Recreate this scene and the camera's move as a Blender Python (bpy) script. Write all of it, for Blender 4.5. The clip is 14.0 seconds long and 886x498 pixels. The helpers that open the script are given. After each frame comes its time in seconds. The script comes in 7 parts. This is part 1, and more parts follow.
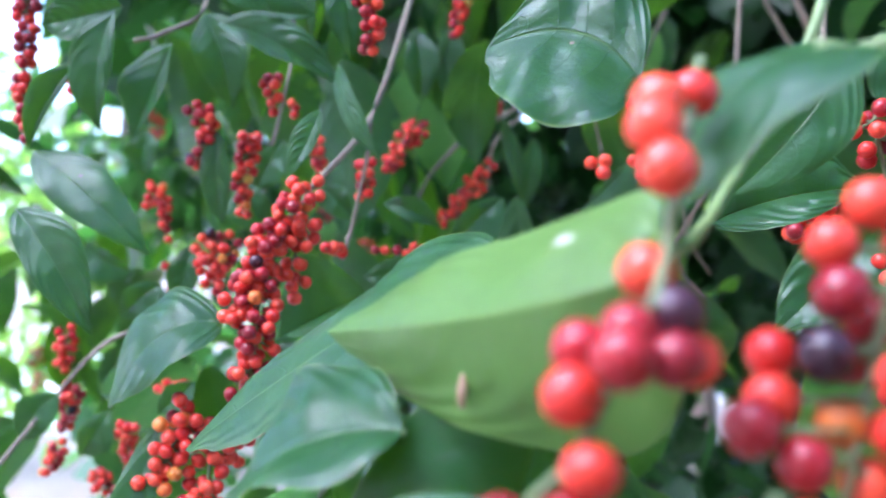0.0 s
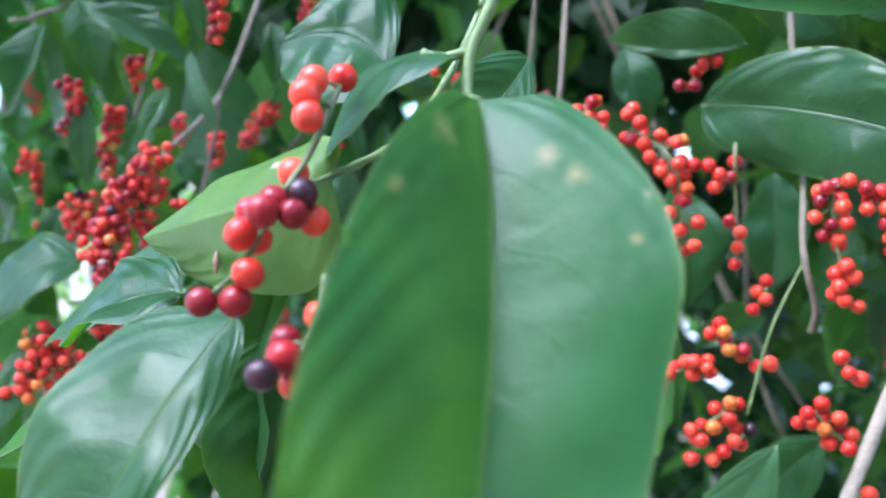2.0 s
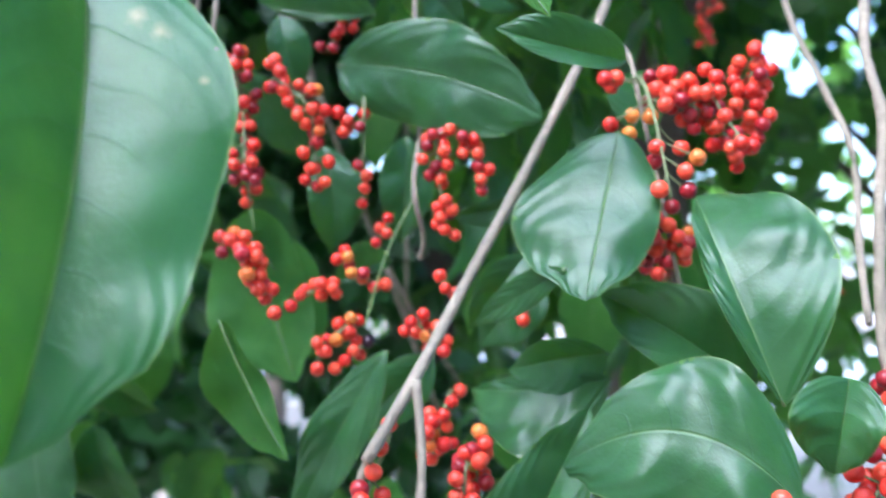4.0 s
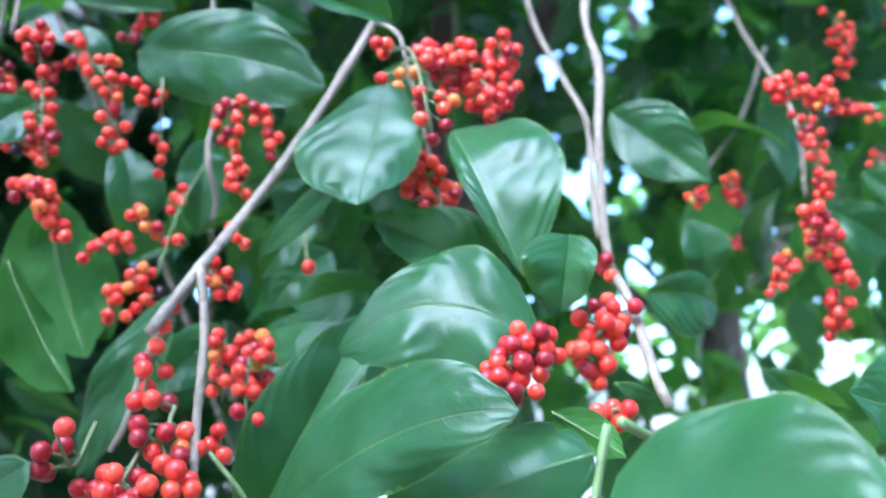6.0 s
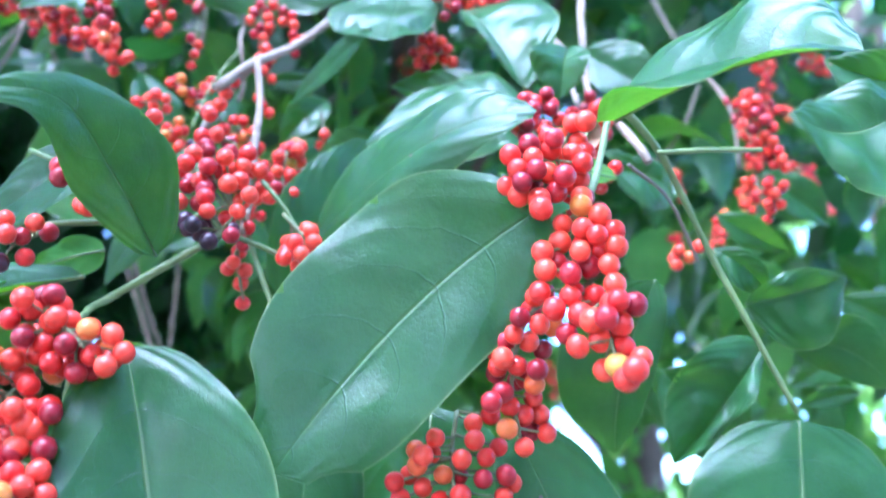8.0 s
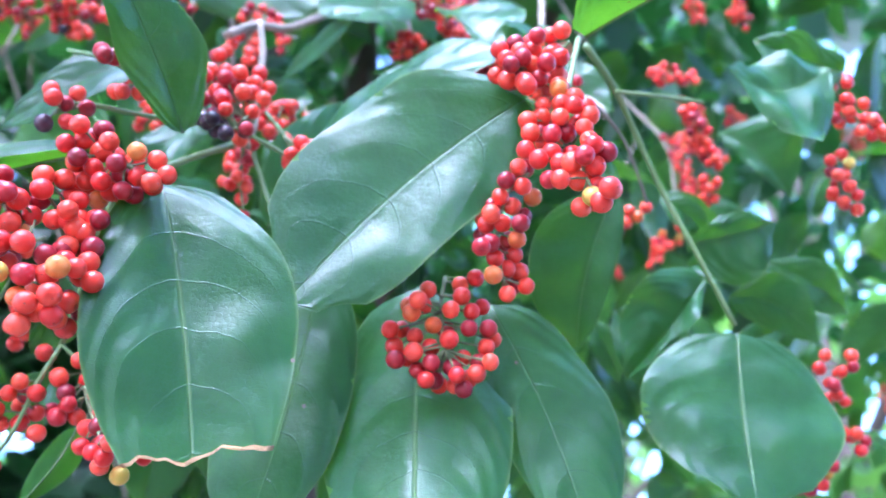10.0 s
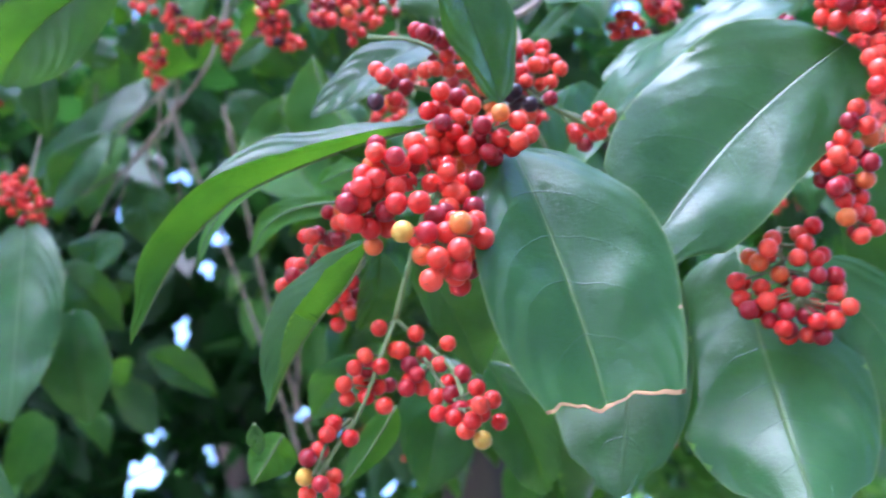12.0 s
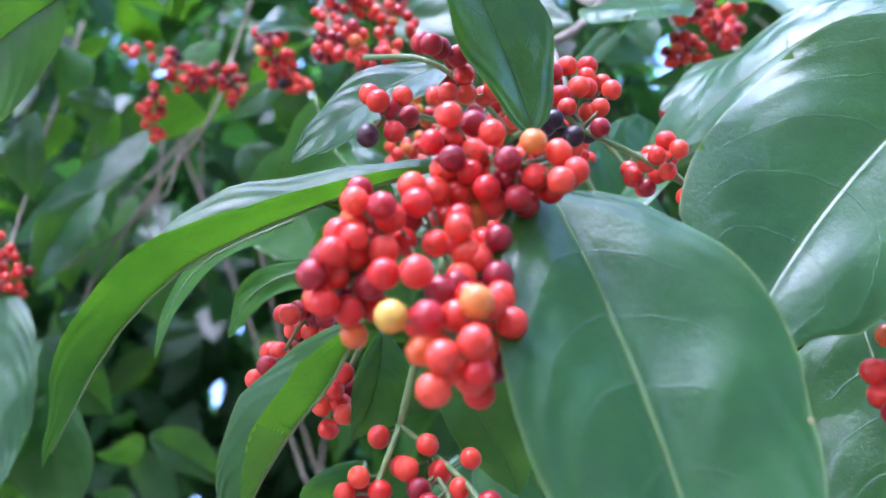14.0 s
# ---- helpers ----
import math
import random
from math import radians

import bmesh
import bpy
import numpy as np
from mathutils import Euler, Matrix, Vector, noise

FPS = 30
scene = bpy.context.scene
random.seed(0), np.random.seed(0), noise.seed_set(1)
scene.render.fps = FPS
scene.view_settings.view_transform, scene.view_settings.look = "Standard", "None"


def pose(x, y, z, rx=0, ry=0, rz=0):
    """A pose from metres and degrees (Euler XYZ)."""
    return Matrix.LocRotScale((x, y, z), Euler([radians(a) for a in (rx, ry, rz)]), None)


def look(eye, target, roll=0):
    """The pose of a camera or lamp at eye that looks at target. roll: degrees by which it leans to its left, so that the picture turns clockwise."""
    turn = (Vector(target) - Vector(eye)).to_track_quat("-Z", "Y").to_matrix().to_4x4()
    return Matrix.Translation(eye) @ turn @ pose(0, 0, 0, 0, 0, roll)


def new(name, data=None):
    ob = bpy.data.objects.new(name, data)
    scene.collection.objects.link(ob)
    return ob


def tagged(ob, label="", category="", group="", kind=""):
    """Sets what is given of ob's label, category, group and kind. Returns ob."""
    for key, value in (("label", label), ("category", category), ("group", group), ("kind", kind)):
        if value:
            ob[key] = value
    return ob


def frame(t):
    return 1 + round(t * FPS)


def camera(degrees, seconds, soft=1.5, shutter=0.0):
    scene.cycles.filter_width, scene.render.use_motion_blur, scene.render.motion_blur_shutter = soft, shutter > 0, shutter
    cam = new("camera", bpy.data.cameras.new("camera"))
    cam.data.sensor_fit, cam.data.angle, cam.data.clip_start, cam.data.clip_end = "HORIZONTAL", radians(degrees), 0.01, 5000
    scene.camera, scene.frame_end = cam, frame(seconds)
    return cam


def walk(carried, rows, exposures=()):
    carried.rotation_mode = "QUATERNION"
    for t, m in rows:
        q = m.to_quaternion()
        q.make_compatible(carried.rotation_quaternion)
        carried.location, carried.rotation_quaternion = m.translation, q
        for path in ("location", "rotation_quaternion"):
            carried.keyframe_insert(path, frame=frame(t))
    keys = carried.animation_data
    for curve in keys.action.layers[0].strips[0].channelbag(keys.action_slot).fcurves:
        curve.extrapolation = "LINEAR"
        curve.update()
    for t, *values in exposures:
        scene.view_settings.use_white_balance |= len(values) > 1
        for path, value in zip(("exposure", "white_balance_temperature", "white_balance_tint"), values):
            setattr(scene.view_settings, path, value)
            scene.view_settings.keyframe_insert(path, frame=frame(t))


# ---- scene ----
cam = camera(52.0, 14.0, soft=1.6, shutter=0.5)
PATH = [
    (0, (0.1168, 0.0354, 1.4992), (0.0547, 1.0335, 1.4961), -1.30),
    (0.5, (0.1239, 0.0173, 1.4982), (0.1004, 1.0170, 1.4975), -0.46),
    (1, (0.1406, -0.0105, 1.4902), (0.1428, 0.9895, 1.4869), -0.30),
    (1.5, (0.1429, -0.0320, 1.4881), (0.1778, 0.9673, 1.4746), -0.10),
    (2, (0.1569, -0.0553, 1.4812), (0.2104, 0.9431, 1.4690), 0.02),
    (2.3, (0.1586, -0.0693, 1.4812), (0.2385, 0.9273, 1.4643), 0.81),
    (2.5, (0.1585, -0.0757, 1.4792), (0.2624, 0.9188, 1.4644), 0.43),
    (3, (0.1648, -0.0895, 1.4616), (0.3777, 0.8875, 1.4630), 0.52),
    (3.5, (0.1753, -0.0969, 1.4563), (0.4761, 0.8567, 1.4718), 0.93),
    (4, (0.1749, -0.1045, 1.4427), (0.5469, 0.8237, 1.4517), 1.31),
    (4.2, (0.1773, -0.1043, 1.4360), (0.5698, 0.8154, 1.4490), 1.65),
    (6.3, (0.1755, -0.1452, 1.3210), (0.7329, 0.6617, 1.5165), -0.92),
    (6.5, (0.1677, -0.1450, 1.3072), (0.7343, 0.6530, 1.5127), -1.09),
    (7, (0.1423, -0.1474, 1.2626), (0.7136, 0.6330, 1.5167), -1.02),
    (7.5, (0.1340, -0.1465, 1.2052), (0.7014, 0.6168, 1.5143), 0.06),
    (8, (0.1353, -0.1360, 1.1613), (0.7094, 0.5972, 1.5256), 1.33),
    (8.2, (0.1352, -0.1358, 1.1444), (0.7080, 0.5871, 1.5309), 1.65),
    (10.3, (0.1080, -0.1229, 1.0628), (0.7061, 0.5158, 1.5469), 1.02),
    (10.5, (0.0995, -0.1197, 1.0647), (0.7001, 0.5219, 1.5418), 0.94),
    (11, (0.0789, -0.0920, 1.0582), (0.6585, 0.5562, 1.5521), 0.32),
    (11.5, (0.0626, -0.0759, 1.0485), (0.6102, 0.5874, 1.5587), 0.69),
    (12, (0.0556, -0.0583, 1.0437), (0.5690, 0.6379, 1.5455), 0.70),
    (12.5, (0.0615, -0.0348, 1.0526), (0.5422, 0.6801, 1.5604), 1.31),
    (13, (0.0773, -0.0267, 1.0702), (0.5444, 0.6919, 1.5854), 1.81),
    (13.5, (0.0923, -0.0146, 1.0867), (0.5560, 0.6977, 1.6135), 1.22),
    (14, (0.1040, -0.0041, 1.0942), (0.5609, 0.6930, 1.6468), 1.27),
]
walk(cam, [(t, look(eye, target, roll)) for t, eye, target, roll in PATH],
     [(0, 3.2, 5080, 22), (2.5, 3.08, 5120, 14), (4, 3.08, 5120, 12), (6.5, 3.45, 4600, 13), (8, 3.8, 4500, 22), (10.5, 3.68, 4720, 25), (11.5, 3.4, 4900, 28), (13, 3.4, 5000, 27), (14, 3.4, 5000, 27)])
SKY, SUN = 0.15, 1.0
FILL, FILL_FRUIT = 1650, 34
cam.data.dof.use_dof = True
cam.data.dof.focus_distance = 0.275
cam.data.dof.aperture_fstop = 11.5

# ---- light: a soft overcast sky above a leafy garden ----
world = bpy.data.worlds.new("sky")
scene.world = world
world.use_nodes = True
wn = world.node_tree
sky = wn.nodes.new("ShaderNodeTexSky")
sky.sky_type, sky.sun_disc = "NISHITA", False
sky.sun_elevation, sky.sun_rotation = radians(52), radians(247)
sky.air_density, sky.dust_density, sky.ozone_density = 1.0, 3.0, 1.0
wn.nodes["Background"].inputs["Strength"].default_value = SKY
wn.links.new(sky.outputs[0], wn.nodes["Background"].inputs["Color"])
sun = new("sun", bpy.data.lights.new("sun", "SUN"))
sun.data.energy, sun.data.angle, sun.data.color = SUN, radians(60), (0.92, 0.96, 1.0)
sun.matrix_world = look((0, 0, 0), (0.56, 0.24, -0.79))


# ---- materials ----
def material(name):
    m = bpy.data.materials.new(name)
    m.use_nodes = True
    return m, m.node_tree.nodes, m.node_tree.links, m.node_tree.nodes["Principled BSDF"]


def calc(nodes, links, op, a, b=None, clamp=False):
    n = nodes.new("ShaderNodeMath")
    n.operation, n.use_clamp = op, clamp
    for k, v in enumerate((a, b)):
        if v is None:
            continue
        if isinstance(v, (int, float)):
            n.inputs[k].default_value = v
        else:
            links.new(v, n.inputs[k])
    return n.outputs[0]


def blend(nodes, links, fac, a, b):
    n = nodes.new("ShaderNodeMix")
    n.data_type = "RGBA"
    for k, v in ((0, fac), (6, a), (7, b)):
        if isinstance(v, (int, float)):
            n.inputs[k].default_value = v
        elif isinstance(v, tuple):
            n.inputs[k].default_value = (*v, 1)
        else:
            links.new(v, n.inputs[k])
    return n.outputs[2]


def grain(nodes, links, scale, coord, detail=3.0, rough=0.55):
    n = nodes.new("ShaderNodeTexNoise")
    n.inputs["Scale"].default_value, n.inputs["Detail"].default_value, n.inputs["Roughness"].default_value = scale, detail, rough
    links.new(coord, n.inputs["Vector"])
    return n.outputs[0]


def leaf_material(name, dark, light, vein, rough, through_colour, through_share, bump, gloss, scars=()):
    """A leaf's face. UV: along the blade from base to tip, and across it, 0.5 on the midrib. scars: old tan marks (place, radius)."""
    m, nodes, links, bsdf = material(name)
    co = nodes.new("ShaderNodeTexCoord")
    uv = nodes.new("ShaderNodeSeparateXYZ")
    links.new(co.outputs["UV"], uv.inputs[0])
    info = nodes.new("ShaderNodeObjectInfo")
    shift = nodes.new("ShaderNodeVectorMath")
    shift.operation = "ADD"
    links.new(co.outputs["Object"], shift.inputs[0])
    links.new(info.outputs["Random"], shift.inputs[1])
    place = shift.outputs[0]
    u, v = uv.outputs[0], uv.outputs[1]
    off = calc(nodes, links, "MULTIPLY", calc(nodes, links, "ABSOLUTE", calc(nodes, links, "SUBTRACT", v, 0.5)), 2.0)
    mid = calc(nodes, links, "SUBTRACT", 1.0, calc(nodes, links, "MULTIPLY", off, 36.0), True)
    wob = calc(nodes, links, "MULTIPLY", grain(nodes, links, 34.0, place), 0.09)
    lane = calc(nodes, links, "SUBTRACT", calc(nodes, links, "ADD", u, wob), calc(nodes, links, "ADD", calc(nodes, links, "MULTIPLY", off, 0.07), calc(nodes, links, "MULTIPLY", calc(nodes, links, "POWER", off, 3.0), 0.33)))
    count = calc(nodes, links, "ADD", 5.2, calc(nodes, links, "MULTIPLY", info.outputs["Random"], 2.6))
    saw = calc(nodes, links, "ABSOLUTE", calc(nodes, links, "SUBTRACT", calc(nodes, links, "FRACT", calc(nodes, links, "MULTIPLY", lane, count)), 0.5))
    fade = calc(nodes, links, "SUBTRACT", 1.0, calc(nodes, links, "MULTIPLY", off, 0.75), True)
    side = calc(nodes, links, "MULTIPLY", calc(nodes, links, "SUBTRACT", 1.0, calc(nodes, links, "MULTIPLY", saw, 44.0), True), fade)
    net = nodes.new("ShaderNodeTexVoronoi")
    net.feature = "DISTANCE_TO_EDGE"
    net.inputs["Scale"].default_value = 560
    links.new(place, net.inputs["Vector"])
    mesh_vein = calc(nodes, links, "SUBTRACT", 1.0, calc(nodes, links, "MULTIPLY", net.outputs[0], 9.0), True)
    tone = grain(nodes, links, 38.0, place, 4)
    mixer = calc(nodes, links, "ADD", calc(nodes, links, "MULTIPLY", tone, 0.7), calc(nodes, links, "MULTIPLY", info.outputs["Random"], 0.45))
    col = blend(nodes, links, calc(nodes, links, "SUBTRACT", mixer, 0.1, True), dark, light)
    col = blend(nodes, links, calc(nodes, links, "MULTIPLY", mesh_vein, 0.12), col, vein)
    col = blend(nodes, links, calc(nodes, links, "MULTIPLY", side, 0.2), col, vein)
    col = blend(nodes, links, calc(nodes, links, "MULTIPLY", mid, calc(nodes, links, "ADD", 0.3, calc(nodes, links, "MULTIPLY", info.outputs["Random"], 0.4))), col, (0.22, 0.30, 0.10))
    rim = calc(nodes, links, "MULTIPLY", calc(nodes, links, "SUBTRACT", off, 0.972), 40.0, True)
    col = blend(nodes, links, calc(nodes, links, "MULTIPLY", rim, 0.6), col, (0.24, 0.30, 0.11))
    speck = nodes.new("ShaderNodeTexVoronoi")
    speck.inputs["Scale"].default_value = 75
    links.new(place, speck.inputs["Vector"])
    rare = calc(nodes, links, "GREATER_THAN", speck.outputs["Color"], 0.70)
    spot = calc(nodes, links, "MULTIPLY", calc(nodes, links, "LESS_THAN", speck.outputs["Distance"], 0.055), rare)
    col = blend(nodes, links, calc(nodes, links, "MULTIPLY", spot, 0.8), col, (0.42, 0.33, 0.17))
    fine = grain(nodes, links, 520.0, place, 2)
    col = blend(nodes, links, calc(nodes, links, "MULTIPLY", calc(nodes, links, "SUBTRACT", fine, 0.5, True), 0.9), col, light)
    scuff = calc(nodes, links, "MULTIPLY", calc(nodes, links, "SUBTRACT", grain(nodes, links, 130.0, place, 6, 0.75), 0.66, True), 3.0, True)
    col = blend(nodes, links, calc(nodes, links, "MULTIPLY", scuff, 0.55), col, (0.22, 0.25, 0.14))
    for spot_at, radius, colour in scars:
        away = nodes.new("ShaderNodeVectorMath")
        away.operation = "DISTANCE"
        links.new(co.outputs["Object"], away.inputs[0])
        away.inputs[1].default_value = spot_at
        ragged = calc(nodes, links, "ADD", away.outputs["Value"], calc(nodes, links, "MULTIPLY", calc(nodes, links, "SUBTRACT", grain(nodes, links, 330.0, place, 4), 0.5), 1.6 * radius))
        mark = calc(nodes, links, "SUBTRACT", 1.0, calc(nodes, links, "MULTIPLY", ragged, 1.0 / radius), True)
        col = blend(nodes, links, calc(nodes, links, "MULTIPLY", mark, 1.1, True), col, colour)
    links.new(col, bsdf.inputs["Base Color"])
    dust = grain(nodes, links, 90.0, place, 5, 0.7)
    links.new(calc(nodes, links, "ADD", rough - 0.11, calc(nodes, links, "MULTIPLY", dust, 0.22)), bsdf.inputs["Roughness"])
    bsdf.inputs["Specular IOR Level"].default_value = 0.1
    bsdf.inputs["Coat Weight"].default_value, bsdf.inputs["Coat IOR"].default_value = gloss, 1.45
    links.new(calc(nodes, links, "ADD", 0.10, calc(nodes, links, "MULTIPLY", dust, 0.24)), bsdf.inputs["Coat Roughness"])
    relief = calc(nodes, links, "ADD", calc(nodes, links, "MULTIPLY", side, 0.08), calc(nodes, links, "MULTIPLY", mesh_vein, -0.02))
    patch = calc(nodes, links, "SUBTRACT", calc(nodes, links, "MULTIPLY", grain(nodes, links, 17.0, place, 2), 2.2), 0.75, True)
    quilt = calc(nodes, links, "COSINE", calc(nodes, links, "MULTIPLY", calc(nodes, links, "MULTIPLY", lane, count), 2 * math.pi))
    swell = calc(nodes, links, "MULTIPLY", off, calc(nodes, links, "SUBTRACT", 1.15, off))
    relief = calc(nodes, links, "ADD", relief, calc(nodes, links, "MULTIPLY", calc(nodes, links, "MULTIPLY", quilt, swell), calc(nodes, links, "MULTIPLY", patch, -0.7)))
    relief = calc(nodes, links, "ADD", relief, calc(nodes, links, "MULTIPLY", mid, -0.22))
    relief = calc(nodes, links, "ADD", relief, calc(nodes, links, "MULTIPLY", tone, 0.85))
    relief = calc(nodes, links, "ADD", relief, calc(nodes, links, "MULTIPLY", fine, 0.05))
    bp = nodes.new("ShaderNodeBump")
    bp.inputs["Strength"].default_value, bp.inputs["Distance"].default_value = bump, 0.002
    links.new(relief, bp.inputs["Height"])
    links.new(bp.outputs[0], bsdf.inputs["Normal"])
    links.new(bp.outputs[0], bsdf.inputs["Coat Normal"])
    tr = nodes.new("ShaderNodeBsdfTranslucent")
    deep, pale = tuple(0.8 * c for c in through_colour), tuple(min(1.0, 1.45 * c) for c in through_colour)
    glow = blend(nodes, links, calc(nodes, links, "SUBTRACT", calc(nodes, links, "MULTIPLY", tone, 1.9), 0.45, True), deep, pale)
    glow = blend(nodes, links, calc(nodes, links, "MULTIPLY", mesh_vein, 0.2), glow, (0.30, 0.55, 0.08))
    glow = blend(nodes, links, calc(nodes, links, "MULTIPLY", side, 0.6), glow, (0.34, 0.56, 0.10))
    glow = blend(nodes, links, spot, glow, (0.16, 0.10, 0.03))
    links.new(glow, tr.inputs["Color"])
    links.new(bp.outputs[0], tr.inputs["Normal"])
    mx = nodes.new("ShaderNodeMixShader")
    mx.inputs[0].default_value = through_share
    links.new(bsdf.outputs[0], mx.inputs[1])
    links.new(tr.outputs[0], mx.inputs[2])
    links.new(mx.outputs[0], nodes["Material Output"].inputs[0])
    return m


LEAF_TOP = leaf_material("leaf_upper_face", (0.012, 0.045, 0.015), (0.034, 0.100, 0.036), (0.13, 0.22, 0.09), 0.38, (0.40, 0.76, 0.07), 0.27, 0.7, 0.52)
TAN = (0.25, 0.22, 0.09)
LEAF_SCARRED = leaf_material("scarred_leaf_upper_face", (0.013, 0.055, 0.016), (0.036, 0.115, 0.036), (0.15, 0.25, 0.09), 0.38, (0.40, 0.76, 0.07), 0.26, 0.7, 0.30,
                             scars=(((0.186, 0.117, 1.497), 0.0034, TAN), ((0.191, 0.114, 1.493), 0.0030, TAN), ((0.166, 0.110, 1.501), 0.0038, TAN), ((0.157, 0.096, 1.490), 0.0022, TAN), ((0.200, 0.105, 1.481), 0.0016, TAN)))
LEAF_BACK = leaf_material("leaf_under_face", (0.030, 0.096, 0.022), (0.062, 0.165, 0.034), (0.17, 0.28, 0.09), 0.5, (0.50, 0.82, 0.08), 0.48, 0.5, 0.0)

# paler, yellower copy of the leaf faces; sky sheen is put into the colour
LEAF_PALE = leaf_material("pale_leaf_upper_face", (0.075, 0.15, 0.035), (0.15, 0.25, 0.065), (0.24, 0.34, 0.14), 0.42, (0.42, 0.66, 0.07), 0.40, 0.45, 0.35, scars=(((0.127, 0.178, 1.500), 0.0022, (0.7, 0.62, 0.55)), ((0.1335, 0.176, 1.5075), 0.002, (0.7, 0.62, 0.55))))
LEAF_PALE_BACK = leaf_material("pale_leaf_under_face", (0.035, 0.11, 0.02), (0.07, 0.17, 0.03), (0.16, 0.28, 0.08), 0.5, (0.46, 0.70, 0.05), 0.50, 0.45, 0.0)


def berry_material(name, a, b, rough=0.25):
    m, nodes, links, bsdf = material(name)
    co, info = nodes.new("ShaderNodeTexCoord"), nodes.new("ShaderNodeObjectInfo")
    shift = nodes.new("ShaderNodeVectorMath")
    shift.operation = "ADD"
    links.new(co.outputs["Object"], shift.inputs[0])
    links.new(info.outputs["Random"], shift.inputs[1])
    t = grain(nodes, links, 160.0, shift.outputs[0], 3)
    fac = calc(nodes, links, "ADD", calc(nodes, links, "MULTIPLY", t, 0.5), calc(nodes, links, "SUBTRACT", calc(nodes, links, "MULTIPLY", info.outputs["Random"], 1.1), 0.3), True)
    col = blend(nodes, links, fac, a, b)
    fleck = nodes.new("ShaderNodeTexVoronoi")
    fleck.inputs["Scale"].default_value = 900
    links.new(shift.outputs[0], fleck.inputs["Vector"])
    col = blend(nodes, links, calc(nodes, links, "MULTIPLY", calc(nodes, links, "LESS_THAN", fleck.outputs["Distance"], 0.16), 0.25), col, (0.55, 0.3, 0.16))
    links.new(col, bsdf.inputs["Base Color"])
    links.new(calc(nodes, links, "ADD", rough, calc(nodes, links, "MULTIPLY", t, 0.12)), bsdf.inputs["Roughness"])
    bsdf.inputs["Coat Weight"].default_value, bsdf.inputs["Coat Roughness"].default_value = 0.1, 0.14
    bsdf.inputs["Specular IOR Level"].default_value = 0.34
    bsdf.inputs["Subsurface Weight"].default_value = 0.25
    bsdf.inputs["Subsurface Radius"].default_value = (0.004, 0.0012, 0.0008)
    bsdf.inputs["Subsurface Scale"].default_value = 0.5
    return m


BERRY_MATS = {
    "red": berry_material("ripe_red_skin", (0.52, 0.018, 0.012), (0.70, 0.072, 0.030)),
    "crimson": berry_material("deep_crimson_skin", (0.20, 0.007, 0.014), (0.38, 0.016, 0.020)),
    "orange": berry_material("orange_skin", (0.58, 0.10, 0.02), (0.58, 0.20, 0.03)),
    "yellow": berry_material("unripe_yellow_skin", (0.58, 0.34, 0.05), (0.46, 0.36, 0.06)),
    "black": berry_material("overripe_black_skin", (0.015, 0.008, 0.014), (0.05, 0.015, 0.025)),
}


def rough_material(name, a, b, scale, rough, bump, distance=0.002):
    m, nodes, links, bsdf = material(name)
    co = nodes.new("ShaderNodeTexCoord")
    n1, n2 = grain(nodes, links, scale, co.outputs["Object"], 5, 0.65), grain(nodes, links, scale * 0.13, co.outputs["Object"], 3)
    fac = calc(nodes, links, "ADD", calc(nodes, links, "MULTIPLY", n1, 0.6), calc(nodes, links, "SUBTRACT", calc(nodes, links, "MULTIPLY", n2, 1.2), 0.4), True)
    links.new(blend(nodes, links, fac, a, b), bsdf.inputs["Base Color"])
    bsdf.inputs["Roughness"].default_value = rough
    bp = nodes.new("ShaderNodeBump")
    bp.inputs["Strength"].default_value, bp.inputs["Distance"].default_value = bump, distance
    links.new(n1, bp.inputs["Height"])
    links.new(bp.outputs[0], bsdf.inputs["Normal"])
    return m


BARK = rough_material("grey_brown_twig_bark", (0.15, 0.118, 0.085), (0.33, 0.27, 0.195), 260, 0.8, 0.8)
GREEN_STEM = rough_material("green_young_stem", (0.10, 0.16, 0.045), (0.20, 0.27, 0.09), 220, 0.5, 0.4)
STALK = rough_material("green_fruit_stalk", (0.10, 0.15, 0.05), (0.20, 0.20, 0.09), 300, 0.6, 0.4)
DRY = rough_material("dry_brown_bract", (0.22, 0.12, 0.06), (0.46, 0.31, 0.18), 120, 0.75, 0.8)
CALYX = rough_material("dark_berry_scar", (0.02, 0.012, 0.01), (0.06, 0.03, 0.02), 600, 0.8, 0.3)
TORN = rough_material("torn_brown_leaf_edge", (0.30, 0.16, 0.06), (0.50, 0.33, 0.14), 700, 0.8, 0.5)
TRUNK_BARK = rough_material("dark_trunk_bark", (0.05, 0.04, 0.032), (0.15, 0.115, 0.085), 40, 0.9, 1.0, 0.01)
CONCRETE = rough_material("pale_concrete", (0.42, 0.40, 0.37), (0.60, 0.58, 0.54), 9, 0.85, 0.3)
SOIL = rough_material("brown_bare_soil", (0.17, 0.13, 0.10), (0.33, 0.27, 0.21), 7, 0.95, 1.0, 0.03)


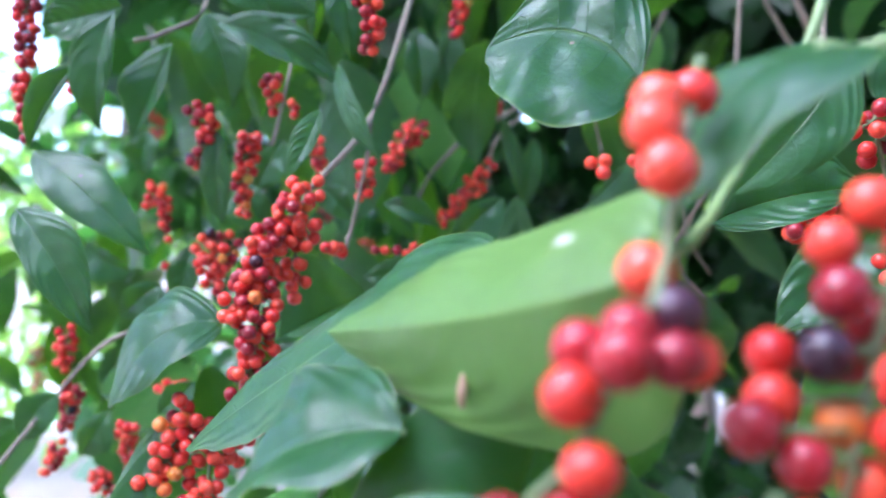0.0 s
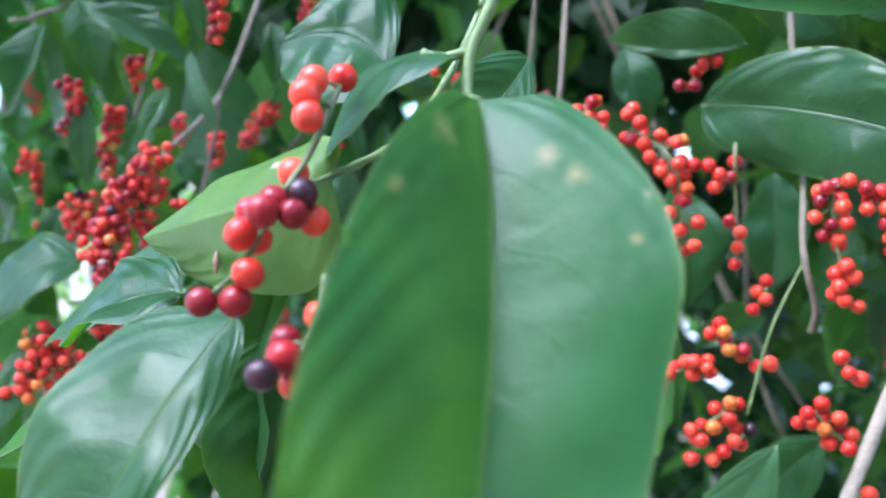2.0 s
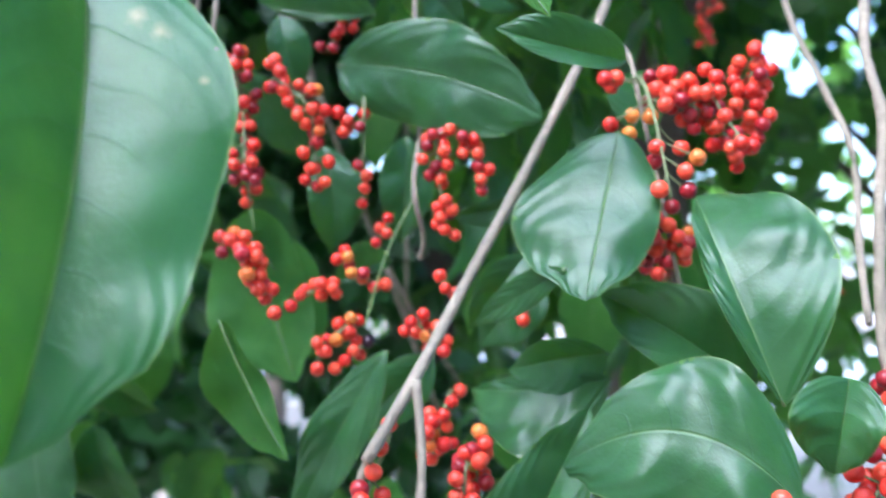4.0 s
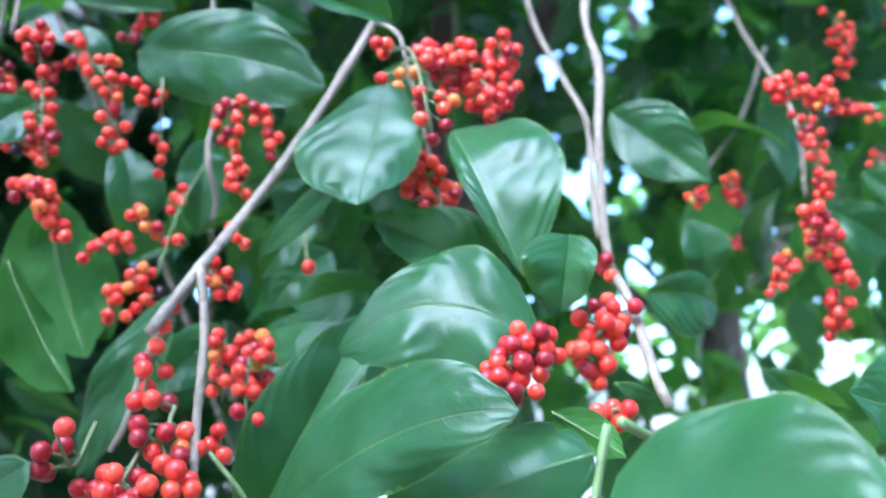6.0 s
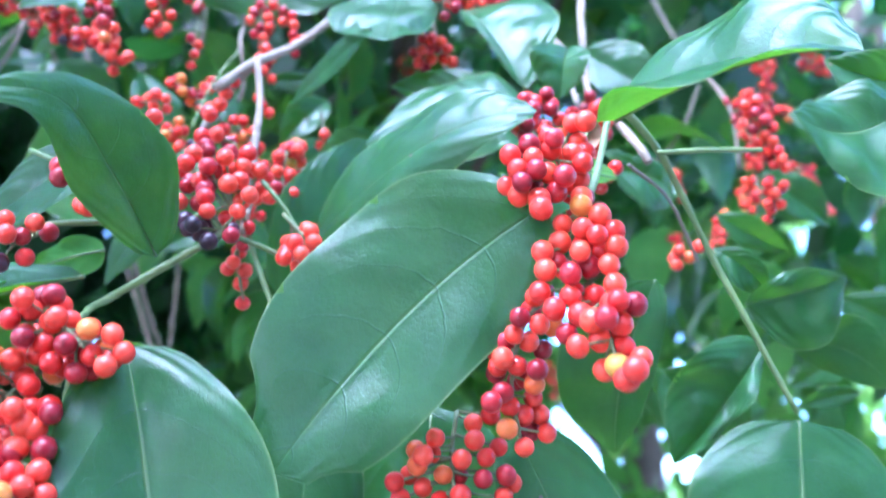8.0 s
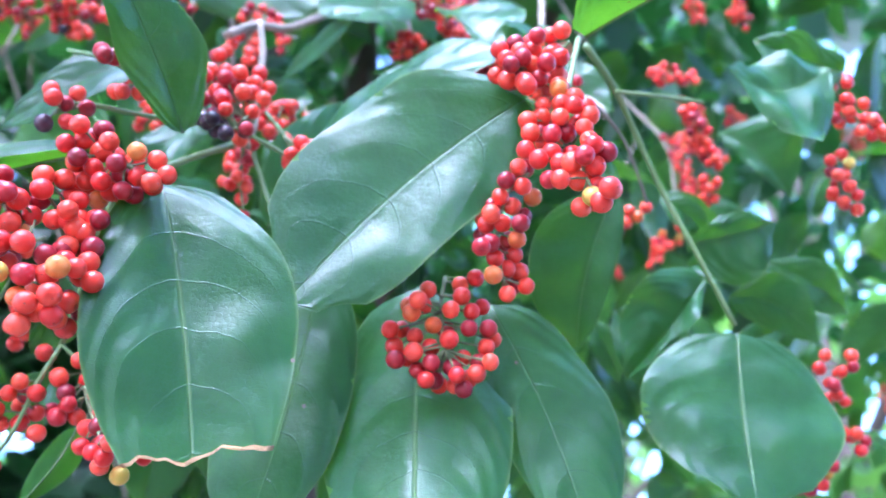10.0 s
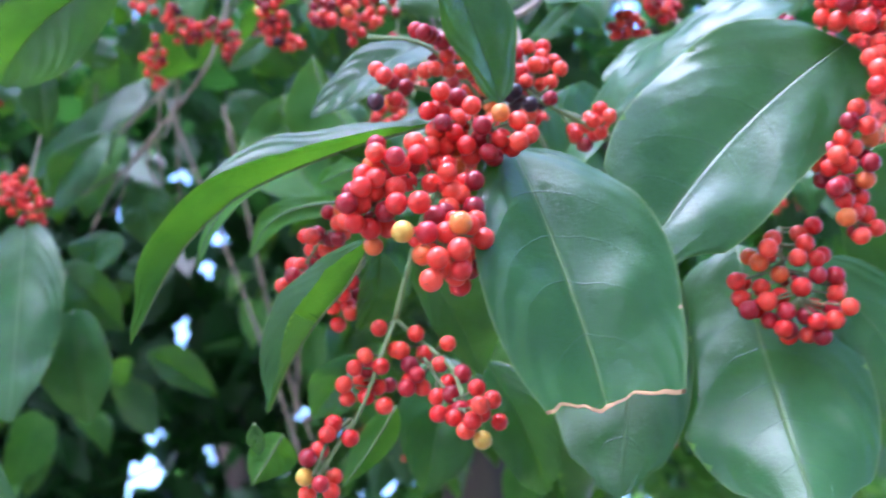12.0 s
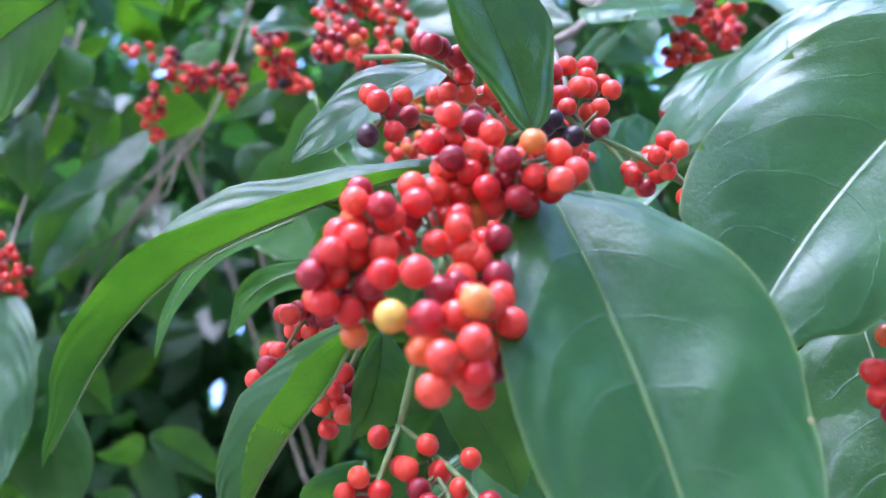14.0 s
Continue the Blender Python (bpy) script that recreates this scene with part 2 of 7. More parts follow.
def foliage_material(name, a, b, through_colour, share, rough):
    m, nodes, links, bsdf = material(name)
    geo = nodes.new("ShaderNodeNewGeometry")
    co = nodes.new("ShaderNodeTexCoord")
    fac = calc(nodes, links, "ADD", calc(nodes, links, "MULTIPLY", geo.outputs["Random Per Island"], 0.7), calc(nodes, links, "MULTIPLY", grain(nodes, links, 2.5, co.outputs["Object"]), 0.4), True)
    links.new(blend(nodes, links, fac, a, b), bsdf.inputs["Base Color"])
    bsdf.inputs["Roughness"].default_value = rough
    tr = nodes.new("ShaderNodeBsdfTranslucent")
    tr.inputs["Color"].default_value = (*through_colour, 1)
    mx = nodes.new("ShaderNodeMixShader")
    mx.inputs[0].default_value = share
    links.new(bsdf.outputs[0], mx.inputs[1])
    links.new(tr.outputs[0], mx.inputs[2])
    links.new(mx.outputs[0], nodes["Material Output"].inputs[0])
    return m


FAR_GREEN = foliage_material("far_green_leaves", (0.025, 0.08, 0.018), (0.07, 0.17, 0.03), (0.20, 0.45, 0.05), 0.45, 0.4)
# paler copy of the far leaves: sunlit look put into the colour
FAR_LIGHT = foliage_material("sunlit_coloured_leaves", (0.06, 0.14, 0.02), (0.12, 0.24, 0.04), (0.34, 0.58, 0.08), 0.5, 0.45)
# darker copy of the far leaves: shade put into the colour
FAR_DARK = foliage_material("shade_coloured_leaves", (0.010, 0.036, 0.012), (0.03, 0.09, 0.024), (0.08, 0.27, 0.03), 0.3, 0.4)
LITTER = foliage_material("fallen_leaf_litter", (0.16, 0.09, 0.045), (0.36, 0.25, 0.14), (0.2, 0.12, 0.05), 0.1, 0.8)


# ---- builders ----
def link_mesh(name, bm, mats, parent=None, label="", smooth=True):
    me = bpy.data.meshes.new(name)
    bm.to_mesh(me)
    bm.free()
    for m in mats:
        me.materials.append(m)
    if smooth:
        me.polygons.foreach_set("use_smooth", [True] * len(me.polygons))
    ob = new(name, me)
    if parent is not None:
        ob.parent = parent
    return tagged(ob, label)


def part(name, bm, mat, parent, label=""):
    return link_mesh(name, bm, [mat], parent, label)


def glide(points, steps=5):
    """A smooth line through points of any length (Catmull-Rom)."""
    p = [np.array(q, float) for q in points]
    if len(p) < 3:
        return [p[0] + (p[-1] - p[0]) * k / steps for k in range(steps + 1)]
    p = [2 * p[0] - p[1], *p, 2 * p[-1] - p[-2]]
    out = []
    for a, b, c, d in zip(p, p[1:], p[2:], p[3:]):
        for k in range(steps):
            t = k / steps
            out.append(0.5 * (2 * b + (c - a) * t + (2 * a - 5 * b + 4 * c - d) * t * t + (3 * b - a - 3 * c + d) * t ** 3))
    return out + [p[-2]]


def tube(bm, points, sides=8, knots=0.0, rng=None):
    """A round stem through (x, y, z, radius) points, closed at both ends."""
    rings, up = [], Vector((0.3, 0.5, 0.8))
    for k, q in enumerate(points):
        here = Vector(q[:3])
        ahead = Vector(points[min(k + 1, len(points) - 1)][:3]) - Vector(points[max(k - 1, 0)][:3])
        if ahead.length < 1e-9:
            ahead = Vector((0, 0, 1))
        ahead.normalize()
        a = ahead.cross(up)
        if a.length < 1e-4:
            a = ahead.cross(Vector((1, 0, 0)))
        a.normalize()
        b = ahead.cross(a)
        r = q[3] * (1 + (rng.uniform(-knots, knots) if rng else 0))
        rings.append([bm.verts.new(here + (a * math.cos(w) + b * math.sin(w)) * r) for w in (2 * math.pi * s / sides for s in range(sides))])
    for r0, r1 in zip(rings, rings[1:]):
        for s in range(sides):
            bm.faces.new((r0[s], r0[(s + 1) % sides], r1[(s + 1) % sides], r1[s]))
    bm.faces.new(rings[0][::-1])
    bm.faces.new(rings[-1])


def stem(parent, points, mat=None, name="stem", label="", knots=0.12):
    bm = bmesh.new()
    tube(bm, glide(points, 6), 10, knots, random.Random(len(points) * 7 + int(abs(points[0][0]) * 1e4)))
    return part(name, bm, mat or BARK, parent, label)


def spine_line(base, mid, tip):
    """A leaf's midrib as a function of 0 to 1: bent through one point, or gliding through a list of them."""
    base, tip = Vector(base), Vector(tip)
    if not isinstance(mid, list):
        ctrl = 2 * Vector(mid) - (base + tip) / 2
        return lambda u: base * (1 - u) ** 2 + ctrl * 2 * u * (1 - u) + tip * u * u
    line = [Vector(q) for q in glide([tuple(base), *mid, tuple(tip)], 8)]
    run = [0.0]
    for a, b in zip(line, line[1:]):
        run.append(run[-1] + (b - a).length)

    def at(u):
        want = u * run[-1]
        k = next((i for i in range(1, len(run)) if run[i] >= want), len(run) - 1)
        return line[k - 1].lerp(line[k], (want - run[k - 1]) / max(run[k] - run[k - 1], 1e-9))
    return at


def side_turns(side):
    """A half-blade's reach from the midrib as a function of 0 to 1: one vector, or a list spread evenly along the leaf."""
    if not isinstance(side, list):
        fixed = Vector(side)
        return lambda u: fixed
    line = [Vector(q) for q in side]

    def at(u):
        k = min(int(u * (len(line) - 1)), len(line) - 2)
        return line[k].lerp(line[k + 1], u * (len(line) - 1) - k)
    return at


def blade(base, mid, tip, side_a, side_b, widest, full, seed, cut=1.0, wave=1.0, lobe=0.08, slant=0.0, rows=28, cols=8, twist=0.0):
    """A leaf bent through three points, with two half-blades: a bmesh with an upper and an under face, sewn along the edge.
    Its upper face looks along side_a x axis."""
    rng = random.Random(seed)
    full, lobe = (q if isinstance(q, tuple) else (q, q) for q in (full, lobe))
    base, tip = Vector(base), Vector(tip)
    spine = spine_line(base, mid, tip)
    turns_a, turns_b = side_turns(side_a), side_turns(side_b)
    sa, sb = turns_a(0.5), turns_b(0.5)
    power = [math.log(0.5) / math.log(q) for q in (widest if isinstance(widest, tuple) else (widest, widest))]
    bm = bmesh.new()
    uv = bm.loops.layers.uv.new("UVMap")
    wide = (sa.length + sb.length) / 2
    ph1, ph2, ph3 = (rng.uniform(0, 6.28) for _ in range(3))
    grid = {}
    axis = (tip - base).normalized()
    n = (tip - base).cross(sb - sa).normalized()
    thick = n * 0.00025
    many = isinstance(mid, list) or isinstance(side_a, list)
    for i in range(rows + 1):
        u = i / rows * cut if cut == 1 or i == rows else i / (rows - 1) * (cut - 0.009)
        bulge = [max(math.sin(math.pi * u ** q), 0.0) for q in power]
        point = 1 - 0.25 * math.sin((u - 0.86) / 0.14 * math.pi) if u > 0.86 else 1.0
        centre = spine(u)
        if many:
            axis = (spine(min(1, u + 0.04)) - spine(max(0, u - 0.04))).normalized()
            n = axis.cross(turns_b(u) - turns_a(u)).normalized()
            thick = n * 0.00025
        for j in range(-cols, cols + 1):
            v = j / cols
            s = turns_a(u) if j < 0 else turns_b(u)
            a = abs(v)
            w, ear = bulge[j > 0] ** full[j > 0] * point, lobe[j > 0]
            if twist:
                s = Matrix.Rotation(twist * u ** 2, 3, axis) @ s
            p = centre + s * (w * a * (1 + 0.035 * math.sin(9 * u + (ph1 if j < 0 else ph2))))
            lift = wide * wave * (0.055 * a * a * math.sin(11 * u + (ph1 if j < 0 else ph3)) + 0.05 * math.sin(a * math.pi) * (0.6 + 0.4 * math.sin(17 * u + ph2)))
            lift += wave * 0.0011 * min(1.0, wide / 0.02) * (noise.noise(p * 62.0) + 0.35 * noise.noise(p * 150.0)) / max(w, 0.3) * min(1.0, a * 2.2, (1 - u) * 5)
            p = p + n * (1.3 * lift * w) - axis * (ear * wide * w * a ** 1.5 * (1 - u) ** 5)
            if slant and u > 0.4:
                p = p + axis * (slant * v * wide * (u - 0.4) / 0.6)
            if cut < 1 and i >= rows - 1:
                p = p + (tip - base).normalized() * (0.035 * wide * math.sin(6 * v + ph1) + 0.02 * wide * math.sin(17 * v + ph2) + (rng.uniform(-0.012, 0.012) * wide if i == rows else 0))
            grid[i, j] = p, (u, 0.5 + 0.5 * v), thick
    top = {k: bm.verts.new(p + thick * (0 if k[0] in (0, rows) and cut == 1 or abs(k[1]) == cols else 1)) for k, (p, _, thick) in grid.items()}
    low = {k: (top[k] if (k[0] in (0, rows) and cut == 1) or abs(k[1]) == cols else bm.verts.new(grid[k][0] - grid[k][2])) for k in grid}

    def quad(vs, ks, mat):
        seen_v, kk = [], []
        for q, k in zip(vs, ks):
            if q not in seen_v:
                seen_v.append(q)
                kk.append(k)
        if len(seen_v) < 3:
            return
        try:
            f = bm.faces.new(seen_v)
        except ValueError:
            return
        f.material_index = mat
        for loop, k in zip(f.loops, kk):
            loop[uv].uv = grid[k][1]

    for i in range(rows):
        for j in range(-cols, cols):
            ks = [(i, j), (i, j + 1), (i + 1, j + 1), (i + 1, j)]
            quad([top[k] for k in ks[::-1]], ks[::-1], 2 if cut < 1 and i == rows - 1 else 0)
            quad([low[k] for k in ks], ks, 2 if cut < 1 and i == rows - 1 else 1)
    for i in range(rows):
        for side in (top, low):
            crease = bm.edges.get((side[i, 0], side[i + 1, 0]))
            if crease is not None and (-sa).angle(sb) > 0.6:
                crease.smooth = False
    bmesh.ops.remove_doubles(bm, verts=bm.verts, dist=1e-6)
    for edge in bm.edges:
        if len({f.material_index for f in edge.link_faces}) > 1:
            edge.smooth = False
    return bm


def midrib_mesh(base, mid, tip, r, cut, n):
    spine = spine_line(base, mid, tip)
    bm = bmesh.new()
    pts = []
    for i in range(13):
        u = i / 12 * cut * 0.97
        p = spine(u)
        pts.append((*(p - n * r * 0.55), r * (1 - 0.75 * u)))
    tube(bm, pts, 6)
    return bm


def leaf(parent, base, mid, tip, side_a, side_b, widest=0.45, full=0.85, seed=0, cut=1.0, wave=1.0, lobe=0.08, slant=0.0, twist=0.0, rib=0.0007, label="", upper=None, under=None):
    if not isinstance(mid, list) and not label and (Vector(mid) - (Vector(base) + Vector(tip)) / 2).length < 0.0015:
        rng = random.Random(seed + 3000)
        along, n = Vector(tip) - Vector(base), (Vector(tip) - Vector(base)).cross(Vector(side_b) - Vector(side_a)).normalized()
        across = n.cross(along)
        mid = tuple(Vector(mid) + n * along.length * rng.uniform(0.04, 0.17) + across * rng.uniform(-0.07, 0.07))
        fold = rng.uniform(0.1, 0.55)
        side_a, side_b = (tuple(Vector(q) + n * Vector(q).length * fold) for q in (side_a, side_b))
        twist, wave = rng.uniform(-0.45, 0.45), wave * rng.uniform(1.0, 1.8)
    bm = blade(base, mid, tip, side_a, side_b, widest, full, seed, cut, wave, lobe, slant, twist=twist)
    ob = link_mesh("leaf", bm, [upper or LEAF_TOP, under or LEAF_BACK, TORN], parent, label)
    n = (Vector(tip) - Vector(base)).cross(side_turns(side_b)(0.5) - side_turns(side_a)(0.5)).normalized()
    part("midrib", midrib_mesh(base, mid, tip, rib, cut, n), GREEN_STEM, ob)
    return ob


def berry_mesh(name, mat):
    """A round berry 2 units across, with a small dark scar at its end (+z)."""
    bm = bmesh.new()
    bmesh.ops.create_icosphere(bm, subdivisions=3, radius=1.0)
    for v in bm.verts:
        v.co.z *= 0.96
        if v.co.z > 0.93:
            v.co.z -= 0.05
    for f in bm.faces:
        f.material_index = 1 if f.calc_center_median().z > 0.985 else 0
    bmesh.ops.create_uvsphere(bm, u_segments=6, v_segments=4, radius=0.09, matrix=Matrix.Translation((0, 0, 0.93)))
    for f in bm.faces:
        if f.calc_center_median().z > 0.9 and f.calc_area() < 0.004:
            f.material_index = 1
    me = bpy.data.meshes.new(name)
    bm.to_mesh(me)
    bm.free()
    me.materials.append(mat)
    me.materials.append(CALYX)
    me.polygons.foreach_set("use_smooth", [True] * len(me.polygons))
    return me


BERRY = {k: berry_mesh(k + "_berry", m) for k, m in BERRY_MATS.items()}


def add_berry(parent, place, r, kind, away, rng):
    ob = new("berry", BERRY[kind])
    ob.parent = parent
    turn = Vector(away).normalized().to_track_quat("Z", "Y") if Vector(away).length > 1e-6 else Euler((0, 0, 0)).to_quaternion()
    turn = turn @ Euler((rng.uniform(-0.5, 0.5), rng.uniform(-0.5, 0.5), rng.uniform(0, 6.28))).to_quaternion()
    ob.matrix_basis = Matrix.LocRotScale(place, turn, (r, r, r))
    return ob


bm = bmesh.new()
tube(bm, [(0.0006 * math.sin(k / 5 * math.pi), 0, k / 5, 0.00042 + 0.0003 * (k in (0, 5))) for k in range(6)], 6)
BERRY_STALK = bpy.data.meshes.new("berry_stalk")
bm.to_mesh(BERRY_STALK)
bm.free()
BERRY_STALK.materials.append(STALK)


def cluster(parent, line, berries, r, seed=0, label="", fill=0):
    """A fruit cluster: a stalk through line, a thin stalk to each berry, and the berries (place, kind)."""
    rng = random.Random(seed)
    bm = bmesh.new()
    path = glide(line, 5)
    tube(bm, [(*p, 0.0009 - 0.0004 * k / len(path)) for k, p in enumerate(path)], 6)
    dense = [Vector(p) for p in glide(line, 12)]
    ends, stalks = [], []
    berries = [(tuple(p), kind) for p, kind in berries]
    reach = max(min((q - Vector(p)).length for q in dense) for p, _ in berries)
    for _ in range(fill * 60):
        if fill == 0:
            break
        d = Vector((rng.gauss(0, 1), rng.gauss(0, 1), rng.gauss(0, 1))).normalized()
        p = Vector(rng.choice(berries)[0]) + d * r * rng.uniform(1.85, 2.05)
        if min((q - p).length for q in dense) < reach * 0.85 and all((p - Vector(q)).length > 1.8 * r for q, _ in berries):
            berries.append((tuple(p), rng.choice(("red", "red", "red", "red", "red", "red", "red", "orange", "crimson"))))
            fill -= 1
    for (x, y, z), kind in berries:
        p = Vector((x, y, z))
        k = min(range(len(dense)), key=lambda i: (dense[i] - p).length)
        root = dense[max(0, k - 2)]
        d = p - root
        if d.length > 1.5 * r:
            stalks.append((root, d))
        ends.append((p, kind, d))
    ob = part("fruit_stalk", bm, STALK, parent, label)
    for p, kind, d in ends:
        add_berry(ob, p, r * rng.uniform(0.93, 1.07), kind, d, rng)
    for root, d in stalks:
        st = new("berry_stalk", BERRY_STALK)
        st.parent = ob
        st.matrix_basis = Matrix.LocRotScale(root, d.to_track_quat("Z", "Y"), (1, 1, d.length - 0.7 * r))
    return ob


def panicle(parent, line, count, spread, r, seed, mix=(0.80, 0.16, 0.02, 0.01, 0.01), label=""):
    """A fruit cluster with its berries packed at chance round the stalk. mix: shares of red, crimson, orange, yellow, black."""
    rng = random.Random(seed)
    dense = [Vector(p) for p in glide(line, 10)]
    found, tries = [], 0
    while len(found) < count and tries < count * 60:
        tries += 1
        f = rng.random()
        c = dense[int(f * (len(dense) - 1))]
        d = Vector((rng.gauss(0, 1), rng.gauss(0, 1), rng.gauss(0, 1))).normalized()
        p = c + d * (spread * (0.35 + 0.65 * rng.random()) * (1 - 0.35 * f))
        if all((p - q).length > 1.78 * r for q, _ in found):
            found.append((p, rng.choices(("red", "crimson", "orange", "yellow", "black"), mix)[0]))
    return cluster(parent, line, found, r, seed, label)


def branch_thing(label, at=(0, 0, 0), name="fruiting_branch", category="branch", group="fruiting branches of the tree"):
    ob = new(name)
    ob.empty_display_size = 0.02
    return tagged(ob, label, category, group)

# ---- branches, leaves and berries ----
r, c, o, y, b = "red", "crimson", "orange", "yellow", "black"

near_twig = branch_thing("green twig with one very large leaf and loose red berries")
stem(near_twig, [(0.1943, 0.1776, 1.5767, 0.0019), (0.1854, 0.1726, 1.5517, 0.0018), (0.1812, 0.1706, 1.5397, 0.0017), (0.1759, 0.1696, 1.5275, 0.0015), (0.1747, 0.1655, 1.5159, 0.0014), (0.1763, 0.1574, 1.5134, 0.0013)], mat=GREEN_STEM)
stem(near_twig, [(0.1759, 0.1696, 1.5275, 0.0013), (0.1685, 0.1708, 1.5261, 0.0013), (0.1636, 0.1720, 1.5273, 0.0013)], mat=GREEN_STEM)
stem(near_twig, [(0.1871, 0.2277, 1.5623, 0.0011), (0.1815, 0.2177, 1.5470, 0.0011), (0.1738, 0.2127, 1.5306, 0.0011), (0.1612, 0.2079, 1.5118, 0.0011), (0.1472, 0.1782, 1.4998, 0.0011), (0.1395, 0.1684, 1.4967, 0.0011)], mat=GREEN_STEM)
leaf(near_twig, (0.1742, 0.1295, 1.5092), (0.1733, 0.1022, 1.4580), (0.1628, 0.0795, 1.4021), (-0.0288, -0.0291, 0.0167), (0.0314, -0.0085, 0.0006), widest=(0.62, 0.45), full=(0.42, 0.5), lobe=(0.0, 0.42), rib=0.001, label="very large drooping glossy green leaf with tan scars", upper=LEAF_SCARRED, seed=1)
leaf(near_twig, (0.1414, 0.1684, 1.4967), (0.1182, 0.1751, 1.4891), (0.0793, 0.2294, 1.4813), (0.0077, 0.0115, 0.0147), (0.0082, 0.0024, -0.0235), widest=0.42, full=0.62, label="folded leaf, one half painted pale for sky light, other bright green", upper=LEAF_PALE, under=LEAF_PALE_BACK, seed=2)
leaf(near_twig, (0.1208, 0.1551, 1.4635), (0.1045, 0.1349, 1.4378), (0.0852, 0.1308, 1.3991), (-0.0251, 0.0169, 0.0075), (0.0086, -0.0037, -0.0034), full=0.6, label="large grey-green leaf hanging down", seed=3)
leaf(near_twig, (0.0989, 0.1981, 1.4660), (0.0803, 0.2059, 1.4575), (0.0617, 0.2138, 1.4490), (0.0008, 0.0151, 0.0122), (-0.0020, -0.0137, -0.0082), full=0.55, seed=4)
leaf(near_twig, (0.0827, 0.2129, 1.4533), (0.0585, 0.2169, 1.4331), (0.0343, 0.2210, 1.4128), (0.0058, -0.0104, -0.0090), (-0.0060, 0.0153, 0.0102), seed=5)
leaf(near_twig, (0.1156, 0.2407, 1.4978), (0.0771, 0.2553, 1.4765), (0.0205, 0.3048, 1.4392), (0.0041, 0.0175, 0.0125), (-0.0018, -0.0139, -0.0122), full=0.6, seed=6)
leaf(near_twig, (0.1301, 0.2036, 1.4807), (0.1253, 0.2107, 1.4424), (0.1205, 0.2179, 1.4041), (-0.0223, 0.0117, 0.0050), (0.0105, -0.0148, -0.0041), full=0.65, seed=7)
leaf(near_twig, (0.1725, 0.1717, 1.5263), (0.1540, 0.1713, 1.5227), (0.1399, 0.1685, 1.5007), (-0.0027, 0.0080, 0.0024), (0.0053, -0.0121, -0.0052), full=0.7, label="narrow rolled young leaf", seed=8)
leaf(near_twig, (0.1552, 0.2802, 1.5422), (0.1384, 0.2898, 1.5579), (0.1143, 0.2922, 1.5543), (0.0091, 0.0060, 0.0248), (-0.0135, -0.0196, -0.0260), widest=0.42, full=0.6, label="leaf bent at its midrib with a curled bright edge", seed=9)
leaf(near_twig, (0.1802, 0.3121, 1.5044), (0.2010, 0.3079, 1.5087), (0.2218, 0.3037, 1.5130), (0.0008, -0.0058, -0.0096), (-0.0023, 0.0061, 0.0171), full=0.65, seed=10)
leaf(near_twig, (0.2490, 0.3598, 1.5045), (0.2289, 0.3540, 1.4858), (0.2088, 0.3482, 1.4670), (-0.0092, 0.0045, 0.0085), (0.0118, -0.0041, -0.0114), full=0.7, seed=11)
leaf(near_twig, (0.2050, 0.2669, 1.5457), (0.1901, 0.2672, 1.5280), (0.1751, 0.2674, 1.5103), (-0.0119, 0.0006, 0.0101), (0.0083, -0.0004, -0.0070), full=0.7, seed=12)
leaf(near_twig, (0.3263, 0.2497, 1.5641), (0.2698, 0.2392, 1.5629), (0.2133, 0.2286, 1.5617), (0.0006, -0.0051, 0.0187), (0.0012, -0.0055, -0.0095), full=0.6, seed=13)
leaf(near_twig, (0.1329, 0.2032, 1.4560), (0.1249, 0.2033, 1.4273), (0.1168, 0.2035, 1.3987), (-0.0203, 0.0017, 0.0057), (0.0073, -0.0006, -0.0020), full=0.7, seed=14)
cluster(near_twig, [(0.1464, 0.1691, 1.5255), (0.1390, 0.1531, 1.5032), (0.1347, 0.1411, 1.4933), (0.1298, 0.1391, 1.4844), (0.1250, 0.1381, 1.4757), (0.1181, 0.1381, 1.4689)], [((0.1381, 0.1576, 1.5178), r), ((0.1367, 0.1525, 1.5138), r), ((0.1377, 0.1484, 1.5082), r), ((0.1446, 0.1658, 1.5199), r), ((0.1346, 0.1480, 1.4955), r), ((0.1368, 0.1426, 1.4908), b), ((0.1313, 0.1396, 1.4891), c), ((0.1259, 0.1435, 1.4868), c), ((0.1297, 0.1335, 1.4867), c), ((0.1358, 0.1358, 1.4862), c), ((0.1393, 0.1452, 1.4850), r), ((0.1245, 0.1385, 1.4820), r), ((0.1266, 0.1470, 1.4809), r), ((0.1263, 0.1369, 1.4738), r), ((0.1163, 0.1381, 1.4677), c), ((0.1234, 0.1383, 1.4678), c)], 0.0035, 15, label="loose sprig of pinkish red berries")
